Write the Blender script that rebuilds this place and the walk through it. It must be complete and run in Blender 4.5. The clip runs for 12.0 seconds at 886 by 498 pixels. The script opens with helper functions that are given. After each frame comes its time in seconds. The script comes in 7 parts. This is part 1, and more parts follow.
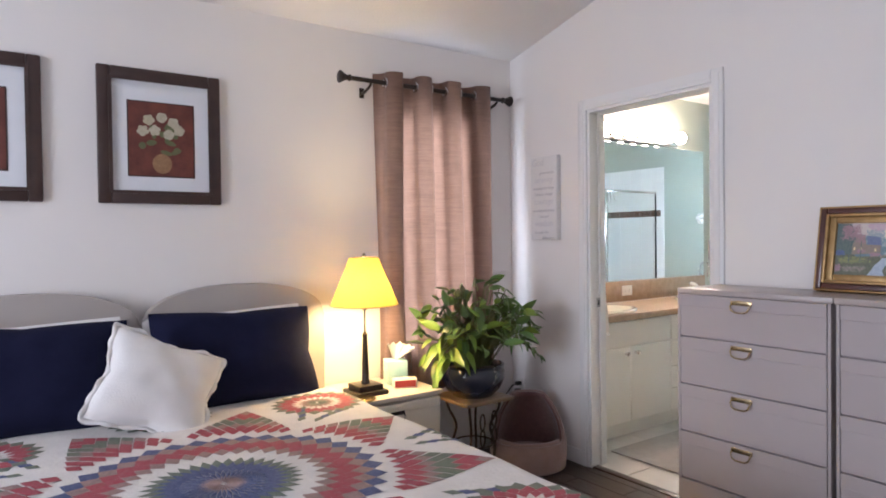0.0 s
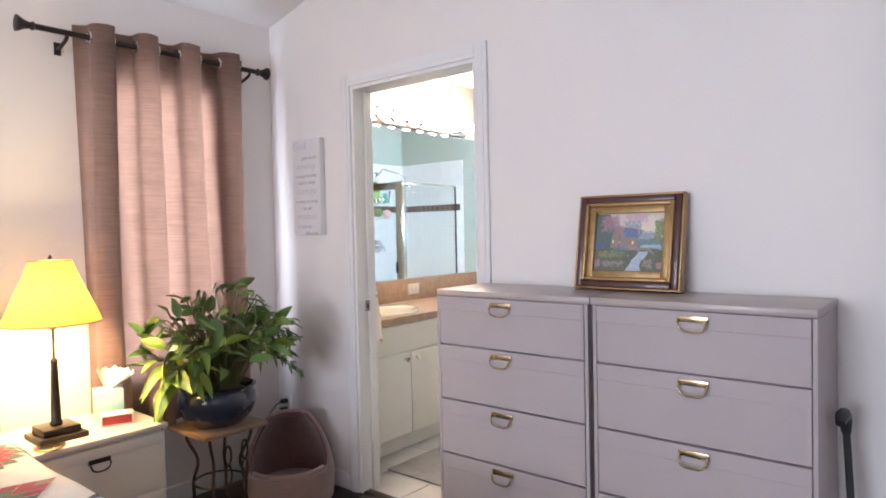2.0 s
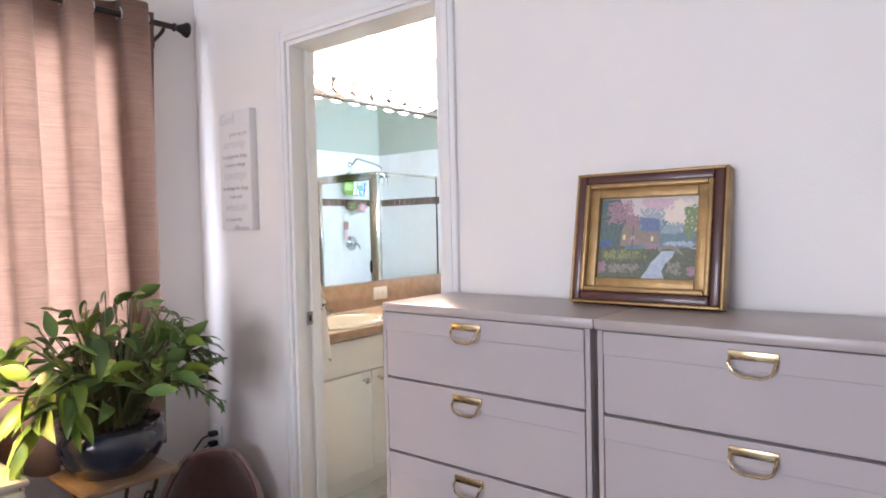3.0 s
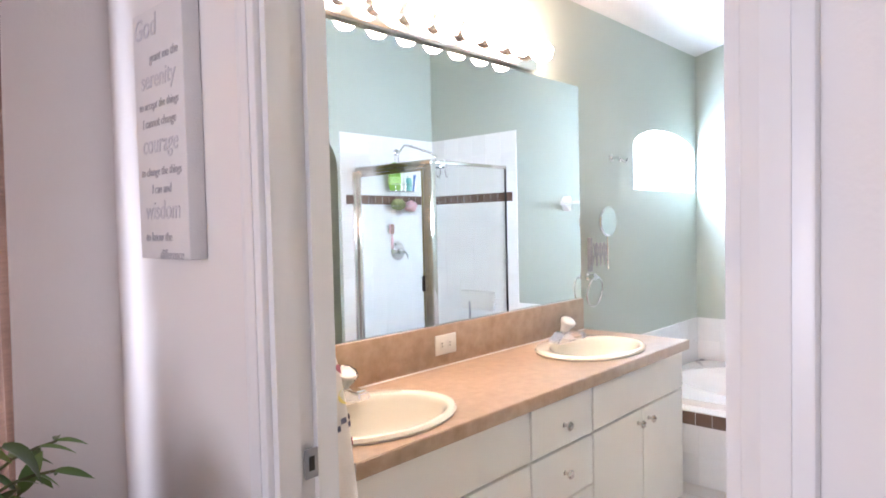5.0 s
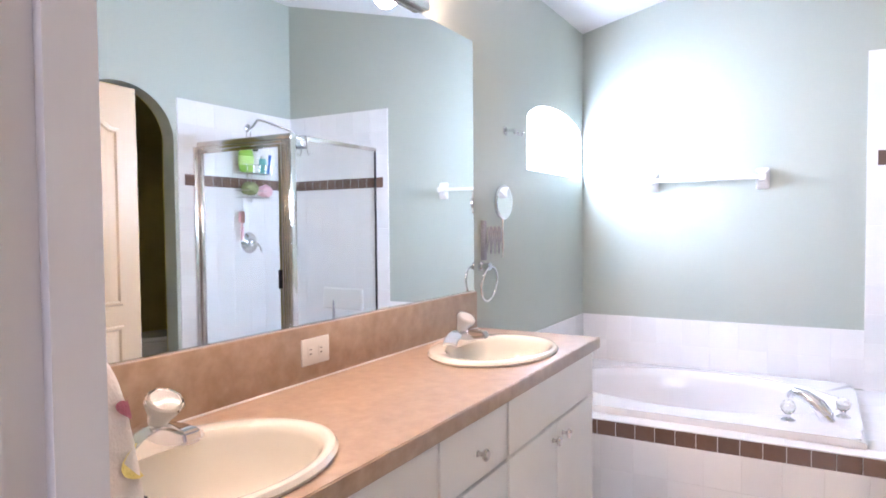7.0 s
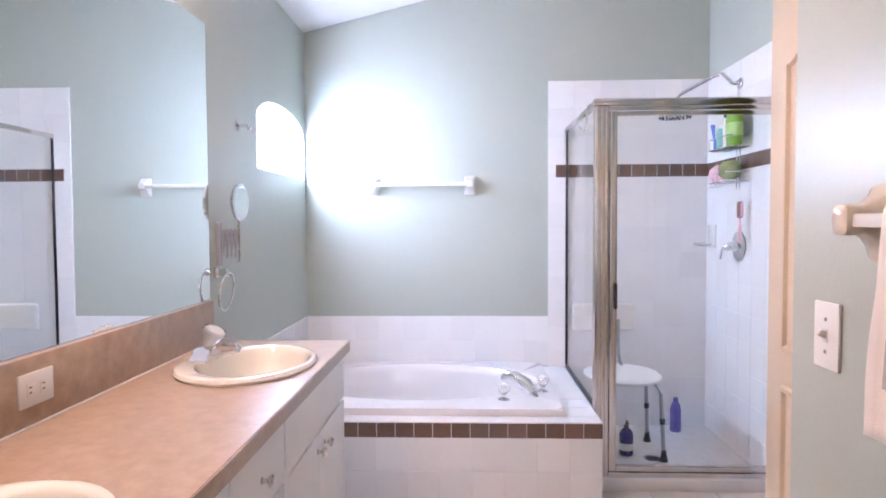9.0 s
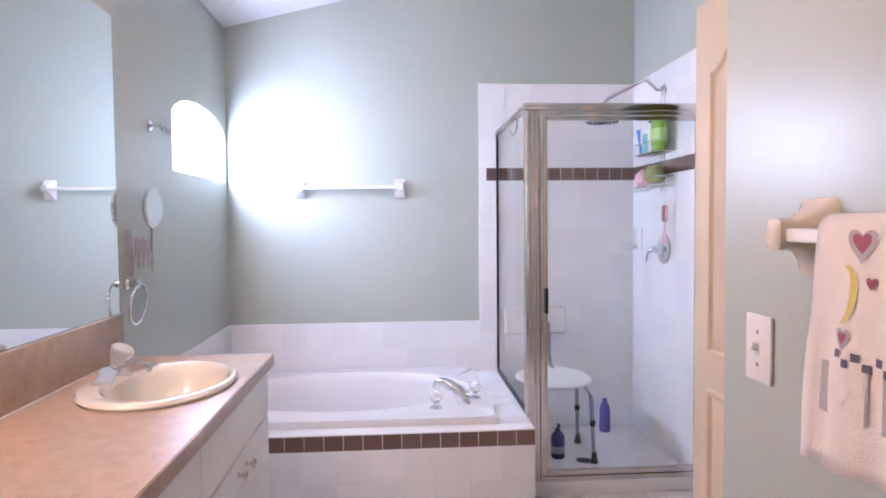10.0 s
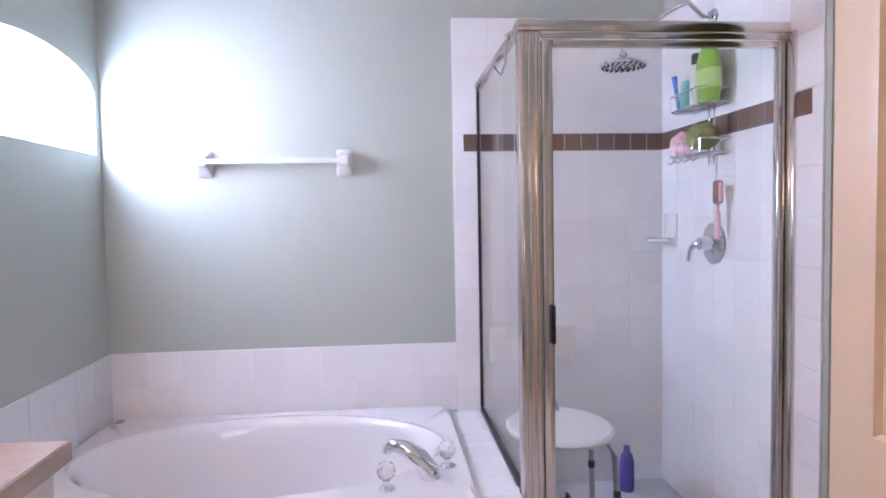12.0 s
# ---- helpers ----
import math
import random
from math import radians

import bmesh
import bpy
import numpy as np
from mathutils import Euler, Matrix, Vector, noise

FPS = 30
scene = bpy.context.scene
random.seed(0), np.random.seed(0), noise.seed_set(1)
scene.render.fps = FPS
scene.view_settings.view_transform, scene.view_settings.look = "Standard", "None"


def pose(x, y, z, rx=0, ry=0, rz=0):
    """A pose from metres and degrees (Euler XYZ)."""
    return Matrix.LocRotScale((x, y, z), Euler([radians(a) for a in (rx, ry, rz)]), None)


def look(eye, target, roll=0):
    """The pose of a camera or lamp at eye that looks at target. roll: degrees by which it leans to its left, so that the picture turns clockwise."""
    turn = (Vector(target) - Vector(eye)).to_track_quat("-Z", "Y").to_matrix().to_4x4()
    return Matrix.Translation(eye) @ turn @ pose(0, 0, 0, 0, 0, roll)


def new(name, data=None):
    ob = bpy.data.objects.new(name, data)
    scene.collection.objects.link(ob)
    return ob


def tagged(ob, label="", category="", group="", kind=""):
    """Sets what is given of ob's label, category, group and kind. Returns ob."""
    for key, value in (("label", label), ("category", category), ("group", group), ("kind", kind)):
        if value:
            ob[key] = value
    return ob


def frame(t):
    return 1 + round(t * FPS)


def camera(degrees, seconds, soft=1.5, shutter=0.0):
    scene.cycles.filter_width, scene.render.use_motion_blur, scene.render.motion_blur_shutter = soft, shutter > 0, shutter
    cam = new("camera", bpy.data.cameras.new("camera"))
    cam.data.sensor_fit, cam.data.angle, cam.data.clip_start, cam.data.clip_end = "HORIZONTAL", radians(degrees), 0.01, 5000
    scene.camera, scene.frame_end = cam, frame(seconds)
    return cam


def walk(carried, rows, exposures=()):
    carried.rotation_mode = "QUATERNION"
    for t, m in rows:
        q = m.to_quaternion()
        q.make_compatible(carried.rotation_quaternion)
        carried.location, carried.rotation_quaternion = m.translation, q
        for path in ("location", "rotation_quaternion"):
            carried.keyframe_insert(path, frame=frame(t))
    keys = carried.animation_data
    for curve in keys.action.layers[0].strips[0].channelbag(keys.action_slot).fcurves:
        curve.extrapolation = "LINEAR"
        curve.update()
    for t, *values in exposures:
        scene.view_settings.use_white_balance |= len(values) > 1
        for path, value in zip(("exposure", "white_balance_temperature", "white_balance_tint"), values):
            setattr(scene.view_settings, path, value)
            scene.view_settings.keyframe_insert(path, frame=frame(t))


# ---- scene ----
cam = camera(69.3, 12.0, 1.8)
EXPOSURES = [(0, -0.2, 5680, 14), (2.0, 0.12, 5720, 15), (3.0, 0.25, 5750, 15), (5.0, 0.21, 5840, 22), (6.5, 0.06, 5790, 28), (8.5, -0.24, 5770, 33), (9.5, -0.42, 5770, 36), (12.0, -0.71, 5790, 39)]
PATH = [
    (0, (0.26, -0.278, 1.32), (1.411, 1.357, 1.285), -0.7),
    (0.5, (0.288, -0.304, 1.317), (1.624, 1.184, 1.28), -0.7),
    (1, (0.349, -0.298, 1.309), (1.816, 1.06, 1.267), -0.9),
    (1.5, (0.59, -0.244, 1.311), (2.124, 1.038, 1.26), -1.0),
    (2, (0.847, -0.148, 1.311), (2.389, 1.124, 1.253), -1.2),
    (2.5, (1.157, 0.024, 1.309), (2.706, 1.288, 1.244), -1.2),
    (3, (1.424, 0.171, 1.296), (2.983, 1.422, 1.226), -1.3),
    (3.2, (1.528, 0.222, 1.303), (3.087, 1.472, 1.232), -1.2),
    (4.8, (2.333, 1.156, 1.348), (3.805, 2.508, 1.272), -1.3),
    (5, (2.429, 1.263, 1.358), (3.898, 2.618, 1.282), -1.3),
    (5.2, (2.5, 1.329, 1.342), (3.963, 2.693, 1.289), -1.7),
    (5.5, (2.63, 1.495, 1.355), (4.122, 2.824, 1.274), -1.0),
    (6, (2.753, 1.592, 1.317), (4.338, 2.809, 1.238), -0.7),
    (6.5, (2.821, 1.638, 1.268), (4.474, 2.761, 1.193), -0.8),
    (6.7, (2.829, 1.654, 1.255), (4.506, 2.741, 1.182), -0.7),
    (8.3, (2.828, 1.912, 1.256), (4.8, 2.239, 1.172), -0.1),
    (8.5, (2.827, 1.926, 1.259), (4.81, 2.174, 1.179), -0.3),
    (9, (2.827, 1.945, 1.266), (4.824, 2.019, 1.186), -0.3),
    (9.5, (2.842, 1.954, 1.278), (4.84, 1.917, 1.197), -0.4),
    (10, (2.901, 1.94, 1.29), (4.894, 1.8, 1.208), -0.5),
    (10.5, (3.082, 1.869, 1.305), (5.071, 1.679, 1.217), -0.7),
    (11, (3.267, 1.798, 1.286), (5.255, 1.607, 1.192), -0.8),
    (11.2, (3.376, 1.783, 1.273), (5.364, 1.591, 1.179), -0.9),
    (11.5, (3.609, 1.763, 1.268), (5.597, 1.575, 1.173), -0.9),
    (12, (3.938, 1.756, 1.256), (5.927, 1.576, 1.155), -1.0),
]
walk(cam, [(t, look(eye, target, roll)) for t, eye, target, roll in PATH], EXPOSURES)

# ---- light ----
SKY = bpy.data.worlds.new("world")
scene.world = SKY
SKY.use_nodes = True
_nt = SKY.node_tree
_sky = _nt.nodes.new("ShaderNodeTexSky")
_sky.sky_type, _sky.sun_disc, _sky.sun_elevation, _sky.sun_rotation = "NISHITA", False, radians(50), radians(200)
_nt.links.new(_sky.outputs[0], _nt.nodes["Background"].inputs[0])
_nt.nodes["Background"].inputs[1].default_value = 0.12


def area_light(name, m, w, h, watts, colour):
    data = bpy.data.lights.new(name, "AREA")
    data.shape, data.size, data.size_y, data.energy, data.color = "RECTANGLE", w, h, watts, colour
    ob = new(name, data)
    ob.matrix_world = m
    return ob


def point_light(name, at, watts, colour, radius):
    data = bpy.data.lights.new(name, "POINT")
    data.energy, data.color, data.shadow_soft_size = watts, colour, radius
    ob = new(name, data)
    ob.location = at
    return ob


area_light("daylight_curtain_window", look((2.40, 2.877, 1.345), (2.40, 2.0, 1.345)), 0.54, 1.35, 28, (0.92, 0.95, 1.0))
area_light("daylight_arch_window", look((6.307, 2.995, 1.725), (6.307, 1.0, 1.725)), 0.84, 0.36, 46, (0.68, 0.86, 1.0))
area_light("daylight_west_sky", look((3.90, 3.78, 2.02), (6.62, 2.86, 1.68)), 0.8, 1.1, 760, (0.68, 0.86, 1.0))
area_light("daylight_west_window", look((-2.68, 0.9, 1.5), (0.5, 0.9, 1.4)), 1.9, 1.3, 110, (1.0, 0.99, 1.0))
point_light("table_lamp_bulb_light", (1.78, 2.57, 1.06), 44, (1.0, 0.69, 0.30), 0.09)

# ---- materials ----
def node(nt, kind, **inputs):
    n = nt.nodes.new(kind)
    for k, v in inputs.items():
        n.inputs[k.replace("_", " ")].default_value = v
    return n


def mat(name, c1, c2=None, rough=0.5, scale=6.0, metal=0.0, bump=0.0, bump_scale=60.0, spec=0.5, stretch=(1, 1, 1), coat=0.0, vary=0.0, sheen=0.0):
    """A surface with two scales of colour variation, uneven gloss and a fine relief."""
    m = bpy.data.materials.new(name)
    m.use_nodes = True
    nt = m.node_tree
    b = nt.nodes["Principled BSDF"]
    c2 = c2 or tuple(c * 0.9 for c in c1)
    tc = nt.nodes.new("ShaderNodeTexCoord")
    mp = nt.nodes.new("ShaderNodeMapping")
    mp.inputs["Scale"].default_value = stretch
    nt.links.new(tc.outputs["Object"], mp.inputs["Vector"])
    big = node(nt, "ShaderNodeTexNoise", Scale=scale, Detail=6.0, Roughness=0.6)
    nt.links.new(mp.outputs[0], big.inputs["Vector"])
    ramp = nt.nodes.new("ShaderNodeMapRange")
    ramp.inputs["From Min"].default_value, ramp.inputs["From Max"].default_value = 0.3, 0.7
    nt.links.new(big.outputs["Fac"], ramp.inputs["Value"])
    mix = nt.nodes.new("ShaderNodeMix")
    mix.data_type = "RGBA"
    mix.inputs["A"].default_value, mix.inputs["B"].default_value = (*c1, 1), (*c2, 1)
    nt.links.new(ramp.outputs[0], mix.inputs["Factor"])
    out = mix.outputs["Result"]
    if vary:
        info = nt.nodes.new("ShaderNodeObjectInfo")
        mr = nt.nodes.new("ShaderNodeMapRange")
        mr.inputs["To Min"].default_value, mr.inputs["To Max"].default_value = 1 - vary, 1 + vary
        nt.links.new(info.outputs["Random"], mr.inputs["Value"])
        hsv = nt.nodes.new("ShaderNodeHueSaturation")
        nt.links.new(mr.outputs[0], hsv.inputs["Value"])
        nt.links.new(out, hsv.inputs["Color"])
        out = hsv.outputs[0]
    nt.links.new(out, b.inputs["Base Color"])
    fine = node(nt, "ShaderNodeTexNoise", Scale=bump_scale, Detail=4.0)
    nt.links.new(mp.outputs[0], fine.inputs["Vector"])
    rr = nt.nodes.new("ShaderNodeMapRange")
    rr.inputs["To Min"].default_value, rr.inputs["To Max"].default_value = max(0.0, rough * 0.85), min(1.0, rough * 1.15)
    nt.links.new(big.outputs["Fac"], rr.inputs["Value"])
    nt.links.new(rr.outputs[0], b.inputs["Roughness"])
    b.inputs["Metallic"].default_value = metal
    b.inputs["Specular IOR Level"].default_value = spec
    b.inputs["Coat Weight"].default_value = coat
    b.inputs["Sheen Weight"].default_value = sheen
    if bump:
        bp = node(nt, "ShaderNodeBump", Strength=bump, Distance=0.004)
        nt.links.new(fine.outputs["Fac"], bp.inputs["Height"])
        nt.links.new(bp.outputs[0], b.inputs["Normal"])
    return m


def glass_mat(name, colour=(1, 1, 1), rough=0.0, ior=1.45):
    m = bpy.data.materials.new(name)
    m.use_nodes = True
    b = m.node_tree.nodes["Principled BSDF"]
    b.inputs["Base Color"].default_value = (*colour, 1)
    b.inputs["Roughness"].default_value, b.inputs["IOR"].default_value = rough, ior
    b.inputs["Transmission Weight"].default_value = 1.0
    return m


def pane_mat(name, tint):
    """Thin clear pane: light goes straight through, with gloss that grows towards grazing angles."""
    m = bpy.data.materials.new(name)
    m.use_nodes = True
    nt = m.node_tree
    clear, gloss = nt.nodes.new("ShaderNodeBsdfTransparent"), nt.nodes.new("ShaderNodeBsdfGlossy")
    clear.inputs["Color"].default_value = (*tint, 1)
    gloss.inputs["Roughness"].default_value = 0.0
    lw = node(nt, "ShaderNodeLayerWeight", Blend=0.5)
    rise = nt.nodes.new("ShaderNodeMath")
    rise.operation = "POWER"
    rise.inputs[1].default_value = 6.0
    nt.links.new(lw.outputs["Facing"], rise.inputs[0])
    fit = nt.nodes.new("ShaderNodeMapRange")
    fit.inputs["To Min"].default_value, fit.inputs["To Max"].default_value = 0.03, 0.4
    nt.links.new(rise.outputs[0], fit.inputs["Value"])
    mx = nt.nodes.new("ShaderNodeMixShader")
    nt.links.new(fit.outputs[0], mx.inputs[0])
    nt.links.new(clear.outputs[0], mx.inputs[1])
    nt.links.new(gloss.outputs[0], mx.inputs[2])
    nt.links.new(mx.outputs[0], nt.nodes["Material Output"].inputs["Surface"])
    return m


def emit_mat(name, colour, strength):
    m = bpy.data.materials.new(name)
    m.use_nodes = True
    b = m.node_tree.nodes["Principled BSDF"]
    b.inputs["Emission Color"].default_value = (*colour, 1)
    b.inputs["Emission Strength"].default_value = strength
    return m


def cloth_mat(name, c1, c2, through_colour, amount, weave=(0, 0, 240), glow=0.0):
    """A woven cloth that lets part of the light through."""
    m = mat(name, c1, c2, rough=0.9, scale=9, bump=0.0, sheen=0.15)
    nt = m.node_tree
    b = nt.nodes["Principled BSDF"]
    tc = nt.nodes.new("ShaderNodeTexCoord")
    mp = nt.nodes.new("ShaderNodeMapping")
    mp.inputs["Scale"].default_value = weave
    nt.links.new(tc.outputs["Object"], mp.inputs["Vector"])
    th = node(nt, "ShaderNodeTexNoise", Scale=1.0, Detail=3.0, Roughness=0.7)
    nt.links.new(mp.outputs[0], th.inputs["Vector"])
    mr = nt.nodes.new("ShaderNodeMapRange")
    mr.inputs["From Min"].default_value, mr.inputs["From Max"].default_value = 0.35, 0.65
    mr.inputs["To Min"].default_value, mr.inputs["To Max"].default_value = amount * 0.6, min(1.0, amount * 1.4)
    nt.links.new(th.outputs["Fac"], mr.inputs["Value"])
    slub = nt.nodes.new("ShaderNodeMapRange")
    slub.inputs["From Min"].default_value, slub.inputs["From Max"].default_value = 0.3, 0.7
    slub.inputs["To Min"].default_value, slub.inputs["To Max"].default_value = 0.88, 1.12
    nt.links.new(th.outputs["Fac"], slub.inputs["Value"])
    tone = nt.nodes.new("ShaderNodeHueSaturation")
    nt.links.new(slub.outputs[0], tone.inputs["Value"])
    nt.links.new(b.inputs["Base Color"].links[0].from_socket, tone.inputs["Color"])
    nt.links.new(tone.outputs[0], b.inputs["Base Color"])
    tr = nt.nodes.new("ShaderNodeBsdfTranslucent")
    tr.inputs["Color"].default_value = (*through_colour, 1)
    mx = nt.nodes.new("ShaderNodeMixShader")
    nt.links.new(mr.outputs[0], mx.inputs[0])
    nt.links.new(b.outputs[0], mx.inputs[1])
    nt.links.new(tr.outputs[0], mx.inputs[2])
    nt.links.new(mx.outputs[0], nt.nodes["Material Output"].inputs["Surface"])
    bp = node(nt, "ShaderNodeBump", Strength=0.5, Distance=0.003)
    nt.links.new(th.outputs["Fac"], bp.inputs["Height"])
    nt.links.new(bp.outputs[0], b.inputs["Normal"])
    nt.links.new(bp.outputs[0], tr.inputs["Normal"])
    return m


CREAM = mat("cream_wall_paint", (0.80, 0.765, 0.735), (0.78, 0.745, 0.72), 0.6, 1.2, bump=0.12, bump_scale=130)
SAGE = mat("sage_wall_paint", (0.44, 0.478, 0.418), (0.42, 0.462, 0.402), 0.33, 1.2, bump=0.12, bump_scale=120)
OLIVE = mat("olive_wall_paint", (0.46, 0.40, 0.13), (0.43, 0.37, 0.115), 0.5, 1.5, bump=0.15, bump_scale=120)
CEIL = mat("white_ceiling_paint", (0.82, 0.81, 0.80), (0.78, 0.77, 0.76), 0.85, 2, bump=0.5, bump_scale=90)
TRIM = mat("white_trim_paint", (0.80, 0.79, 0.78), (0.76, 0.75, 0.74), 0.32, 3, bump=0.05, bump_scale=30)
DOORP = mat("ivory_door_paint", (0.64, 0.485, 0.325), (0.61, 0.46, 0.30), 0.36, 3, bump=0.12, bump_scale=90)
PLANK = mat("dark_wood_plank", (0.055, 0.032, 0.022), (0.028, 0.017, 0.012), 0.3, 5, bump=0.25, bump_scale=60, stretch=(6, 0.5, 1), vary=0.35)
UNDER = mat("subfloor", (0.03, 0.02, 0.015), None, 0.8)
CABW = mat("white_laminate", (0.86, 0.83, 0.77), (0.83, 0.80, 0.74), 0.36, 4, bump=0.04, bump_scale=80)
CHEST = mat("mauve_grey_lacquer", (0.44, 0.39, 0.39), (0.41, 0.365, 0.365), 0.5, 3, bump=0.05, bump_scale=60, spec=0.35)
# Mauve lacquer again; the taupe of the room's reflection is put into its colour.
CHESTTOP = mat("mauve_top_reflected_taupe", (0.43, 0.375, 0.355), (0.40, 0.35, 0.33), 0.3, 3)
DARKGAP = mat("dark_recess", (0.03, 0.025, 0.022), None, 0.8)
GREYCAP = mat("grey_satin_metal", (0.36, 0.36, 0.38), (0.30, 0.30, 0.32), 0.35, 20, metal=0.6)
BRASS = mat("aged_brass", (0.72, 0.58, 0.34), (0.45, 0.36, 0.22), 0.25, 25, metal=1.0, bump=0.1)
CHROME = mat("chrome", (0.82, 0.82, 0.84), (0.74, 0.74, 0.76), 0.08, 20, metal=1.0)
STEELF = mat("polished_aluminium_frame", (0.80, 0.75, 0.71), (0.68, 0.63, 0.59), 0.15, 12, metal=1.0, bump=0.05, bump_scale=40, stretch=(1, 1, 0.1))
BLACKM = mat("dark_bronze_metal", (0.025, 0.02, 0.018), (0.04, 0.03, 0.026), 0.35, 20, metal=0.6)
BLACKP = mat("black_plastic", (0.015, 0.015, 0.016), (0.022, 0.022, 0.022), 0.4, 20)
MIRRORM = mat("silvered_glass", (0.90, 0.93, 0.92), (0.90, 0.93, 0.92), 0.0, 1, metal=1.0)
GLASS = glass_mat("clear_glass", (0.98, 1.0, 0.99))
PANE = pane_mat("clear_shower_pane", (0.985, 0.995, 0.99))
ACRYLIC = glass_mat("clear_acrylic", (1.0, 0.98, 0.95), 0.05, 1.49)
TILEW = mat("white_glazed_tile", (0.87, 0.86, 0.85), (0.845, 0.835, 0.83), 0.075, 8, vary=0.03, bump=0.03, bump_scale=20)
TILEB = mat("brown_glazed_tile", (0.165, 0.105, 0.08), (0.13, 0.08, 0.06), 0.14, 18, vary=0.2, bump=0.06, bump_scale=40)
GROUT = mat("light_grout", (0.80, 0.79, 0.78), (0.77, 0.755, 0.745), 0.8, 30, bump=0.3, bump_scale=300)
FLOORT = mat("pale_floor_tile", (0.70, 0.66, 0.61), (0.63, 0.59, 0.55), 0.3, 7, vary=0.06, bump=0.06, bump_scale=30)
TUBM = mat("white_acrylic_tub", (0.82, 0.80, 0.79), (0.80, 0.78, 0.77), 0.12, 4, coat=0.3)
SINKM = mat("bone_porcelain", (0.84, 0.79, 0.68), (0.82, 0.77, 0.66), 0.1, 4, coat=0.4)
CERAM = mat("white_ceramic", (0.82, 0.80, 0.77), (0.80, 0.78, 0.75), 0.12, 5, coat=0.3)
CERAMI = mat("ivory_ceramic", (0.76, 0.66, 0.52), (0.74, 0.64, 0.50), 0.15, 5, coat=0.3)
PLASW = mat("white_plastic", (0.80, 0.78, 0.74), (0.78, 0.76, 0.72), 0.35, 6)
COUNTER = mat("tan_mottled_laminate", (0.335, 0.228, 0.146), (0.45, 0.325, 0.225), 0.32, 22)
RUG = mat("beige_bath_rug", (0.45, 0.40, 0.36), (0.36, 0.32, 0.29), 0.95, 18, bump=1.0, bump_scale=350, sheen=0.3)
NAVY = mat("navy_cotton", (0.010, 0.011, 0.035), (0.007, 0.008, 0.026), 0.95, 10, bump=0.3, bump_scale=260, spec=0.15)
WHITEC = mat("white_cotton", (0.80, 0.78, 0.76), (0.74, 0.72, 0.71), 0.9, 10, bump=0.4, bump_scale=160, sheen=0.2)
QWHITE = mat("quilt_white", (0.76, 0.73, 0.70), (0.68, 0.65, 0.63), 0.95, 14, bump=0.8, bump_scale=70)
QRED = mat("quilt_red", (0.37, 0.045, 0.07), (0.30, 0.10, 0.11), 0.95, 80, bump=0.8, bump_scale=70)
QGREEN = mat("quilt_green", (0.12, 0.155, 0.12), (0.19, 0.20, 0.16), 0.95, 50, bump=0.8, bump_scale=70)
QNAVY = mat("quilt_navy", (0.05, 0.065, 0.17), (0.13, 0.15, 0.25), 0.95, 80, bump=0.8, bump_scale=70)
QROSE = mat("quilt_rose", (0.36, 0.23, 0.21), (0.24, 0.18, 0.17), 0.95, 60, bump=0.8, bump_scale=70)
HEADB = mat("grey_taupe_headboard", (0.42, 0.38, 0.35), (0.39, 0.35, 0.325), 0.45, 4, bump=0.06, bump_scale=60)
MAHOG = mat("red_mahogany", (0.085, 0.024, 0.018), (0.055, 0.017, 0.013), 0.38, 20, bump=0.1, bump_scale=60, coat=0.3)
FRAMEW = mat("dark_mahogany_frame", (0.035, 0.018, 0.016), (0.055, 0.028, 0.022), 0.3, 15, bump=0.2, bump_scale=60, coat=0.2)
MATW = mat("white_picture_mat", (0.74, 0.75, 0.78), (0.72, 0.73, 0.76), 0.9, 20, bump=0.2, bump_scale=300)
GOLD = mat("gilded_wood", (0.42, 0.27, 0.11), (0.30, 0.185, 0.07), 0.42, 30, metal=0.45, bump=0.25, bump_scale=90)
POT = mat("dark_blue_glaze", (0.012, 0.016, 0.035), (0.03, 0.035, 0.05), 0.12, 14, coat=0.5, bump=0.05, bump_scale=20)
SOIL = mat("potting_soil", (0.03, 0.02, 0.012), (0.05, 0.035, 0.02), 0.95, 60, bump=1.0, bump_scale=120)
LEAF = mat("green_leaf", (0.075, 0.15, 0.035), (0.13, 0.20, 0.05), 0.33, 9, bump=0.15, bump_scale=60, vary=0.4)
LEAFY = mat("yellow_green_leaf", (0.20, 0.27, 0.035), (0.13, 0.22, 0.03), 0.4, 9, bump=0.15, bump_scale=60, vary=0.3)
STEM = mat("plant_stem", (0.07, 0.10, 0.03), (0.10, 0.09, 0.03), 0.6, 30)
IRON = mat("weathered_iron", (0.10, 0.065, 0.04), (0.06, 0.04, 0.025), 0.45, 30, metal=0.5, bump=0.3, bump_scale=120)
STANDT = mat("stone_stand_top", (0.28, 0.19, 0.11), (0.20, 0.13, 0.08), 0.4, 20, bump=0.2)
PETO = mat("mauve_plush", (0.36, 0.235, 0.205), (0.29, 0.185, 0.16), 0.95, 12, bump=1.0, bump_scale=220, sheen=0.4)
PETI = mat("dark_plush_lining", (0.13, 0.06, 0.055), (0.19, 0.09, 0.08), 0.95, 45, bump=1.0, bump_scale=160, sheen=0.4)
NIGHT = mat("cream_lacquer", (0.74, 0.67, 0.56), (0.71, 0.64, 0.53), 0.33, 3, bump=0.05, bump_scale=60, coat=0.15)
CURT = cloth_mat("mauve_curtain_cloth", (0.140, 0.084, 0.066), (0.102, 0.062, 0.049), (0.55, 0.315, 0.215), 0.120, (6, 6, 300))
SHADE = cloth_mat("yellow_lamp_shade_cloth", (0.75, 0.55, 0.12), (0.72, 0.52, 0.10), (0.95, 0.64, 0.085), 0.105, (160, 160, 160))
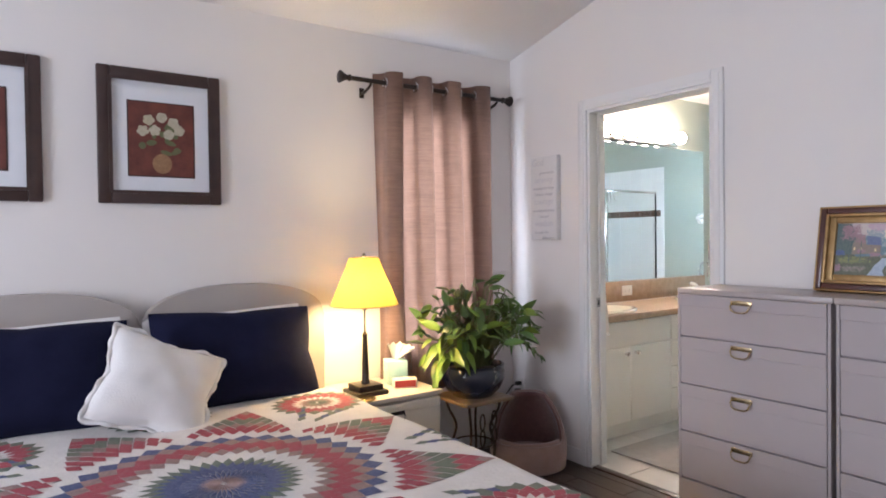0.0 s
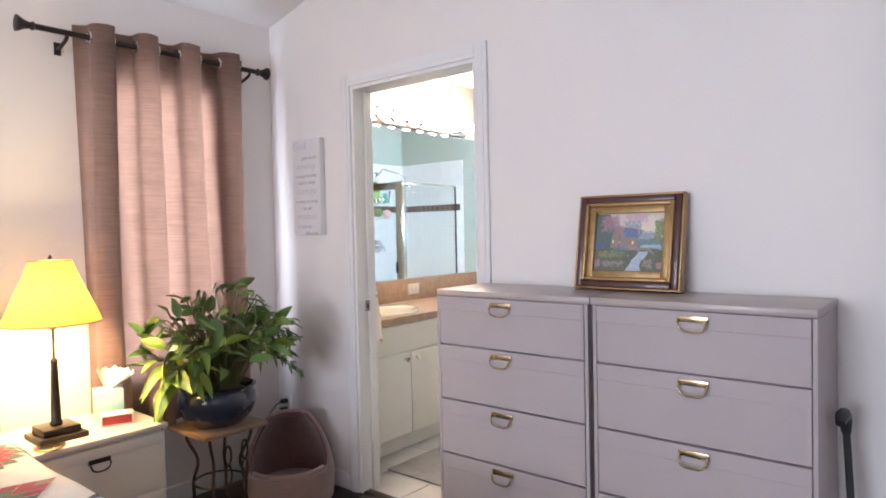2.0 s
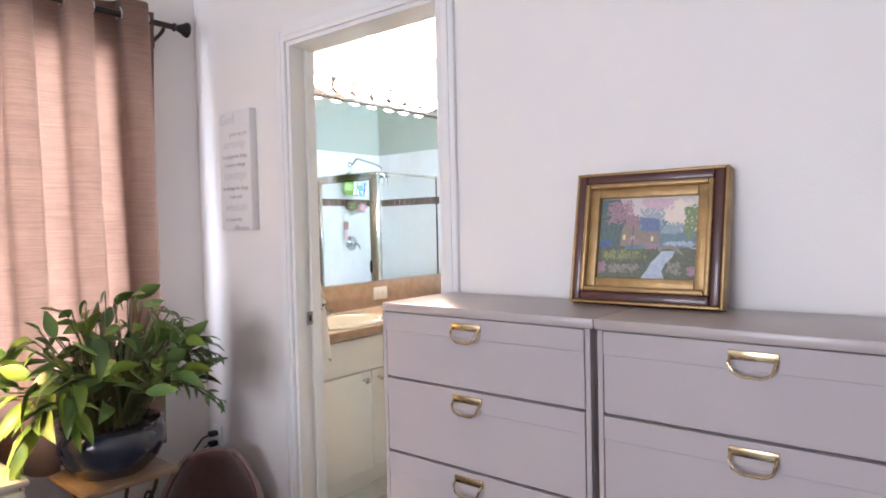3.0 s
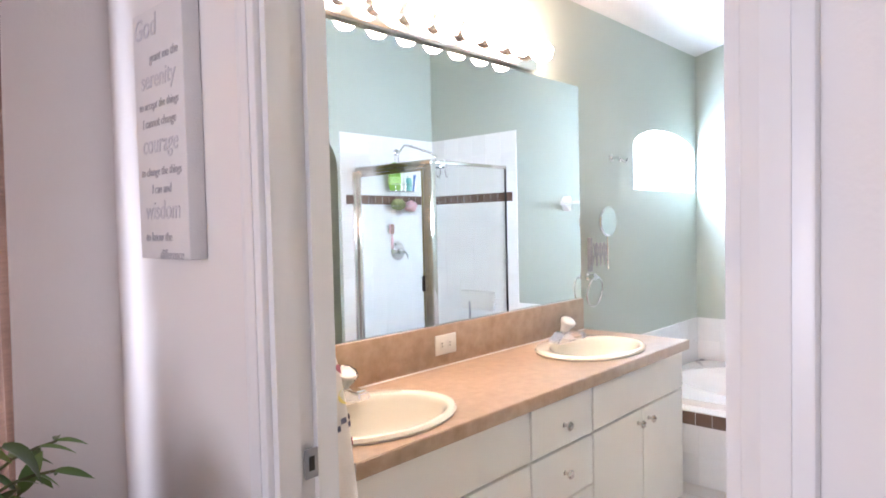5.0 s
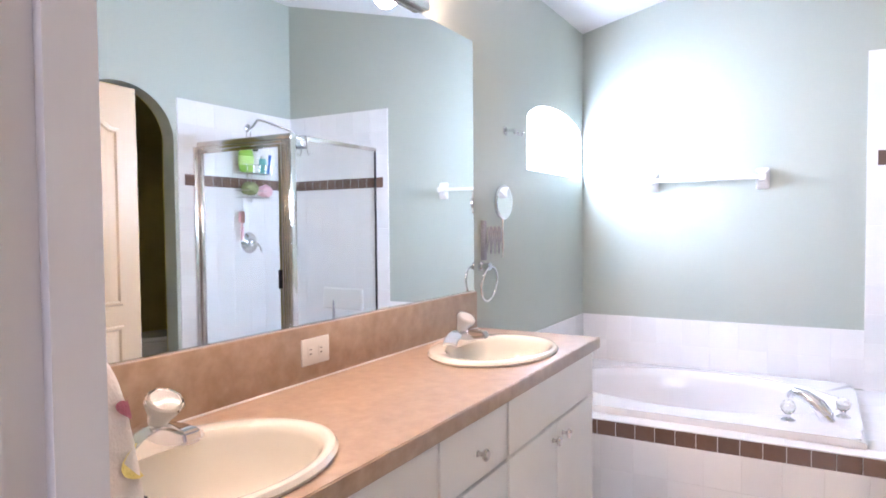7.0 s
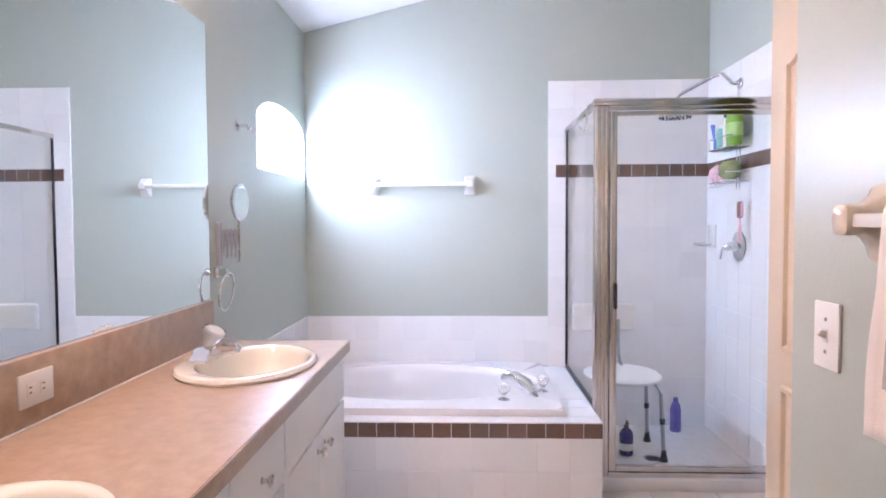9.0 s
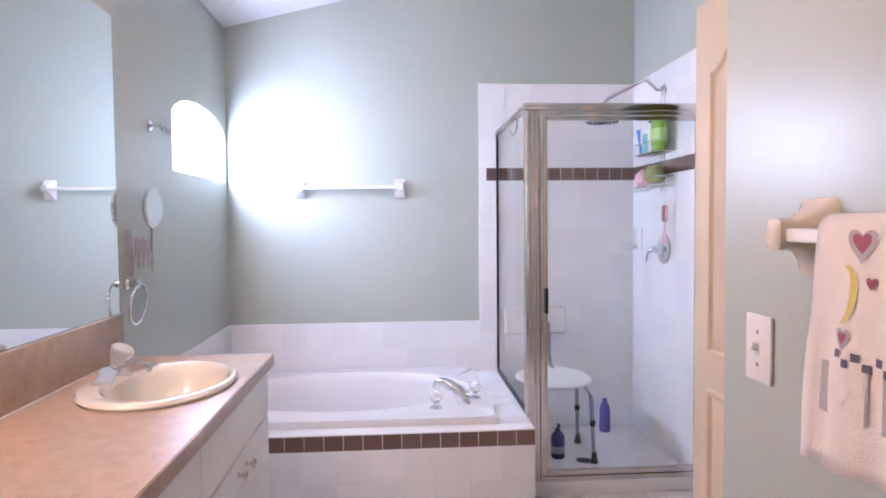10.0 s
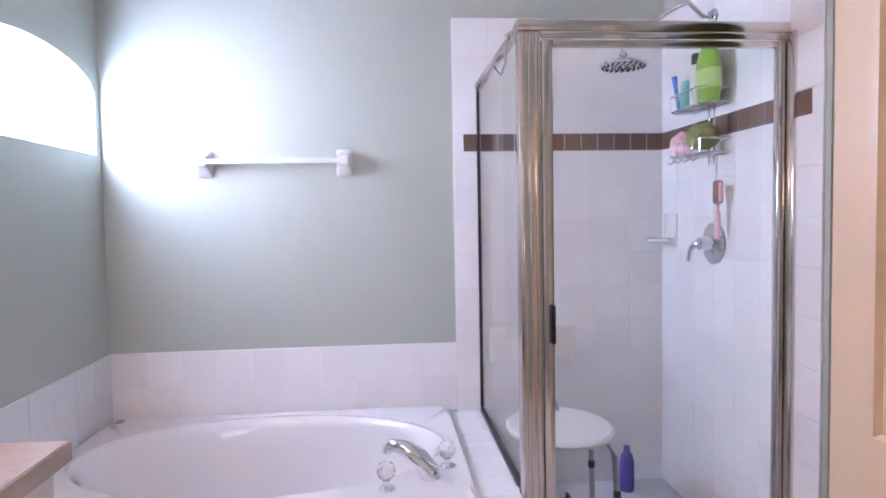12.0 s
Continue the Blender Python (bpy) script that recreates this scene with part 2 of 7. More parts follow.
TOWEL = mat("cream_terry", (0.82, 0.74, 0.66), (0.78, 0.69, 0.61), 0.95, 14, bump=0.3, bump_scale=300, sheen=0.3)
TRED = mat("towel_red_print", (0.36, 0.10, 0.13), None, 0.95, 40, bump=0.6, bump_scale=300)
TGREY = mat("towel_grey_print", (0.46, 0.41, 0.40), None, 0.95, 40, bump=0.6, bump_scale=300)
TYEL = mat("towel_yellow_print", (0.72, 0.58, 0.16), None, 0.95, 40, bump=0.6, bump_scale=300)
TNAVY = mat("towel_navy_print", (0.12, 0.11, 0.15), None, 0.95, 40, bump=0.6, bump_scale=300)
INK = mat("grey_lettering", (0.62, 0.60, 0.62), None, 0.8, 40)
INKD = mat("dark_grey_lettering", (0.48, 0.46, 0.48), None, 0.8, 40)
CANVAS = mat("white_canvas", (0.72, 0.70, 0.69), (0.69, 0.67, 0.66), 0.85, 20, bump=0.3, bump_scale=300)
BULB = emit_mat("lit_bulb", (1.0, 0.73, 0.50), 126.0)
BLUEP = mat("cobalt_bottle", (0.05, 0.035, 0.24), (0.04, 0.03, 0.19), 0.2, 8)
PURPLE = mat("violet_bottle", (0.13, 0.11, 0.42), (0.10, 0.085, 0.34), 0.25, 8)
GREENP = mat("lime_green_plastic", (0.24, 0.44, 0.05), (0.19, 0.38, 0.04), 0.3, 8)
TEALP = mat("teal_plastic", (0.10, 0.42, 0.38), (0.25, 0.55, 0.52), 0.3, 30)
PINKP = mat("pink_net_sponge", (0.78, 0.44, 0.49), (0.83, 0.55, 0.58), 0.8, 40, bump=1.0, bump_scale=90)
OLIVES = mat("olive_net_sponge", (0.30, 0.32, 0.14), (0.22, 0.24, 0.10), 0.9, 40, bump=1.0, bump_scale=90)
GREYL = mat("pale_label", (0.70, 0.70, 0.72), None, 0.5, 30)
TISSUEB = mat("pale_blue_card", (0.36, 0.58, 0.62), (0.45, 0.66, 0.68), 0.6, 20)
REDC = mat("red_display", (0.30, 0.03, 0.03), None, 0.3, 20)


# ---- building blocks ----
def quad_box(bm, lo, hi):
    (x0, y0, z0), (x1, y1, z1) = lo, hi
    v = [bm.verts.new(c) for c in ((x0, y0, z0), (x1, y0, z0), (x1, y1, z0), (x0, y1, z0), (x0, y0, z1), (x1, y0, z1), (x1, y1, z1), (x0, y1, z1))]
    for f in ((0, 3, 2, 1), (4, 5, 6, 7), (0, 1, 5, 4), (1, 2, 6, 5), (2, 3, 7, 6), (3, 0, 4, 7)):
        bm.faces.new([v[i] for i in f])
    return v


def box(lo, hi, r=0.0, seg=2):
    bm = bmesh.new()
    lo, hi = [min(a, b) for a, b in zip(lo, hi)], [max(a, b) for a, b in zip(lo, hi)]
    quad_box(bm, lo, hi)
    if r:
        bmesh.ops.bevel(bm, geom=bm.edges[:], offset=r, segments=seg, profile=0.5, affect="EDGES")
    return bm


def prism(bm, pts, axis, a, b):
    """Extrudes a polygon of (u, w) along an axis from a to b. x: u=y, w=z; y: u=x, w=z; z: u=x, w=y."""
    def put(u, w, d):
        return (d, u, w) if axis == "x" else (u, d, w) if axis == "y" else (u, w, d)
    A, B = [bm.verts.new(put(u, w, a)) for u, w in pts], [bm.verts.new(put(u, w, b)) for u, w in pts]
    bm.faces.new(A), bm.faces.new(B[::-1])
    n = len(pts)
    for i in range(n):
        bm.faces.new((A[i], B[i], B[(i + 1) % n], A[(i + 1) % n]))
    return bm


def lathe(profile, at=(0, 0, 0), n=28, sx=1.0, sy=1.0, cap=True):
    """Turns a profile of (radius, z) round the upright axis."""
    bm = bmesh.new()
    rings = []
    for r, z in profile:
        rings.append([bm.verts.new((at[0] + sx * r * math.cos(2 * math.pi * i / n), at[1] + sy * r * math.sin(2 * math.pi * i / n), at[2] + z)) for i in range(n)])
    for A, B in zip(rings, rings[1:]):
        for i in range(n):
            bm.faces.new((A[i], A[(i + 1) % n], B[(i + 1) % n], B[i]))
    if cap:
        bm.faces.new(rings[0][::-1]), bm.faces.new(rings[-1])
    return bm


def tube(points, r, n=10, bm=None, closed=False):
    """A round bar along a line of points."""
    bm = bm or bmesh.new()
    P = [Vector(p) for p in points]
    rings = []
    up = Vector((0.31, 0.17, 0.93))
    for i, p in enumerate(P):
        a, b = (P[i - 1], P[(i + 1) % len(P)]) if closed else (P[max(i - 1, 0)], P[min(i + 1, len(P) - 1)])
        d = (b - a).normalized()
        s = d.cross(up)
        if s.length < 0.1:
            s = d.cross(Vector((1, 0, 0)))
        s.normalize()
        w = s.cross(d)
        rad = r[i] if isinstance(r, (list, tuple)) else r
        rings.append([bm.verts.new(p + rad * (math.cos(2 * math.pi * k / n) * s + math.sin(2 * math.pi * k / n) * w)) for k in range(n)])
    pairs = list(zip(rings, rings[1:])) + ([(rings[-1], rings[0])] if closed else [])
    for A, B in pairs:
        for k in range(n):
            bm.faces.new((A[k], A[(k + 1) % n], B[(k + 1) % n], B[k]))
    if not closed:
        bm.faces.new(rings[0][::-1]), bm.faces.new(rings[-1])
    return bm


def arc(c, r, a0, a1, n, plane="xz"):
    out = []
    for i in range(n + 1):
        a = radians(a0 + (a1 - a0) * i / n)
        u, w = r * math.cos(a), r * math.sin(a)
        out.append((c[0] + u, c[1], c[2] + w) if plane == "xz" else (c[0], c[1] + u, c[2] + w) if plane == "yz" else (c[0] + u, c[1] + w, c[2]))
    return out


def holed_slab(bm, rect, hole, z0, z1, n=56):
    """A slab over a rectangle (x0, x1, y0, y1) with an oval hole (cx, cy, rx, ry) through it."""
    x0, x1, y0, y1 = rect
    cx, cy, rx, ry = hole
    corners = [(x0, y0), (x1, y0), (x1, y1), (x0, y1)]
    inner, outer = [], []
    for i in range(n):
        a = 2 * math.pi * i / n
        ux, uy = math.cos(a), math.sin(a)
        inner.append((cx + rx * ux, cy + ry * uy))
        k = min(((x1 if ux > 0 else x0) - cx) / ux if abs(ux) > 1e-6 else 9e9, ((y1 if uy > 0 else y0) - cy) / uy if abs(uy) > 1e-6 else 9e9)
        outer.append((cx + k * ux, cy + k * uy))
    for c in corners:
        j = min(range(n), key=lambda i: (outer[i][0] - c[0]) ** 2 + (outer[i][1] - c[1]) ** 2)
        outer[j] = c
    ring = {}
    for z in (z0, z1):
        ring[z] = ([bm.verts.new((*p, z)) for p in inner], [bm.verts.new((*p, z)) for p in outer])
    for i in range(n):
        j = (i + 1) % n
        (ia, oa), (ib, ob) = ring[z0], ring[z1]
        bm.faces.new((ib[i], ob[i], ob[j], ib[j]))
        bm.faces.new((ia[i], ia[j], oa[j], oa[i]))
        bm.faces.new((oa[i], oa[j], ob[j], ob[i]))
        bm.faces.new((ia[j], ia[i], ib[i], ib[j]))
    return bm


def rotate(bm, m):
    bmesh.ops.transform(bm, matrix=m, verts=bm.verts)
    return bm


def mesh_of(name, bm, material, smooth=True):
    bmesh.ops.recalc_face_normals(bm, faces=bm.faces)
    me = bpy.data.meshes.new(name)
    bm.to_mesh(me)
    bm.free()
    for m in material if isinstance(material, (list, tuple)) else [material]:
        me.materials.append(m)
    if smooth:
        me.shade_smooth()
        me.set_sharp_from_angle(angle=radians(35))
    return me


def thing(name, at, label, category, group=""):
    ob = new(name)
    ob.location = at
    ob.empty_display_size = 0.1
    return tagged(ob, label, category, group)


def part(name, bm, material, parent, label="", smooth=True):
    """Links a bmesh, built in world coordinates, as one mesh object under a thing or a part."""
    ob = new(name, mesh_of(name, bm, material, smooth))
    ob.parent = parent
    if parent.type == "EMPTY":
        ob.matrix_parent_inverse = parent.matrix_basis.inverted()
    return tagged(ob, label)


def single(name, bm, material, label, category, group="", kind=""):
    return tagged(new(name, mesh_of(name, bm, material)), label, category, group, kind)


def structure(name, bm, material, label="", category=""):
    return tagged(new(name, mesh_of(name, bm, material)), label, category, kind="structure")


def words(name, text, size, m, material, parent, squeeze=1.0, slant=0.0):
    """Raised lettering; m puts its plane (x along the line, z out of it)."""
    cu = bpy.data.curves.new(name, "FONT")
    cu.body, cu.size, cu.extrude, cu.align_x, cu.shear = text, size, 0.0006, "CENTER", slant
    tmp = bpy.data.objects.new(name, cu)
    me = bpy.data.meshes.new_from_object(tmp)
    bpy.data.objects.remove(tmp)
    me.transform(m @ Matrix.Diagonal((squeeze, 1, 1, 1)))
    me.materials.clear()
    me.materials.append(material)
    ob = new(name, me)
    ob.parent = parent
    if parent.type == "EMPTY":
        ob.matrix_parent_inverse = parent.matrix_basis.inverted()
    return ob


# ---- structure ----
XB, XI, NB, NI, XE, YS, SL = 3.03, 3.15, 2.88, 2.945, 6.79, 0.478, 0.243   # wall faces, ceiling slope
WEST, SOUTH = -2.6, -1.3


def ceil_bed(y):
    return 2.455 + SL * (NB - y)


def ceil_bath(y):
    return 2.443 + SL * (NI - y)


def wall(name, axis, a, b, u0, u1, top, openings, material, label):
    """openings: (u0, u1, bottom, spring, rise); a rise makes an arched head."""
    bm = bmesh.new()
    cuts = {u0, u1}
    for p, q, _, _, rise in openings:
        cuts |= {p, q}
        if rise:
            cuts |= {p + (q - p) * (1 - math.cos(math.pi * i / 24)) / 2 for i in range(1, 24)}
    cuts = sorted(cuts)

    def head(o, u):
        k = (2 * u - o[0] - o[1]) / (o[1] - o[0])
        return o[3] + o[4] * math.sqrt(max(0, 1 - k * k))
    for p, q in zip(cuts, cuts[1:]):
        o = next((o for o in openings if o[0] - 1e-6 <= p and q <= o[1] + 1e-6), None)
        if o is None:
            prism(bm, [(p, 0), (q, 0), (q, top(q)), (p, top(p))], axis, a, b)
        else:
            if o[2] > 0:
                prism(bm, [(p, 0), (q, 0), (q, o[2]), (p, o[2])], axis, a, b)
            prism(bm, [(p, head(o, p)), (q, head(o, q)), (q, top(q)), (p, top(p))], axis, a, b)
    bmesh.ops.remove_doubles(bm, verts=bm.verts, dist=1e-5)
    return tagged(new(name, mesh_of(name, bm, material, False)), label, "wall", kind="structure")


LIFT = 0.05
DOOR = (1.452, 2.222, 0, 2.03, 0)
wall("wall_bedroom_east", "x", XB, XB + 0.06, SOUTH, NB + 0.12, lambda y: ceil_bed(y) + LIFT, [DOOR], CREAM, "cream painted gable wall with a bathroom doorway")
wall("wall_bathroom_west", "x", XB + 0.06, XI, -1.2, NI + 0.12, lambda y: ceil_bed(y) + LIFT - 0.001, [DOOR], SAGE, "sage green bathroom wall beside the doorway")
wall("wall_bedroom_north", "y", NB, NB + 0.12, WEST - 0.12, XB, lambda x: ceil_bed(NB) + LIFT, [(2.12, 2.68, 0.66, 2.03, 0)], CREAM, "cream painted wall with a curtained window")
wall("wall_bedroom_west", "x", WEST - 0.12, WEST, SOUTH, NB, lambda y: ceil_bed(y) + LIFT, [(-0.1, 1.9, 0.85, 2.15, 0)], CREAM, "cream painted wall with a window")
wall("wall_bedroom_south", "y", SOUTH - 0.12, SOUTH, WEST - 0.12, XB + 0.06, lambda x: ceil_bed(SOUTH) + LIFT, [], CREAM, "plain cream painted wall")
wall("wall_bathroom_north", "y", NI, NI + 0.12, XI, XE + 0.12, lambda x: ceil_bath(NI) + LIFT, [(5.87, 6.745, 1.535, 1.785, 0.118)], SAGE, "sage green wall with an arched window")
wall("wall_bathroom_east", "x", XE, XE + 0.12, -1.2, NI, lambda y: ceil_bath(y) + LIFT, [], SAGE, "sage green wall behind the bathtub")
wall("wall_bathroom_switch", "y", 1.18, 1.297, XI, 4.12, lambda x: ceil_bath(1.297) + LIFT, [], SAGE, "sage green wall with a light switch")
wall("wall_bathroom_return", "x", 4.0, 4.12, YS, 1.18, lambda y: ceil_bath(y) + LIFT, [], SAGE, "sage green return wall")
wall("wall_bathroom_south", "y", YS - 0.11, YS, 4.0, XE, lambda x: ceil_bath(YS) + LIFT, [(4.92, 5.675, 0, 1.83, 0.335)], SAGE, "sage green wall with an arched opening")
wall("wall_toilet_west", "x", 4.3, 4.42, -1.2, YS - 0.11, lambda y: ceil_bath(YS) + LIFT, [], OLIVE, "olive wall of the toilet room")
wall("wall_toilet_south", "y", -1.2, -1.1, 4.42, XE - 0.03, lambda x: ceil_bath(YS) + LIFT, [], OLIVE, "olive wall of the toilet room")
wall("wall_toilet_east", "x", XE - 0.03, XE - 0.003, -1.1, YS - 0.11, lambda y: ceil_bath(YS) + LIFT, [], OLIVE, "olive wall of the toilet room")
wall("wall_toilet_north", "y", YS - 0.118, YS - 0.113, 4.42, XE - 0.03, lambda x: ceil_bath(YS), [(4.92, 5.675, 0, 1.83, 0.335)], OLIVE, "olive inner face of the arched wall")


def slope_slab(name, x0, x1, y0, y1, f, material, label):
    bm = bmesh.new()
    prism(bm, [(y0, f(y0)), (y1, f(y1)), (y1, f(y1) + 0.12), (y0, f(y0) + 0.12)], "x", x0, x1)
    return structure(name, bm, material, label, "ceiling")


slope_slab("ceiling_bedroom", WEST - 0.12, XB + 0.06, SOUTH - 0.12, NB + 0.12, ceil_bed, CEIL, "white textured sloping ceiling")
slope_slab("ceiling_bathroom", XB + 0.061, XE + 0.12, -1.2, NI + 0.12, ceil_bath, CEIL, "white textured sloping ceiling")
FLOOR_BED = structure("floor_bedroom", box((WEST - 0.12, SOUTH - 0.12, -0.12), (XB + 0.04, NB + 0.12, -0.012)), UNDER, "dark wood plank floor", "floor")
FLOOR_BATH = structure("floor_bathroom", box((XB + 0.04, -1.2, -0.12), (XE + 0.12, NI + 0.12, -0.008)), GROUT, "pale ceramic tile floor", "floor")
structure("threshold", box((XB + 0.005, DOOR[0], -0.012), (XB + 0.055, DOOR[1], 0.006), 0.003), PLANK, "dark wood threshold strip in the doorway", "threshold")
structure("ground", box((-60, -60, -0.4), (60, 60, -0.3)), mat("lawn", (0.05, 0.09, 0.03), (0.08, 0.11, 0.04), 0.95, 3), "lawn outside the house", "ground")

# door casing and jamb, baseboards
def casing(name, x, s, y0, y1, z, w=0.06, t=0.016):
    bm = bmesh.new()
    for p, q in ((y0 - w, y0), (y1, y1 + w)):
        bm2 = box((x, p, 0), (x + s * t, q, z + w), 0.004)
        me = bpy.data.meshes.new("tmp")
        bm2.to_mesh(me)
        bm.from_mesh(me)
        bm2.free()
        bpy.data.meshes.remove(me)
        quad_box(bm, (min(x + s * t, x + s * (t + 0.003)), p + 0.018, 0), (max(x + s * t, x + s * (t + 0.003)), q - 0.018, z + w * 0.7))
    quad_box(bm, (min(x, x + s * t), y0, z), (max(x, x + s * t), y1, z + w))
    quad_box(bm, (min(x + s * t, x + s * (t + 0.003)), y0 + 0.004, z + 0.018), (max(x + s * t, x + s * (t + 0.003)), y1 - 0.004, z + w - 0.018))
    return structure(name, bm, TRIM, "white painted moulded door casing", "door casing")


casing("trim_door_bedroom", XB, -1, DOOR[0], DOOR[1], DOOR[3])
casing("trim_door_bathroom", XI, 1, DOOR[0] - 0.008, DOOR[1] + 0.008, DOOR[3] + 0.008, 0.055, 0.010)
bm = bmesh.new()
for p, q in ((DOOR[0], DOOR[0] + 0.016), (DOOR[1] - 0.016, DOOR[1])):
    quad_box(bm, (XB - 0.003, p, 0), (XB + 0.042, q, DOOR[3]))
    quad_box(bm, (XB + 0.078, p, 0), (XI + 0.003, q, DOOR[3]))
    quad_box(bm, (XB + 0.042, p if p < 1.8 else p + 0.012, 0), (XB + 0.078, q - 0.012 if p < 1.8 else q, DOOR[3]))
quad_box(bm, (XB - 0.003, DOOR[0] + 0.016, DOOR[3] - 0.016), (XI + 0.003, DOOR[1] - 0.016, DOOR[3]))
structure("trim_door_jamb", bm, TRIM, "white painted pocket door jamb", "door jamb")
strike = thing("strike_plate", (3.09, DOOR[1] - 0.018, 0.94), "small dull metal strike plate on the white door jamb", "strike plate")
part("plate", box((3.078, DOOR[1] - 0.0185, 0.912), (3.106, DOOR[1] - 0.0155, 0.966), 0.001), GREYCAP, strike)
part("slot", box((3.086, DOOR[1] - 0.0192, 0.926), (3.098, DOOR[1] - 0.0165, 0.952)), DARKGAP, strike)


def baseboard(name, lo, hi, material=TRIM):
    structure(name, box(lo, hi, 0.004), material, "white painted baseboard", "baseboard")


baseboard("baseboard_north", (WEST, NB - 0.014, 0), (XB, NB, 0.085))
baseboard("baseboard_east_1", (XB - 0.014, DOOR[1] + 0.06, 0), (XB, NB - 0.014, 0.085))
baseboard("baseboard_east_2", (XB - 0.014, SOUTH, 0), (XB, DOOR[0] - 0.06, 0.085))
baseboard("baseboard_switch", (XI + 0.03, 1.297, 0), (4.13, 1.311, 0.085))


def window_unit(name, x0, x1, z0, z1, y, label):
    w = tagged(new(name), label, "window", kind="structure")
    w.location = (x0, y, z0)
    t = 0.045
    bm = bmesh.new()
    for lo, hi in (((x0, y, z0), (x0 + t, y + 0.06, z1)), ((x1 - t, y, z0), (x1, y + 0.06, z1)), ((x0 + t, y, z0), (x1 - t, y + 0.06, z0 + t)), ((x0 + t, y, z1 - t), (x1 - t, y + 0.06, z1)), ((x0 + t, y + 0.004, (z0 + z1) / 2 - 0.02), (x1 - t, y + 0.056, (z0 + z1) / 2 + 0.02))):
        quad_box(bm, lo, hi)
    part("window_frame", bm, TRIM, w)
    part("window_sill", box((x0 - 0.03, y - 0.10, z0 - 0.025), (x1 + 0.03, y, z0 - 0.001), 0.004), TRIM, w)
    for a, b in ((z0 + t, (z0 + z1) / 2 - 0.02), ((z0 + z1) / 2 + 0.02, z1 - t)):
        g = part("pane", box((x0 + t, y + 0.028, a), (x1 - t, y + 0.032, b)), PANE, w)
        g.visible_shadow = False
    return w


window_unit("window_1", 2.12, 2.68, 0.66, 2.03, NB + 0.055, "white framed window behind the curtain, bright daylight outside")

win = tagged(new("window_2"), "small arched window with frosted bright pane", "window", kind="structure")
win.location = (6.3, NI, 1.53)
outer = [(5.87, 1.535), (6.745, 1.535)] + [(6.3075 + 0.4375 * math.cos(math.pi * i / 24), 1.785 + 0.118 * math.sin(math.pi * i / 24)) for i in range(25)]
inner = [(6.3075 + (u - 6.3075) * 0.985, 1.69 + (z - 1.69) * 0.965) for u, z in outer]
bm = bmesh.new()
for i in range(len(outer)):
    j = (i + 1) % len(outer)
    if outer[i] != outer[j]:
        prism(bm, [outer[i], outer[j], inner[j], inner[i]], "y", NI + 0.095, NI + 0.115)
part("window_frame", bm, TRIM, win)
liner = [(6.3075 + (u - 6.3075) * 0.996, 1.69 + (z - 1.69) * 0.99) for u, z in outer]
bm = bmesh.new()
for i in range(len(outer)):
    j = (i + 1) % len(outer)
    if outer[i] != outer[j]:
        prism(bm, [outer[i], outer[j], liner[j], liner[i]], "y", NI - 0.001, NI + 0.094)
part("reveal", bm, TRIM, win)
bm = bmesh.new()
prism(bm, inner, "y", NI + 0.103, NI + 0.107)
pane = part("pane", bm, GLASS, win)
pane.visible_shadow = False
bm = bmesh.new()
prism(bm, [(4.6, 0.0), (13.0, 0.0), (13.0, 6.0), (4.6, 6.0)], "y", 3.9, 3.92)
tagged(new("backdrop_sky_arch_window", mesh_of("backdrop", bm, emit_mat("hazy_bright_sky", (0.84, 0.94, 1.0), 38.0))), "hazy bright sky outside the arched window", "sky", kind="structure")
bm = bmesh.new()
prism(bm, [(1.2, 0.2), (3.02, 0.2), (3.02, 3.0), (1.2, 3.0)], "y", 3.9, 3.92)
tagged(new("backdrop_sky_bedroom_window", mesh_of("backdrop", bm, emit_mat("hazy_sky", (0.92, 0.96, 1.0), 4.0))), "hazy bright sky outside the bedroom window", "sky", kind="structure")

# ---- bedroom: bed ----
BX0, BX1, BY0, BY1, BT = 0.04, 1.54, 0.72, 2.76, 0.60
bed = thing("bed", ((BX0 + BX1) / 2, 1.75, 0), "queen bed with two rounded grey headboards", "bed")
part("mattress", box((BX0 + 0.02, BY0 + 0.03, 0.30), (BX1 - 0.02, BY1, BT - 0.02), 0.05, 3), WHITEC, bed)
part("base", box((BX0 + 0.04, BY0 + 0.06, 0.06), (BX1 - 0.04, BY1, 0.30), 0.01), HEADB, bed)
for lx in (BX0 + 0.1, BX1 - 0.1):
    for ly in (BY0 + 0.15, BY1 - 0.1):
        part("leg", box((lx - 0.03, ly - 0.03, 0), (lx + 0.03, ly + 0.03, 0.06)), BLACKP, bed)
for c in (0.355, 1.225):
    bm = bmesh.new()
    w = 0.432
    pts = [(c - w, 0.25), (c + w, 0.25)] + [(c + w * math.copysign(abs(math.cos(a)) ** 0.85, math.cos(a)), 0.94 + 0.172 * math.sin(a)) for a in [math.pi * i / 30 for i in range(31)]]
    prism(bm, pts, "y", 2.775, 2.835)
    bmesh.ops.bevel(bm, geom=[e for e in bm.edges if abs(e.verts[0].co.y - e.verts[1].co.y) < 1e-6], offset=0.012, segments=2, affect="EDGES")
    part("headboard", bm, HEADB, bed, "rounded grey taupe headboard")


def quilt_z(x, y):
    return BT + 0.022 + 0.008 * noise.noise((x * 4.0, y * 4.0, 1.7))


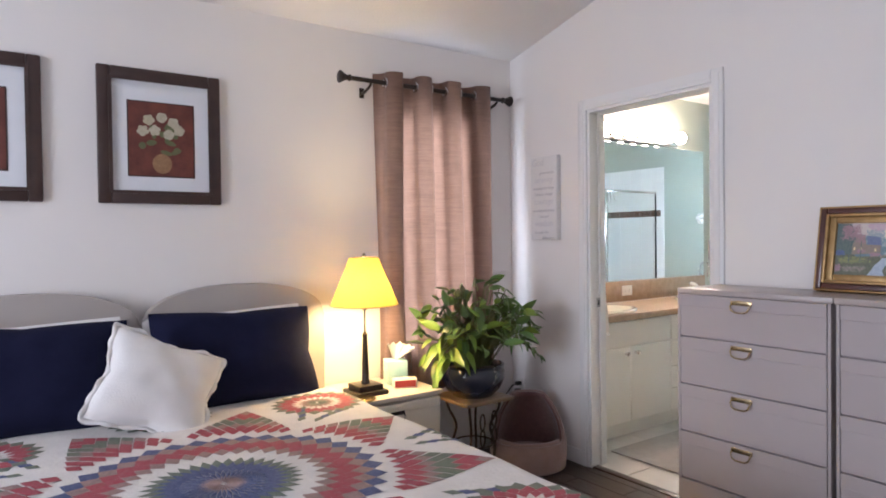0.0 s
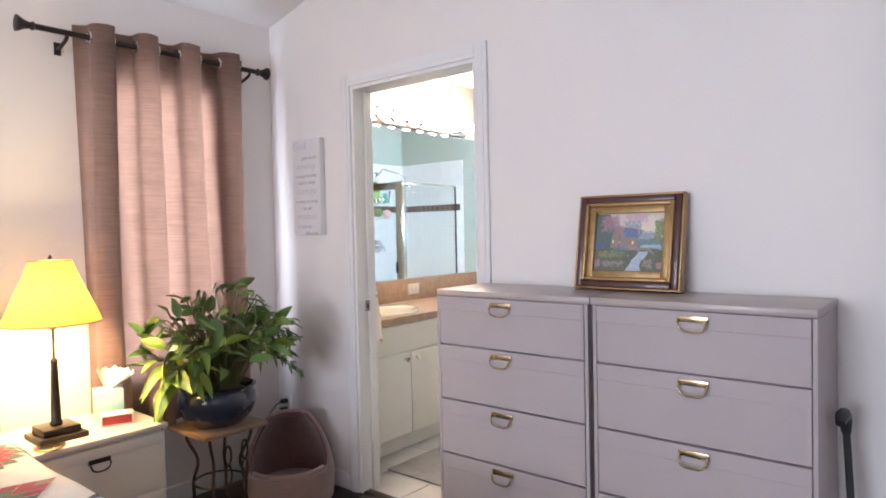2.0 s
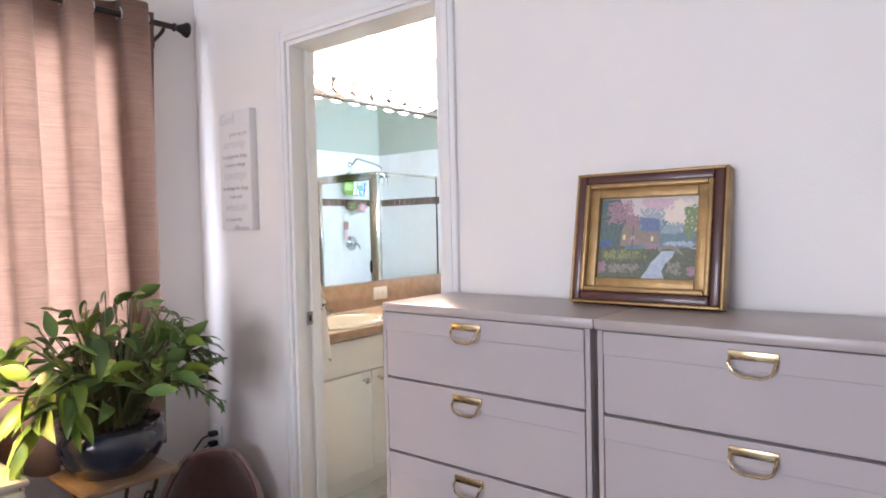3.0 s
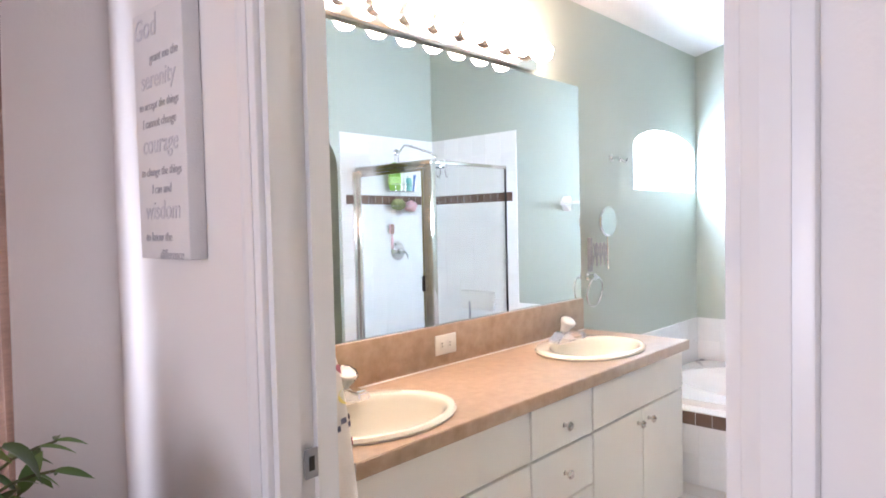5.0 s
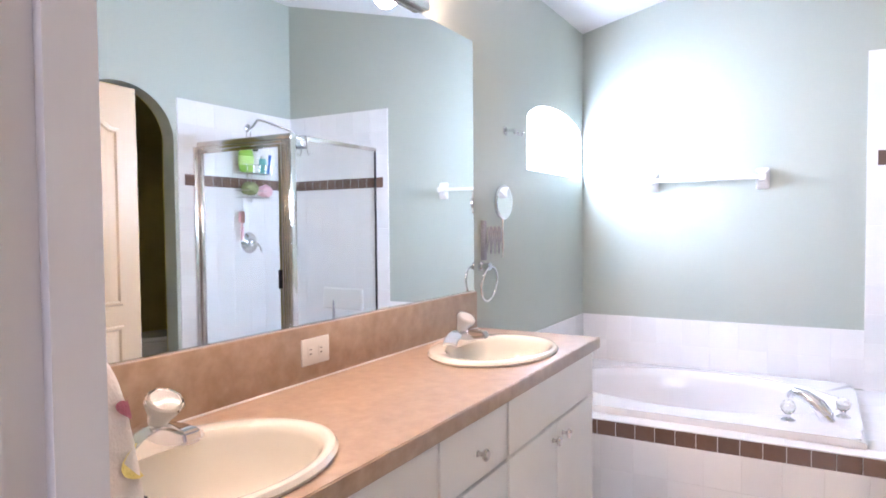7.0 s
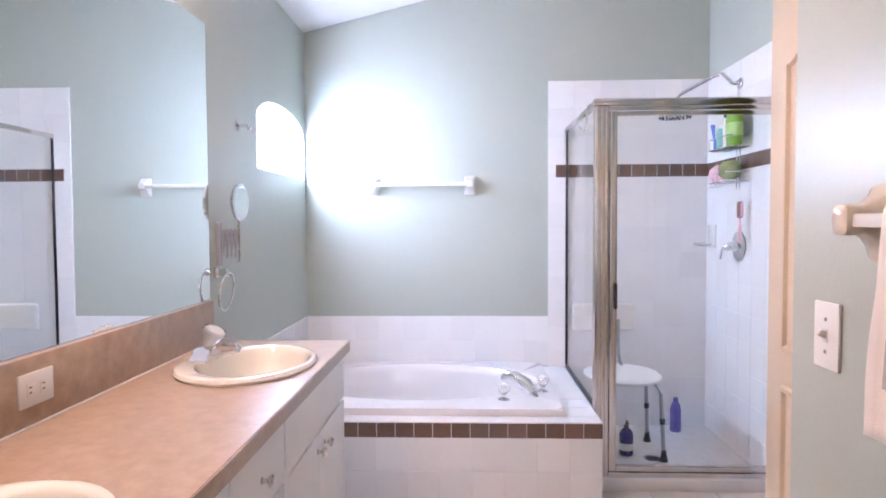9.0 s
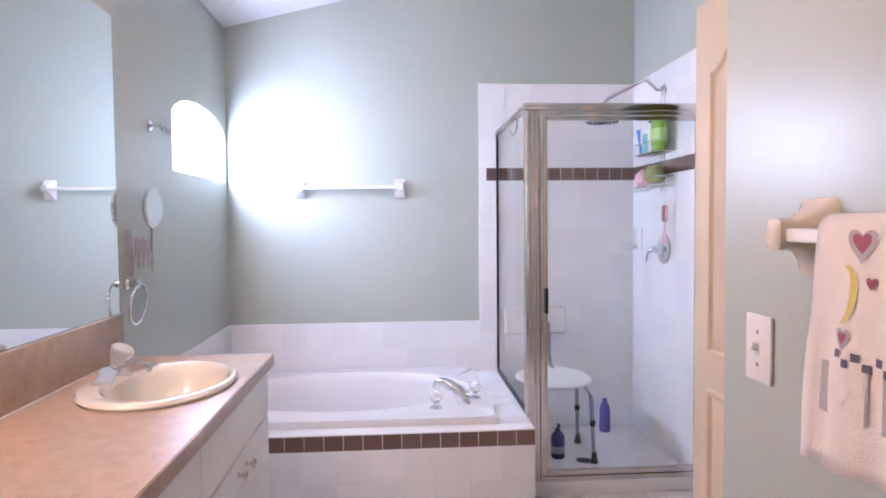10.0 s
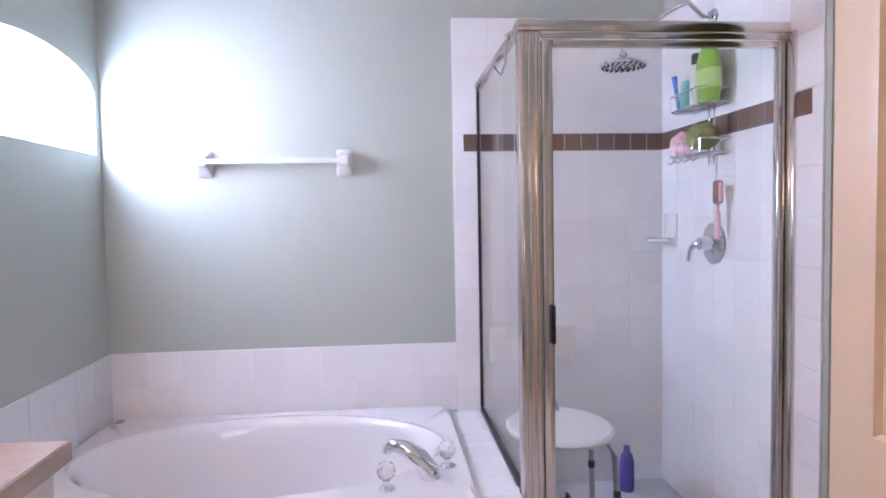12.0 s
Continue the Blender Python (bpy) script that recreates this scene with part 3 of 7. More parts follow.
def quilt_point(u, v):
    """u across, v along: flat on the bed, then hanging at both sides and the foot."""
    R = 0.05

    def fold(s, lo, hi):
        over = max(lo - s, s - hi, 0)
        side = -1 if s < lo else 1
        a = min(over / R, math.pi / 2)
        edge = lo if s < lo else hi
        x = s if over == 0 else edge + side * R * math.sin(a)
        return x, (R * (1 - math.cos(a)) + max(0, over - R * math.pi / 2)) if over else 0.0
    x, dx = fold(u, BX0 + 0.0, BX1 - 0.0)
    y, dy = fold(v, BY0 + 0.05, 9)
    wave = 0.02 * math.sin(v * 14) * min(1, dx * 4) * (1 if u > 0.8 else -1) + 0.02 * math.sin(u * 13) * 0
    return (x + wave, y - 0.02 * math.sin(u * 13) * min(1, dy * 4), quilt_z(x, y) - max(dx, dy))


quilt = thing("quilt", (0.79, 1.6, BT), "patchwork quilt with red, green and navy star medallions on white", "quilt")
bm = bmesh.new()
NU, NV = 110, 110
grid = [[bm.verts.new(quilt_point(BX0 - 0.38 + (BX1 - BX0 + 0.76) * i / NU, BY0 - 0.33 + (2.50 - BY0 + 0.33) * j / NV)) for j in range(NV + 1)] for i in range(NU + 1)]
for i in range(NU):
    for j in range(NV):
        bm.faces.new((grid[i][j], grid[i + 1][j], grid[i + 1][j + 1], grid[i][j + 1]))
q = part("cover", bm, QWHITE, quilt)


def patch(bm, corners, colour):
    """One sewn patch, puffed in its middle, lying on the quilt."""
    cx, cy = sum(p[0] for p in corners) / len(corners), sum(p[1] for p in corners) / len(corners)
    if not (BX0 - 0.33 < cx < BX1 + 0.33 and BY0 - 0.25 < cy < 2.47):
        return
    sunk = lambda p, h: Vector(quilt_point(*p)) + Vector((0, 0, h)) + (Vector((h, 0, 0)) if p[0] > BX1 else Vector((-h, 0, 0)) if p[0] < BX0 else Vector((0, 0, 0)))
    ring = [bm.verts.new(sunk((cx + 0.97 * (x - cx), cy + 0.97 * (y - cy)), 0.0016)) for x, y in corners]
    top = bm.verts.new(sunk((cx, cy), 0.0038))
    for i in range(len(ring)):
        f = bm.faces.new((ring[i], ring[(i + 1) % len(ring)], top))
        f.material_index = colour


def diamond(bm, c, r0, r1, ang, half, colour, rot=0.0):
    P = lambda r, a: (c[0] + r * math.cos(a + rot), c[1] + r * math.sin(a + rot))
    rm = (r0 + r1) / 2
    patch(bm, [P(r0, ang), P(rm, ang - half), P(r1, ang), P(rm, ang + half)], colour)


def medallion(bm, c, scale, sectors, rings, half=0.055):
    for k, (r, colour) in enumerate(rings):
        for s in range(sectors):
            a = 2 * math.pi * (s + 0.5 * (k % 2)) / sectors
            if colour is not None:
                diamond(bm, c, (r - half) * scale, (r + half) * scale, a, math.pi / sectors, colour)


WH, RE, GR, NA, RO = range(5)
bm = bmesh.new()
C = (0.79, 1.58)
medallion(bm, C, 1.0, 36, [(0.040, RO), (0.080, NA), (0.12, NA), (0.155, NA), (0.19, GR), (0.225, None), (0.26, None), (0.295, RO), (0.33, RE), (0.365, RE), (0.40, RO), (0.435, NA), (0.47, None)], 0.037)
for w in range(8):
    a0 = 2 * math.pi * (w + 0.5) / 8
    for row in range(8):
        r = 0.525 + 0.036 * row
        count = 8 - row
        for i in range(count):
            off = (i - (count - 1) / 2) * 0.046 / r
            diamond(bm, C, r - 0.037, r + 0.037, a0 + off, 0.0235 / r, [RE, RE, RO, GR, GR, RE, RE, RO][row])
    for side in (-1, 1):
        for i in range(5):
            r = 0.66 + 0.038 * i
            diamond(bm, C, r - 0.034, r + 0.034, a0 + side * (0.34 - 0.015 * i), 0.018 / r, NA if i % 2 else GR)
for cx, cy in ((1.38, 2.26), (0.20, 2.26), (1.38, 0.92), (0.20, 0.92), (1.72, 1.58), (-0.14, 1.58), (1.75, 2.3), (1.75, 0.9), (0.79, 2.42), (0.79, 0.62)):
    medallion(bm, (cx, cy), 0.62, 20, [(0.05, GR), (0.09, RO), (0.135, None), (0.18, RE), (0.225, RE), (0.27, GR)], 0.046)
quilt_patches = part("patchwork", bm, [QWHITE, QRED, QGREEN, QNAVY, QROSE], quilt, "red, green and navy diamond patches")


def pillow_mesh(w, h, t, seed, corner=0.5, n=26):
    """A stuffed case lying in the xz plane, centred, with pinched corners and creases."""
    bm = bmesh.new()
    sheets = []
    for side in (-1, 1):
        g = []
        for i in range(n + 1):
            row = []
            for j in range(n + 1):
                u, v = 2 * i / n - 1, 2 * j / n - 1
                k = (1 - abs(u) ** 2.6) * (1 - abs(v) ** 2.6)
                pinch = 1 - 0.05 * (u * u + v * v - 2 * abs(u * v)) * corner
                z = side * (t / 2) * max(k, 0) ** 0.55
                z += 0.012 * noise.noise((u * 2.3 + seed, v * 2.3, side * 3.0)) * k
                row.append(bm.verts.new((u * w / 2 * pinch, z, v * h / 2 * pinch)))
            g.append(row)
        sheets.append(g)
    for g in sheets:
        for i in range(n):
            for j in range(n):
                bm.faces.new((g[i][j], g[i + 1][j], g[i + 1][j + 1], g[i][j + 1]))
    bmesh.ops.remove_doubles(bm, verts=bm.verts, dist=0.0005)
    return bm


for cx, seed, rz in ((1.145, 1.0, 2), (0.34, 5.0, -2)):
    p = thing("bed_pillow", (cx, 2.55, BT), "navy blue cotton bed pillow standing against the headboard", "pillow", "bed pillows")
    part("case", rotate(pillow_mesh(0.72, 0.43, 0.20, seed, 1.5), pose(cx, 2.56, BT + 0.205, -20, 1.5, rz)), NAVY, p)
    w = thing("bed_pillow", (cx, 2.68, BT), "white cotton pillow behind a navy one", "pillow", "bed pillows")
    part("case", rotate(pillow_mesh(0.72, 0.43, 0.12, seed + 2), pose(cx, 2.685, BT + 0.184, -10, -1.5, rz)), WHITEC, w)

cushion = thing("throw_cushion", (0.80, 2.38, BT), "white square lace-edged throw cushion tilted against dark pillows", "cushion")
m = pose(0.768, 2.325, BT + 0.170, -36, 25, -4)
part("case", rotate(pillow_mesh(0.42, 0.385, 0.13, 9.0, 3.0), m), WHITEC, cushion)
bm = bmesh.new()
lace = []
for i in range(160):
    s = 4 * i / 160
    e, f = int(s), s % 1
    c = [(-1, -1), (1, -1), (1, 1), (-1, 1)]
    x, z = (c[e][0] * (1 - f) + c[(e + 1) % 4][0] * f, c[e][1] * (1 - f) + c[(e + 1) % 4][1] * f)
    wob = 1.0 + 0.06 + 0.03 * abs(math.sin(s * math.pi * 7))
    pinch = 1 - 0.15 * (abs(x) - abs(z)) ** 2
    lace.append((m @ Vector((x * 0.207 * pinch, 0.004 * math.sin(s * 30), z * 0.190 * pinch)), m @ Vector((x * 0.210 * pinch * wob, 0.010 * math.sin(s * 22), z * 0.193 * pinch * wob))))
vs = [(bm.verts.new(a), bm.verts.new(b)) for a, b in lace]
for i in range(160):
    j = (i + 1) % 160
    bm.faces.new((vs[i][0], vs[i][1], vs[j][1], vs[j][0]))
edge = part("lace_edge", bm, WHITEC, cushion, "white lace border")
edge.modifiers.new("thick", "SOLIDIFY").thickness = 0.003

# ---- framed art ----
def art_flowers(x0):
    x1, z0, z1, y = x0 + 0.525, 1.49, 2.095, NB
    a = thing("framed_print", ((x0 + x1) / 2, y - 0.01, z0), "dark framed still life of white flowers with wide white mat", "picture", "bedside prints")
    fw = 0.052
    for lo, hi in (((x0, z0), (x0 + fw, z1)), ((x1 - fw, z0), (x1, z1)), ((x0 + fw, z0), (x1 - fw, z0 + fw)), ((x0 + fw, z1 - fw), (x1 - fw, z1))):
        part("frame_rail", box((lo[0], y - 0.028, lo[1]), (hi[0], y - 0.001, hi[1]), 0.006), FRAMEW, a)
    bm = bmesh.new()
    for lo, hi in (((x0 + fw - 0.008, z0 + fw - 0.008), (x0 + fw + 0.006, z1 - fw + 0.008)), ((x1 - fw - 0.006, z0 + fw - 0.008), (x1 - fw + 0.008, z1 - fw + 0.008)), ((x0 + fw + 0.006, z0 + fw - 0.008), (x1 - fw - 0.006, z0 + fw + 0.006)), ((x0 + fw + 0.006, z1 - fw - 0.006), (x1 - fw - 0.006, z1 - fw + 0.008))):
        quad_box(bm, (lo[0], y - 0.033, lo[1]), (hi[0], y - 0.027, hi[1]))
    part("inner_lip", bm, FRAMEW, a)
    part("mat_board", box((x0 + fw, y - 0.016, z0 + fw), (x1 - fw, y - 0.004, z1 - fw)), MATW, a)
    px0, px1, pz0, pz1 = x0 + 0.125, x1 - 0.125, z0 + 0.128, z1 - 0.148
    part("print_border", box((px0 - 0.006, y - 0.018, pz0 - 0.006), (px1 + 0.006, y - 0.0155, pz1 + 0.006)), FRAMEW, a)
    part("print", box((px0, y - 0.0205, pz0), (px1, y - 0.0175, pz1)), PRINTR, a, "brownish red painted ground")
    bm = bmesh.new()
    cx, rnd = (px0 + px1) / 2, random.Random(3)
    disc(bm, cx, y - 0.0222, pz0 + 0.055, 0.042, 0.045, 20)
    part("painted_vase", bm, PRINTV, a)
    bm = bmesh.new()
    for _ in range(16):
        disc(bm, cx + rnd.uniform(-0.085, 0.085), y - 0.0216 - rnd.uniform(0, 0.0003), pz0 + rnd.uniform(0.10, 0.23), rnd.uniform(0.012, 0.03), rnd.uniform(0.008, 0.016), 9, rnd.uniform(0, 3))
    part("painted_leaves", bm, PRINTG, a)
    bm = bmesh.new()
    for k, (dx, dz) in enumerate(((-0.055, 0.25), (0.0, 0.265), (0.05, 0.245), (-0.03, 0.205), (0.03, 0.19), (0.075, 0.21), (-0.08, 0.20))):
        for s in range(5):
            disc(bm, cx + dx + 0.012 * math.cos(s * 1.26 + k), y - 0.0226 - 0.0002 * s, pz0 + dz + 0.012 * math.sin(s * 1.26 + k), 0.015, 0.012, 9, s)
    part("painted_flowers", bm, PRINTW, a)
    return a


def disc(bm, x, y, z, rx, rz, n, turn=0.0):
    v = [bm.verts.new((x + rx * math.cos(a) * math.cos(turn) - rz * math.sin(a) * math.sin(turn), y, z + rx * math.cos(a) * math.sin(turn) + rz * math.sin(a) * math.cos(turn))) for a in [2 * math.pi * i / n for i in range(n)]]
    bm.faces.new(v)


PRINTR = mat("printed_russet", (0.17, 0.045, 0.03), (0.09, 0.025, 0.02), 0.6, 14)
PRINTV = mat("printed_vase", (0.33, 0.20, 0.10), (0.22, 0.12, 0.06), 0.6, 40)
PRINTG = mat("printed_foliage", (0.09, 0.12, 0.05), (0.14, 0.14, 0.06), 0.6, 60)
PRINTW = mat("printed_white_petals", (0.52, 0.48, 0.36), (0.40, 0.37, 0.27), 0.6, 60)
art_flowers(0.643)
art_flowers(-0.085)

# ---- nightstand and what stands on it ----
NX0, NX1, NY0, NT = 1.60, 2.135, 2.41, 0.545
ns = thing("nightstand", ((NX0 + NX1) / 2, 2.63, 0), "cream two-drawer nightstand with dark pulls beside the bed", "nightstand")
part("body", box((NX0, NY0 + 0.02, 0.03), (NX1, 2.85, NT - 0.022), 0.004), NIGHT, ns)
part("plinth", box((NX0 + 0.02, NY0 + 0.045, 0), (NX1 - 0.02, 2.83, 0.03)), DARKGAP, ns)
part("top", box((NX0 - 0.005, NY0 - 0.004, NT - 0.022), (NX1 + 0.005, 2.855, NT), 0.005), NIGHT, ns)


def cup_pull(parent, x, y, z, normal, material=BRASS, w=0.088):
    """A square-shouldered brass drop pull on a dark back plate."""
    def at(u, d, h):
        return (x + u, y - d, z + h) if normal == "y" else (x - d, y + u, z + h)
    lo, hi = at(-w / 2, 0.006, -0.002), at(w / 2, 0, 0.016)
    plate = part("handle", box(lo, hi, 0.0015), material, parent, "aged brass drop pull")
    pts = [at(-w / 2 + 0.004, 0.006, 0.004), at(-w / 2 + 0.004, 0.016, -0.006), at(-w / 2 + 0.010, 0.018, -0.022), at(-w / 2 + 0.026, 0.018, -0.030), at(w / 2 - 0.026, 0.018, -0.030), at(w / 2 - 0.010, 0.018, -0.022), at(w / 2 - 0.004, 0.016, -0.006), at(w / 2 - 0.004, 0.006, 0.004)]
    part("bail", tube(pts, 0.0032, 8), material, plate)



for z0, z1 in ((0.285, 0.512), (0.045, 0.275)):
    d = part("drawer", box((NX0 + 0.012, NY0, z0), (NX1 - 0.012, NY0 + 0.02, z1), 0.003), NIGHT, ns)
    part("drawer_lip", box((NX0 + 0.014, NY0 - 0.004, z1 - 0.045), (NX1 - 0.014, NY0 + 0.003, z1 - 0.002), 0.002), NIGHT, d)
    cup_pull(d, (NX0 + NX1) / 2, NY0, z1 - 0.055, "y", BLACKM, 0.08)

lamp = thing("table_lamp", (1.78, 2.57, NT), "lit bedside lamp with yellow fabric shade and dark stepped base", "lamp")
bm = box((1.695, 2.485, NT), (1.865, 2.655, NT + 0.022), 0.003)
part("base", bm, BLACKM, lamp)
part("base_step", box((1.715, 2.505, NT + 0.022), (1.845, 2.635, NT + 0.05), 0.003), BLACKM, lamp)
part("column", lathe([(0.021, NT + 0.05), (0.023, NT + 0.058), (0.018, NT + 0.068), (0.017, NT + 0.12), (0.012, NT + 0.285), (0.014, NT + 0.297), (0.005, NT + 0.31), (0.0045, NT + 0.46)], (1.78, 2.57, 0), 16), BLACKM, lamp)
part("socket", lathe([(0.014, NT + 0.42), (0.018, NT + 0.43), (0.018, NT + 0.47), (0.012, NT + 0.48)], (1.78, 2.57, 0), 14), BRASS, lamp)
bm = lathe([(0.170, 0.99), (0.163, 1.01), (0.142, 1.06), (0.120, 1.11), (0.096, 1.165), (0.074, 1.225)], (1.78, 2.57, 0), 44, cap=False)
shade = part("shade", bm, SHADE, lamp, "glowing yellow fabric shade")
for r, z in ((0.170, 0.99), (0.074, 1.225)):
    part("rim", tube([(1.78 + r * math.cos(2 * math.pi * i / 40), 2.57 + r * math.sin(2 * math.pi * i / 40), z) for i in range(40)], 0.0028, 6, closed=True), GOLD, shade)
part("finial", lathe([(0.003, 1.20), (0.004, 1.225), (0.010, 1.232), (0.006, 1.242), (0.002, 1.25)], (1.78, 2.57, 0), 12), BLACKM, lamp)
part("bulb", lathe([(0.012, 1.02), (0.028, 1.05), (0.033, 1.085), (0.024, 1.12), (0.004, 1.13)], (1.78, 2.57, 0), 16), emit_mat("warm_lamp_bulb", (1.0, 0.70, 0.33), 30), lamp).visible_shadow = False

clock = thing("alarm_clock", (2.00, 2.56, NT), "small silver alarm clock with a dark red display", "clock")
m = pose(2.00, 2.555, NT, 0, 0, -22)
part("body", rotate(box((-0.062, -0.028, 0), (0.062, 0.03, 0.05), 0.006), m), PLASW, clock)
part("display", rotate(box((-0.054, -0.0305, 0.008), (0.054, -0.026, 0.042)), m), REDC, clock)
tissue = thing("tissue_box", (2.02, 2.67, NT), "pale blue cube tissue box with white tissue pulled up", "tissue box")
part("carton", rotate(box((-0.055, -0.055, 0), (0.055, 0.055, 0.125), 0.003), pose(2.02, 2.68, NT, 0, 0, -18)), TISSUEB, tissue)
bm = bmesh.new()
for k in range(3):
    rows = []
    for i in range(9):
        a = (i / 8 - 0.5) * 1.9 + k * 0.9
        rows.append([bm.verts.new((2.02 + (0.012 + 0.045 * t) * math.sin(a) + 0.02 * k * t, 2.68 + (0.012 + 0.035 * t) * math.cos(a) - 0.03 * t, NT + 0.125 + (0.085 - 0.012 * k) * t + 0.010 * math.sin(i * 2.1 + k) * t)) for t in (0, 0.5, 1)])
    for A, B in zip(rows, rows[1:]):
        for i in range(2):
            bm.faces.new((A[i], A[i + 1], B[i + 1], B[i]))
part("tissue", bm, WHITEC, tissue, "crumpled white tissue")
coaster = thing("coaster", (1.715, 2.455, NT), "round white coaster with dark metal rim on the nightstand", "coaster")
part("rim", lathe([(0.044, 0.0), (0.052, 0.0), (0.053, 0.006), (0.049, 0.009), (0.045, 0.008)], (1.715, 2.455, NT), 32), BRASS, coaster)
part("disc", lathe([(0.0445, 0.001), (0.0445, 0.005), (0.002, 0.005)], (1.715, 2.455, NT), 32), CERAM, coaster)
bottle_w = thing("water_bottle", (2.09, 2.68, NT), "clear plastic water bottle beside the tissue box", "bottle")
part("body", lathe([(0.028, 0.0), (0.032, 0.006), (0.032, 0.05), (0.030, 0.054), (0.032, 0.058), (0.032, 0.085), (0.030, 0.089), (0.032, 0.093), (0.031, 0.135), (0.022, 0.16), (0.013, 0.172), (0.013, 0.185)], (2.09, 2.68, NT), 26, cap=False), GLASS, bottle_w).visible_shadow = False
part("cap", lathe([(0.0145, 0.178), (0.0145, 0.195), (0.012, 0.197), (0.002, 0.197)], (2.09, 2.68, NT), 20), PLASW, bottle_w)

# ---- curtain ----
rod = thing("curtain_rod", (2.32, 2.77, 2.168), "dark bronze curtain rod with square finials above the window", "curtain rod")
part("rod", tube([(1.825, 2.77, 2.168), (2.865, 2.77, 2.168)], 0.0125, 14), BLACKM, rod)
for x, s in ((1.825, -1), (2.865, 1)):
    prof = [(0.012, 0.0), (0.019, 0.006), (0.013, 0.018), (0.020, 0.04), (0.031, 0.058), (0.033, 0.066), (0.02, 0.07)]
    part("finial", rotate(lathe(prof, n=20), pose(x, 2.77, 2.168, 0, 90 * s, 0)), BLACKM, rod)
for x in (1.945, 2.825):
    part("bracket", tube([(x, NB - 0.002, 2.12), (x, NB - 0.03, 2.12), (x, 2.785, 2.14), (x, 2.77, 2.152)], 0.008, 8), BLACKM, rod)
    part("bracket_plate", box((x - 0.014, NB - 0.006, 2.095), (x + 0.014, NB, 2.15), 0.002), BLACKM, rod)
curtain = thing("curtain", (2.39, 2.77, 0.43), "mauve brown grommet curtain glowing with daylight from behind", "curtain")


def curtain_xy(s, z):
    drop = (2.225 - z) / 1.8
    amp = 0.052 * (1 - 0.2 * drop)
    ph = s * 2 * math.pi * 4 + 0.5 * math.sin(3 * s + 2 * drop)
    x = 1.985 + 0.822 * s + 0.017 * math.sin(2 * ph) + 0.012 * drop * math.sin(5 * s)
    return x, 2.77 + amp * math.cos(ph) + 0.006 * math.sin(ph * 2.3 + z * 4)


bm = bmesh.new()
NS, NZ = 150, 44
g = []
for i in range(NS + 1):
    g.append([bm.verts.new((*curtain_xy(i / NS, 0.43 + 1.795 * j / NZ), 0.43 + 1.795 * j / NZ + 0.006 * math.sin(i * 0.17) * (1 - j / NZ))) for j in range(NZ + 1)])
for i in range(NS):
    for j in range(NZ):
        bm.faces.new((g[i][j], g[i + 1][j], g[i + 1][j + 1], g[i][j + 1]))
part("panel", bm, CURT, curtain)
for k in range(8):
    s = (k + 0.5) / 8
    x, y = curtain_xy(s, 2.168)
    ring = [(x, 2.77 + 0.024 * math.cos(2 * math.pi * i / 20), 2.168 + 0.024 * math.sin(2 * math.pi * i / 20)) for i in range(20)]
    part("grommet", tube(ring, 0.0045, 8, closed=True), CHROME, curtain, "metal grommet ring")

# ---- plant, stand, pet bed ----
PX, PY, PZ = 2.47, 2.585, 0.43
stand = thing("plant_stand", (PX, PY, 0), "wrought iron plant stand with scroll legs and small square top", "plant stand")
part("top", box((PX - 0.165, PY - 0.165, PZ - 0.022), (PX + 0.165, PY + 0.165, PZ), 0.006), STANDT, stand)
for a in (45, 135, 225, 315):
    ca, sa = math.cos(radians(a)), math.sin(radians(a))
    pts = []
    for i in range(15):
        t = i / 14
        r = 0.16 - 0.05 * math.sin(math.pi * t) + 0.012 * math.sin(4 * math.pi * t)
        pts.append((PX + r * ca * 0.95, PY + r * sa * 0.95, (PZ - 0.024) * (1 - t) + 0.006))
    leg = part("leg", tube(pts, 0.0075, 8), IRON, stand)
for k in range(2):
    bm = bmesh.new()
    for dz in (0.0, 0.09):
        c = (PX - 0.02 + 0.1 * k, PY - 0.11 + 0.02 * k, 0.30 - dz)
        tube([(c[0] + 0.016 * math.cos(2 * math.pi * i / 18), c[1], c[2] + 0.045 * math.sin(2 * math.pi * i / 18)) for i in range(18)], 0.005, 6, bm, True)
    part("scroll", bm, IRON, stand, "oval iron scroll")
bm = bmesh.new()
tube([(PX + 0.115 * math.cos(2 * math.pi * i / 24), PY + 0.115 * math.sin(2 * math.pi * i / 24), 0.16) for i in range(24)], 0.005, 6, bm, True)
part("ring", bm, IRON, stand)

plant = thing("potted_plant", (PX, PY, PZ), "bushy green houseplant in a glossy dark blue glazed pot", "plant")
pot = part("pot", lathe([(0.10, 0), (0.115, 0.004), (0.155, 0.045), (0.18, 0.10), (0.179, 0.145), (0.167, 0.165), (0.175, 0.17), (0.178, 0.18), (0.165, 0.183), (0.155, 0.165), (0.155, 0.155)], (PX, PY, PZ), 44), POT, plant, "glossy dark blue glazed pot")
part("soil", lathe([(0.155, 0.15), (0.10, 0.16), (0.01, 0.165)], (PX, PY, PZ), 24), SOIL, pot)


def leaf_mesh(name, length, width, droop, material):
    bm = bmesh.new()
    rows = []
    n = 7
    for i in range(n + 1):
        t = i / n
        w = width * math.sin(math.pi * min(1, t * 0.93 + 0.07)) ** 0.8 * (1 - 0.35 * t)
        x, z = length * t, -droop * length * t * t
        rows.append([bm.verts.new((x, -w / 2, z + w * 0.22)), bm.verts.new((x, 0, z)), bm.verts.new((x, w / 2, z + w * 0.22))])
    for A, B in zip(rows, rows[1:]):
        for k in range(2):
            bm.faces.new((A[k], A[k + 1], B[k + 1], B[k]))
    bm.normal_update()
    me = bpy.data.meshes.new(name)
    bm.to_mesh(me)
    bm.free()
    me.materials.append(material)
    me.shade_smooth()
    return me


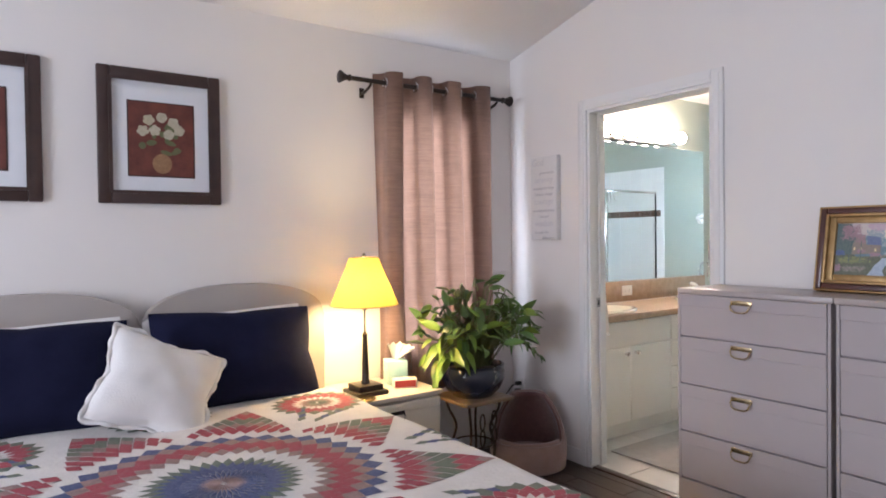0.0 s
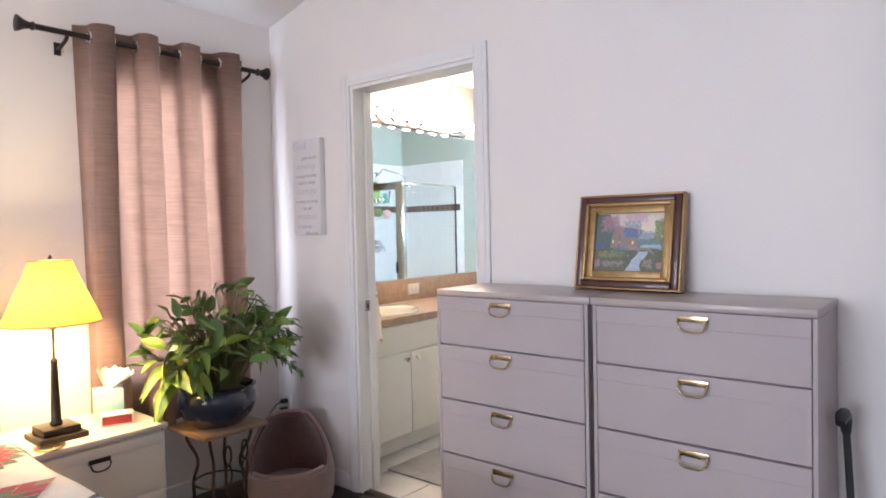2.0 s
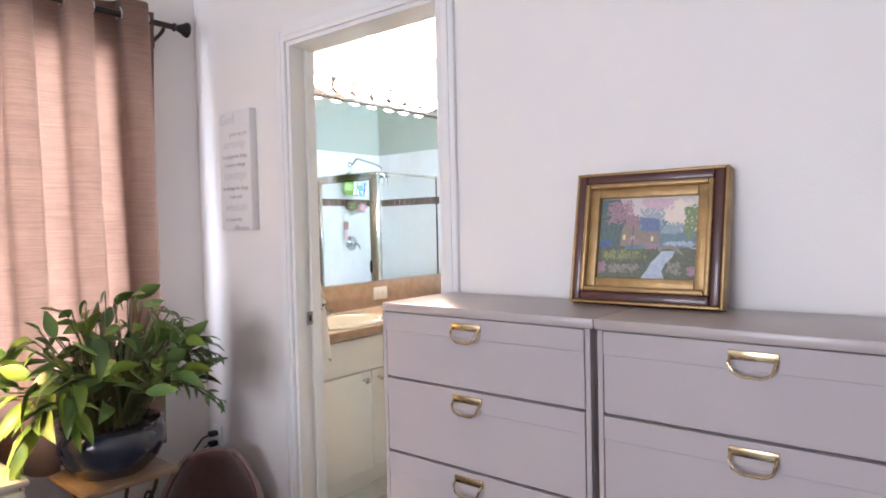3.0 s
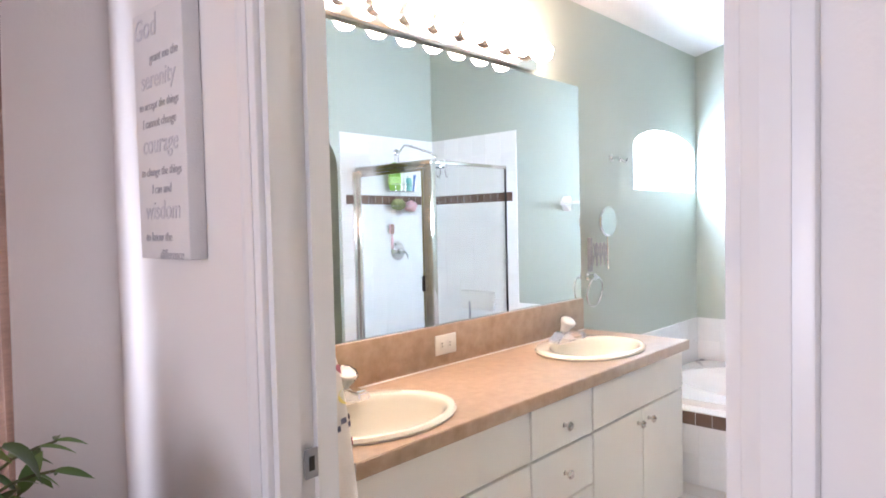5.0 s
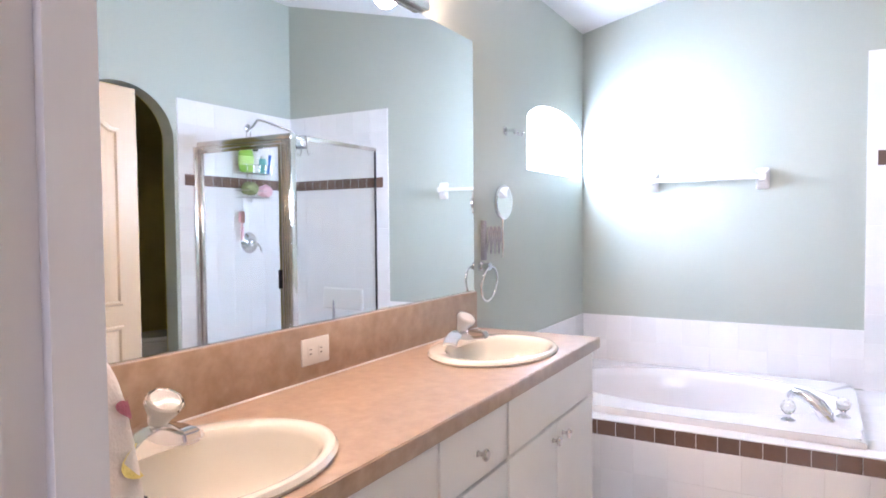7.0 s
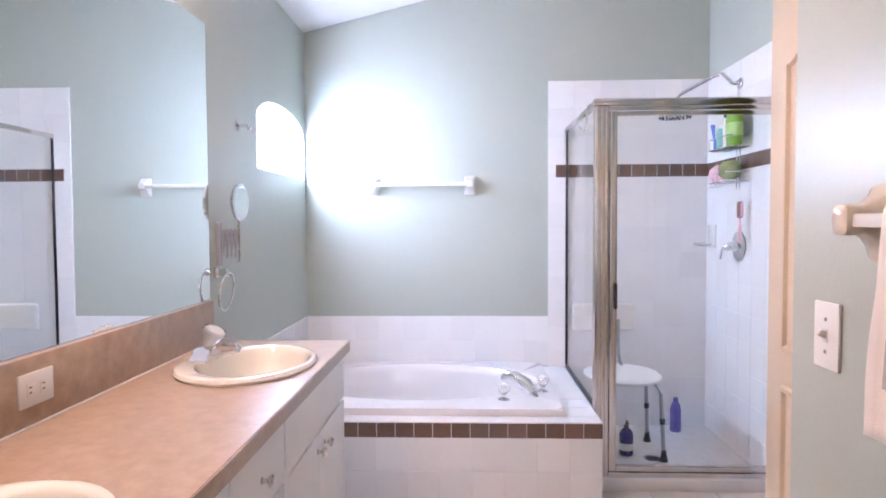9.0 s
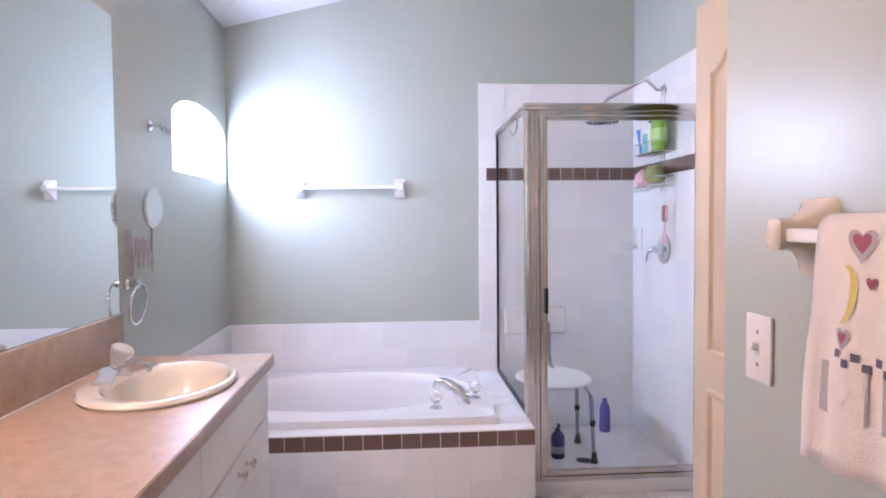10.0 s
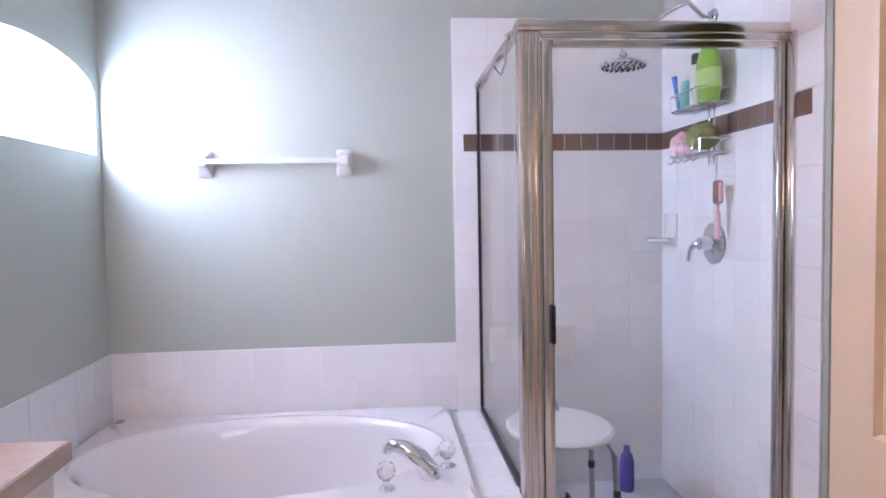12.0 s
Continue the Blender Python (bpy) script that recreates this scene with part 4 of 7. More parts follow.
LEAVES = [leaf_mesh("leaf", 0.125, 0.068, 0.25, LEAF), leaf_mesh("leaf", 0.14, 0.074, 0.5, LEAF), leaf_mesh("leaf", 0.10, 0.062, 0.1, LEAF), leaf_mesh("leaf", 0.12, 0.064, -0.2, LEAF), leaf_mesh("leaf", 0.11, 0.06, 0.3, LEAFY)]
LEAFYS = [leaf_mesh("leaf", 0.17, 0.06, 0.6, LEAFY), leaf_mesh("leaf", 0.15, 0.06, 0.4, LEAFY)]
SMALL = leaf_mesh("small_leaf", 0.055, 0.018, 0.3, LEAF)
rnd = random.Random(11)
stems = bmesh.new()


def add_leaf(me, at, yaw, pitch, roll, size):
    ob = new("leaf", me)
    ob.parent = plant
    ob.matrix_parent_inverse = plant.matrix_basis.inverted()
    ob.matrix_basis = Matrix.LocRotScale(at, Euler((radians(roll), radians(-pitch), radians(yaw))), (size, size, size))


def crown_leaf(yaw, reach, rise, me, size, sag):
    a = radians(yaw)
    base = Vector((PX + 0.05 * math.cos(a) + rnd.uniform(-0.04, 0.04), PY + 0.05 * math.sin(a) + rnd.uniform(-0.04, 0.04), PZ + 0.17))
    tip = Vector((PX + reach * math.cos(a), min(PY + reach * math.sin(a), 2.70), PZ + 0.18 + rise))
    mid = (base + tip) / 2 + Vector((0, 0, 0.06 + 0.1 * reach))
    tube([base, base * 0.25 + mid * 0.5 + tip * 0.25 + Vector((0, 0, 0.02)), tip], 0.0028, 5, stems)
    add_leaf(me, tip, yaw + rnd.uniform(-75, 75), sag, rnd.uniform(-60, 60), size)


for k in range(215):
    yaw = rnd.uniform(0, 360)
    reach = 0.30 * math.sqrt(rnd.random()) + 0.02
    rise = 0.06 + 0.37 * (1 - (reach / 0.40) ** 2) * rnd.uniform(0.05, 1.0) + rnd.uniform(-0.02, 0.05)
    if math.sin(radians(yaw)) > 0.3:
        reach *= 0.55
    else:
        rise += 0.05
    crown_leaf(yaw, reach, rise, rnd.choice(LEAVES), rnd.uniform(0.55, 1.1), rnd.uniform(-70, 70))
for k in range(16):
    crown_leaf(rnd.uniform(186, 226), rnd.uniform(0.22, 0.36), rnd.uniform(0.04, 0.22), rnd.choice(LEAFYS), rnd.uniform(0.8, 1.15), rnd.uniform(-45, 5))
for b in range(11):
    yaw = rnd.uniform(-55, 25)
    a = radians(yaw)
    end = Vector((PX + rnd.uniform(0.30, 0.42) * math.cos(a), min(2.74, PY + 0.36 * math.sin(a)), PZ + rnd.uniform(0.17, 0.53)))
    start = Vector((PX + 0.05 * math.cos(a), PY + 0.05 * math.sin(a), PZ + 0.2))
    line = [start.lerp(end, t / 8) + Vector((0, 0, 0.10 * math.sin(math.pi * t / 8))) for t in range(9)]
    tube(line, 0.003, 5, stems)
    for t in range(3, 9):
        for s in (-1, 1):
            add_leaf(SMALL, line[t], yaw + s * rnd.uniform(35, 70), rnd.uniform(-40, 20), rnd.uniform(-40, 40), rnd.uniform(0.8, 1.3))
part("stem", stems, STEM, plant, "thin green stems")

pet = thing("pet_bed", (2.80, 2.47, 0), "mauve plush cave-shaped pet bed with dark lining on the floor", "pet bed")
PC = (2.79, 2.475)


def pet_shell(r, h_back, h_front, wall_in):
    """An egg-shaped hood, open towards the room."""
    bm = bmesh.new()
    n, rows = 40, 12
    face = radians(231)
    rings = []
    for j in range(rows + 1):
        t = j / rows
        row = []
        for i in range(n):
            a = 2 * math.pi * i / n
            back = 0.5 - 0.5 * math.cos(a - face)
            k = max(0.0, min(1.0, (back - 0.22) / 0.5))
            k = k * k * (3 - 2 * k)
            top = h_front + (h_back - h_front) * k
            z = top * t
            belly = r * (1 + 0.10 * math.sin(math.pi * min(1, z / 0.2)) * 0.5) * (1 - 0.60 * max(0, (z - 0.12) / 0.30) ** 2.0) - wall_in
            row.append(bm.verts.new((PC[0] + belly * math.cos(a), PC[1] + belly * math.sin(a) * 0.95, z + 0.004)))
        rings.append(row)
    for A, B in zip(rings, rings[1:]):
        for i in range(n):
            bm.faces.new((A[i], A[(i + 1) % n], B[(i + 1) % n], B[i]))
    return bm


o = part("hood", pet_shell(0.205, 0.40, 0.155, 0.0), PETO, pet)
o.modifiers.new("thick", "SOLIDIFY").thickness = -0.012
o = part("lining", pet_shell(0.205, 0.39, 0.145, 0.016), PETI, pet, "dark reddish plush lining")
o.modifiers.new("thick", "SOLIDIFY").thickness = -0.012
part("cushion", lathe([(0.02, 0.01), (0.17, 0.012), (0.185, 0.05), (0.15, 0.085), (0.01, 0.075)], (*PC, 0), 30), PETI, pet)
part("rim", tube([Vector((PC[0] + 0.187 * math.cos(radians(231 + d)), PC[1] + 0.178 * math.sin(radians(231 + d)), 0.158)) for d in range(-62, 63, 4)], 0.015, 8), PETO, pet)

part("embroidery", tube([Vector((PC[0] + 0.214 * math.cos(radians(238 + d)), PC[1] + 0.203 * math.sin(radians(238 + d)), 0.085)) for d in range(-16, 17, 4)], 0.0035, 6), WHITEC, pet, "pale stitched lettering")

outl = thing("wall_outlet", (XB, 2.80, 0.36), "white wall outlet with two black plugs", "outlet")
part("plate", box((XB - 0.007, 2.765, 0.30), (XB, 2.835, 0.415), 0.003), PLASW, outl)
for z, dy in ((0.382, 0.0), (0.335, 0.005)):
    part("plug", box((XB - 0.045, 2.785 + dy, z - 0.012), (XB - 0.007, 2.815 + dy, z + 0.012), 0.005), BLACKP, outl)
    part("cord", tube([(XB - 0.043, 2.80 + dy, z), (XB - 0.08, 2.80 + dy, z - 0.01), (XB - 0.13, 2.81, z - 0.07), (XB - 0.15, 2.83, 0.15), (XB - 0.15, 2.845, 0.015)], 0.004, 7), BLACKP, outl)

# ---- chests of drawers ----
def chest(y0, y1, label):
    x0, z1 = 2.70, 1.09
    c = thing("chest_of_drawers", (2.86, (y0 + y1) / 2, 0), label, "chest of drawers", "matching chests")
    part("body", box((x0 + 0.02, y0 + 0.001, 0.05), (XB - 0.02, y1 - 0.001, z1 - 0.024), 0.003), CHEST, c)
    part("plinth", box((x0 + 0.05, y0 + 0.02, 0), (XB - 0.03, y1 - 0.02, 0.05)), DARKGAP, c)
    part("top", box((x0 - 0.0015, y0 - (0.0078 if y0 > 0.5 else 0), z1 - 0.024), (XB - 0.0205, y1 + (0.0078 if y0 < 0.5 else 0), z1), 0.004), CHESTTOP, c)
    for q in (y0 + 0.0, y1 - 0.012):
        part("stile", box((x0 + 0.0005, q, 0.05), (x0 + 0.0215, q + 0.012, z1 - 0.0245), 0.0015), CHEST, c, smooth=False)
    tops = (1.0645, 0.882, 0.676, 0.470, 0.264, 0.058)
    for k in range(5):
        zt, zb = tops[k], tops[k + 1] + 0.007
        d = part("drawer", box((x0, y0 + 0.0145, zb), (x0 + 0.021, y1 - 0.0145, zt - 0.020), 0.0012), CHEST, c, smooth=False)
        part("drawer_lip", box((x0 - 0.0022, y0 + 0.014, zt - 0.0505), (x0 + 0.0215, y1 - 0.014, zt), 0.0018), CHEST, d, smooth=False)
        cup_pull(d, x0 - 0.0022, (y0 + y1) / 2 + (0.02 if y0 > 0.5 else 0.0), zt - 0.028, "x")
    return c


chest(0.792, 1.416, "mauve-grey five-drawer chest with brass pulls beside the doorway")
chest(0.152, 0.775, "mauve-grey five-drawer chest with brass pulls and picture on top")

# ---- framed landscape on the chests ----
pic = thing("framed_painting", (2.93, 0.765, 1.09), "gilt and mahogany framed cottage painting leaning on the wall", "picture")
PM = pose(2.935, 0.765, 1.092, 0, 11, 0) @ pose(0, 0, 0, 0, 0, -90)     # x along the wall, z up, y into the wall
PW, PH = 0.378, 0.334


def pic_part(name, lo, hi, material, r=0.0, parent=None, label=""):
    return part(name, rotate(box(lo, hi, r), PM), material, parent or pic, label)


def rails(name, w0, h0, fw, y0, y1, material, r, zoff):
    for lo, hi in (((-w0 / 2, 0), (-w0 / 2 + fw, h0)), ((w0 / 2 - fw, 0), (w0 / 2, h0)), ((-w0 / 2 + fw, 0), (w0 / 2 - fw, fw)), ((-w0 / 2 + fw, h0 - fw), (w0 / 2 - fw, h0))):
        pic_part(name, (lo[0], y0, lo[1] + zoff), (hi[0], y1, hi[1] + zoff), material, r)


rails("outer_rail", PW, PH, 0.007, -0.020, 0.02, GOLD, 0.002, 0)
rails("dark_rail", PW - 0.014, PH - 0.014, 0.023, -0.026, 0.018, MAHOG, 0.006, 0.007)
rails("gilt_rail", PW - 0.06, PH - 0.06, 0.012, -0.03, 0.016, GOLD, 0.004, 0.030)
rails("liner", PW - 0.084, PH - 0.084, 0.024, -0.018, 0.014, GOLD, 0.003, 0.042)
IW, IH, IZ = PW - 0.132, PH - 0.132, 0.066
def oil(name, c1, c2):
    return mat(name, tuple(0.95 * c for c in c1), tuple(0.95 * c for c in c2), 0.45, 130, bump=0.5, bump_scale=300)


P_SKY = mat("painted_sky", (0.58, 0.50, 0.53), (0.70, 0.66, 0.58), 0.45, 9, bump=0.4, bump_scale=300)
pic_part("canvas", (-IW / 2, -0.004, IZ), (IW / 2, 0.010, IZ + IH), P_SKY, 0, None, "painted evening landscape")
P_GLOW = oil("painted_evening_glow", (0.82, 0.74, 0.60), (0.76, 0.66, 0.60))
P_ROSE = oil("painted_rose_cloud", (0.66, 0.46, 0.52), (0.60, 0.48, 0.56))
P_HILL = oil("painted_wood", (0.15, 0.24, 0.28), (0.23, 0.32, 0.36))
P_MIST = oil("painted_mist", (0.30, 0.38, 0.44), (0.40, 0.46, 0.50))
P_TREE = oil("painted_tree", (0.10, 0.15, 0.15), (0.17, 0.22, 0.21))
P_GOLDT = oil("painted_golden_tree", (0.34, 0.36, 0.15), (0.18, 0.28, 0.16))
P_BLUE = oil("painted_blue_bush", (0.09, 0.13, 0.30), (0.16, 0.21, 0.38))
P_PINK = oil("painted_blossom", (0.46, 0.30, 0.33), (0.36, 0.23, 0.27))
P_GRASS = oil("painted_grass", (0.36, 0.38, 0.18), (0.22, 0.26, 0.11))
P_DARK = oil("painted_bank", (0.12, 0.14, 0.10), (0.20, 0.21, 0.15))
P_WATER = oil("painted_water", (0.36, 0.45, 0.57), (0.58, 0.64, 0.70))
P_ROCK = oil("painted_rock", (0.40, 0.37, 0.31), (0.22, 0.20, 0.18))
P_HOUSE = oil("painted_cottage", (0.36, 0.30, 0.25), (0.28, 0.23, 0.20))
P_ROOF = oil("painted_roof", (0.16, 0.20, 0.36), (0.21, 0.25, 0.40))
P_LIGHT = oil("painted_light", (0.95, 0.80, 0.46), (0.85, 0.68, 0.36))


def dabs(name, material, layer, u0, u1, v0, v1, count, size, flat=0.7):
    """Brush dabs scattered over a patch of the canvas, thinner towards its edges."""
    bm = bmesh.new()
    for k in range(count * 2):
        u = (u0 + u1) / 2 + (u1 - u0) / 2 * rnd.uniform(-1, 1) * rnd.uniform(0.5, 1)
        v = (v0 + v1) / 2 + (v1 - v0) / 2 * rnd.uniform(-1, 1) * rnd.uniform(0.5, 1)
        r = size * rnd.uniform(0.35, 0.9)
        lim = r * 1.02
        x = max(-IW / 2 + lim, min(IW / 2 - lim, u * IW))
        z = max(lim, min(IH - lim, v * IH))
        disc(bm, x, -0.0044 - 0.00016 * layer - 0.0000006 * k, IZ + z, r, r * flat, 7, rnd.uniform(0, 3))
    part(name, rotate(bm, PM), material, pic)


def stroke(name, material, layer, pts):
    bm = bmesh.new()
    bm.faces.new([bm.verts.new((u * IW, -0.0044 - 0.00016 * layer, IZ + v * IH)) for u, v in pts])
    part(name, rotate(bm, PM), material, pic)


stroke("painted_shade", P_DARK, 0.5, [(-0.498, 0.005), (0.498, 0.005), (0.498, 0.36), (0.30, 0.40), (0.05, 0.38), (-0.25, 0.40), (-0.498, 0.42)])
stroke("painted_shade", P_TREE, 0.6, [(-0.498, 0.40), (-0.20, 0.40), (-0.16, 0.62), (-0.22, 0.80), (-0.30, 0.995), (-0.498, 0.995)])
stroke("painted_shade", P_HILL, 0.7, [(-0.22, 0.36), (0.498, 0.38), (0.498, 0.58), (0.38, 0.56), (0.28, 0.56), (0.18, 0.60), (0.10, 0.70), (-0.04, 0.74), (-0.20, 0.80)])
dabs("painted_evening_glow", P_GLOW, 1, 0.10, 0.46, 0.62, 0.98, 150, 0.009)
dabs("painted_rose_cloud", P_ROSE, 2, -0.10, 0.30, 0.84, 1.0, 60, 0.008, 0.5)
dabs("painted_wood", P_HILL, 3, -0.12, 0.50, 0.42, 0.60, 190, 0.0065)
dabs("painted_mist", P_MIST, 3, -0.10, 0.18, 0.56, 0.88, 130, 0.0050)
dabs("painted_wood", P_HILL, 3.5, 0.08, 0.22, 0.46, 0.74, 70, 0.0050)
dabs("painted_mist", P_MIST, 4, 0.12, 0.40, 0.54, 0.68, 70, 0.0055)
dabs("painted_golden_tree", P_GOLDT, 5, 0.36, 0.50, 0.48, 0.90, 110, 0.0050)
dabs("painted_tree", P_TREE, 5, -0.50, -0.34, 0.36, 1.0, 170, 0.0060)
dabs("painted_tree", P_TREE, 5, -0.36, -0.10, 0.40, 0.60, 70, 0.0050)
dabs("painted_bank", P_DARK, 5, -0.50, 0.50, 0.04, 0.34, 260, 0.0065, 0.5)
dabs("painted_lawn", P_GRASS, 6, -0.48, 0.02, 0.22, 0.36, 140, 0.0050, 0.4)
stroke("painted_gable", P_HOUSE, 7, [(-0.27, 0.40), (-0.09, 0.41), (-0.07, 0.60), (-0.10, 0.76), (-0.19, 0.76), (-0.26, 0.60)])
stroke("painted_cottage", P_HOUSE, 8, [(-0.09, 0.41), (0.13, 0.44), (0.13, 0.58), (-0.09, 0.59)])
stroke("painted_roof", P_ROOF, 9, [(-0.05, 0.595), (0.14, 0.575), (0.115, 0.73), (-0.07, 0.76)])
for u, v in ((-0.23, 0.51), (-0.14, 0.50), (0.06, 0.49)):
    stroke("painted_window", P_LIGHT, 10, [(u - 0.013, v - 0.030), (u + 0.013, v - 0.030), (u + 0.013, v + 0.022), (u, v + 0.035), (u - 0.013, v + 0.022)])
dabs("painted_pond", P_WATER, 8, 0.16, 0.50, 0.39, 0.46, 60, 0.0050, 0.4)
stroke("painted_stream", P_WATER, 8, [(-0.04, 0.005), (0.20, 0.005), (0.17, 0.10), (0.20, 0.18), (0.27, 0.27), (0.29, 0.34), (0.16, 0.34), (0.12, 0.27), (0.06, 0.20), (0.02, 0.10)])
stroke("painted_bridge", P_ROCK, 11, [(0.12, 0.36), (0.17, 0.40), (0.24, 0.41), (0.31, 0.38), (0.38, 0.30), (0.36, 0.29), (0.30, 0.34), (0.24, 0.37), (0.18, 0.36), (0.14, 0.33)])
dabs("painted_rock", P_ROCK, 11, -0.40, -0.04, 0.06, 0.18, 34, 0.0065, 0.65)
dabs("painted_rock", P_ROCK, 11, 0.20, 0.36, 0.04, 0.22, 26, 0.0060, 0.65)
dabs("painted_blue_bush", P_BLUE, 11, -0.50, -0.36, 0.38, 0.48, 50, 0.0045)
dabs("painted_blossom", P_PINK, 12, -0.44, -0.14, 0.66, 0.98, 230, 0.0036)
dabs("painted_blossom", P_PINK, 12, -0.02, 0.14, 0.36, 0.44, 60, 0.0036)
dabs("painted_blossom", P_PINK, 12, -0.22, -0.06, 0.60, 0.82, 60, 0.0034)
dabs("painted_blossom", P_PINK, 12, -0.20, -0.08, 0.42, 0.50, 30, 0.0034)
dabs("painted_blossom", P_PINK, 12, -0.50, -0.40, 0.06, 0.22, 36, 0.0042)
dabs("painted_blossom", P_PINK, 12, 0.40, 0.50, 0.04, 0.16, 30, 0.0042)
for u in (-0.30, -0.14):
    stroke("painted_trunk", P_TREE, 13, [(u - 0.008, 0.25), (u + 0.008, 0.25), (u + 0.005, 0.66), (u - 0.005, 0.66)])

# ---- wall sign ----
sign = thing("wall_sign", (XB - 0.02, 2.56, 1.305), "narrow white canvas prayer sign with grey lettering", "sign")
part("canvas", box((XB - 0.037, 2.432, 1.302), (XB - 0.001, 2.652, 1.803), 0.003), CANVAS, sign)
zz = 1.748
for text, size, mtl, dz in (("God", 0.062, INK, 0.052), ("grant me the", 0.026, INKD, 0.050), ("serenity", 0.052, INK, 0.042), ("to accept the things", 0.024, INKD, 0.036), ("I cannot change", 0.026, INKD, 0.052), ("courage", 0.054, INK, 0.046), ("to change the things", 0.024, INKD, 0.036), ("I can and", 0.026, INKD, 0.052), ("wisdom", 0.054, INK, 0.044), ("to know the", 0.026, INKD, 0.036), ("difference", 0.028, INKD, 0)):
    dy = {"God": 0.05, "grant me the": -0.03, "to know the": 0.02, "difference": -0.035}.get(text, 0)
    m = Matrix(((0, 0, -1, XB - 0.0378), (-1, 0, 0, 2.542 + dy), (0, 1, 0, zz), (0, 0, 0, 1)))
    words("lettering", text, size, m, mtl, sign, 0.92, 0.15)
    zz -= dz

# ---- cane and entry door ----
cane = thing("walking_cane", (2.90, 0.10, 0), "black walking cane with curved grip leaning by the chest", "cane")
part("shaft", tube([(2.84, 0.07, 0.012), (2.90, 0.115, 0.70), (2.905, 0.118, 0.735)], 0.010, 10), BLACKP, cane)
part("grip", tube([(2.905, 0.118, 0.73), (2.903, 0.118, 0.765), (2.885, 0.12, 0.785), (2.85, 0.12, 0.788), (2.82, 0.12, 0.775)], [0.013, 0.016, 0.018, 0.017, 0.012], 10), BLACKP, cane)
part("rubber_foot", lathe([(0.016, 0), (0.017, 0.03), (0.012, 0.05)], (2.84, 0.07, 0), 14), BLACKP, cane)


def panel_leaf(x0, x1, z0, z1, t, panels, arch):
    """A moulded door leaf in the xz plane, y from 0 to t, with raised panels on both faces."""
    bm = bmesh.new()
    quad_box(bm, (x0, 0, z0), (x1, t, z1))
    for px0, px1, pz0, pz1, rise in panels:
        for y, s in ((0, -1), (t, 1)):
            def ring(inset, d):
                out = [(px0 + inset, pz0 + inset), (px1 - inset, pz0 + inset), (px1 - inset, pz1 - inset)]
                n = 14
                c, half = (px0 + px1) / 2, (px1 - px0) / 2 - inset
                for i in range(1, n):
                    k = 1 - 2 * i / n
                    out.append((c + half * k, pz1 - inset + rise * (0.5 + 0.5 * math.cos(math.pi * k)) ** 1.2))
                out.append((px0 + inset, pz1 - inset))
                return [bm.verts.new((u, y + s * d, w)) for u, w in out]
            rs = [ring(0, 0.0005), ring(0.007, 0.015), ring(0.020, 0.013), ring(0.028, 0.001), ring(0.042, 0.001), ring(0.070, 0.014)]
            for A, B in zip(rs, rs[1:]):
                for i in range(len(A)):
                    j = (i + 1) % len(A)
                    bm.faces.new((A[i], A[j], B[j], B[i]))
            bm.faces.new(rs[-1])
    return bm


entry = thing("entry_door", (2.955, -0.4, 0), "open white panelled bedroom door with chrome knob", "door")
M_ = pose(2.955, 0.018, 0, 0, 0, -90)
part("leaf", rotate(panel_leaf(0, 0.76, 0.012, 2.03, 0.035, [(0.11, 0.65, 0.25, 0.85, 0), (0.11, 0.65, 1.02, 1.82, 0.06)], True), M_), TRIM, entry)
part("knob", rotate(lathe([(0.028, 0), (0.026, 0.006), (0.010, 0.010), (0.010, 0.03), (0.026, 0.042), (0.028, 0.055), (0.018, 0.066), (0.004, 0.068)], n=24), pose(2.955, -0.045, 0.87, 0, -90, 0)), CHROME, entry)
part("latch", box((2.965, 0.017, 0.855), (2.981, 0.031, 0.885), 0.002), BLACKM, entry)

# ---- bathroom: vanity ----
CT, CF, CE = 0.815, 2.404, 5.283        # counter top, front edge, end
SINKS = (3.61, 4.84)
SY, SRX, SRY = 2.645, 0.243, 0.185
top = thing("countertop", (4.2, 2.67, CT - 0.040), "tan mottled laminate countertop with matching backsplash", "countertop")
bm = bmesh.new()
cuts = (XI + 0.002, 3.33, 3.89, 4.56, 5.12, CE)
for p, q in zip(cuts, cuts[1:]):
    s = next((s for s in SINKS if p < s < q), None)
    if s is None:
        quad_box(bm, (p, CF, CT - 0.040), (q, NI - 0.001, CT))
    else:
        holed_slab(bm, (p, q, CF, NI - 0.001), (s, SY, SRX, SRY), CT - 0.040, CT)
bmesh.ops.remove_doubles(bm, verts=bm.verts, dist=1e-5)
part("slab", bm, COUNTER, top, smooth=False)
part("backsplash", box((XI + 0.002, NI - 0.022, CT + 0.0005), (CE - 0.02, NI - 0.001, 0.973), 0.003), COUNTER, top)
part("caulk_bead", tube([(XI + 0.004, NI - 0.024, CT + 0.002), (CE - 0.022, NI - 0.024, CT + 0.002)], 0.0028, 8), GROUT, top, "pale bead of caulk")
part("front_edge", box((XI + 0.002, CF - 0.004, CT - 0.042), (CE + 0.003, CF, CT - 0.0015), 0.0015), COUNTER, top)

FY = 2.436      # cabinet face


def knob(parent, x, z):
    part("knob", rotate(lathe([(0.009, 0), (0.006, 0.004), (0.006, 0.014), (0.014, 0.019), (0.016, 0.025), (0.011, 0.030), (0.002, 0.031)], n=18), pose(x, FY - 0.018, z, 90, 0, 0)), STEELF, parent, "brushed metal knob")


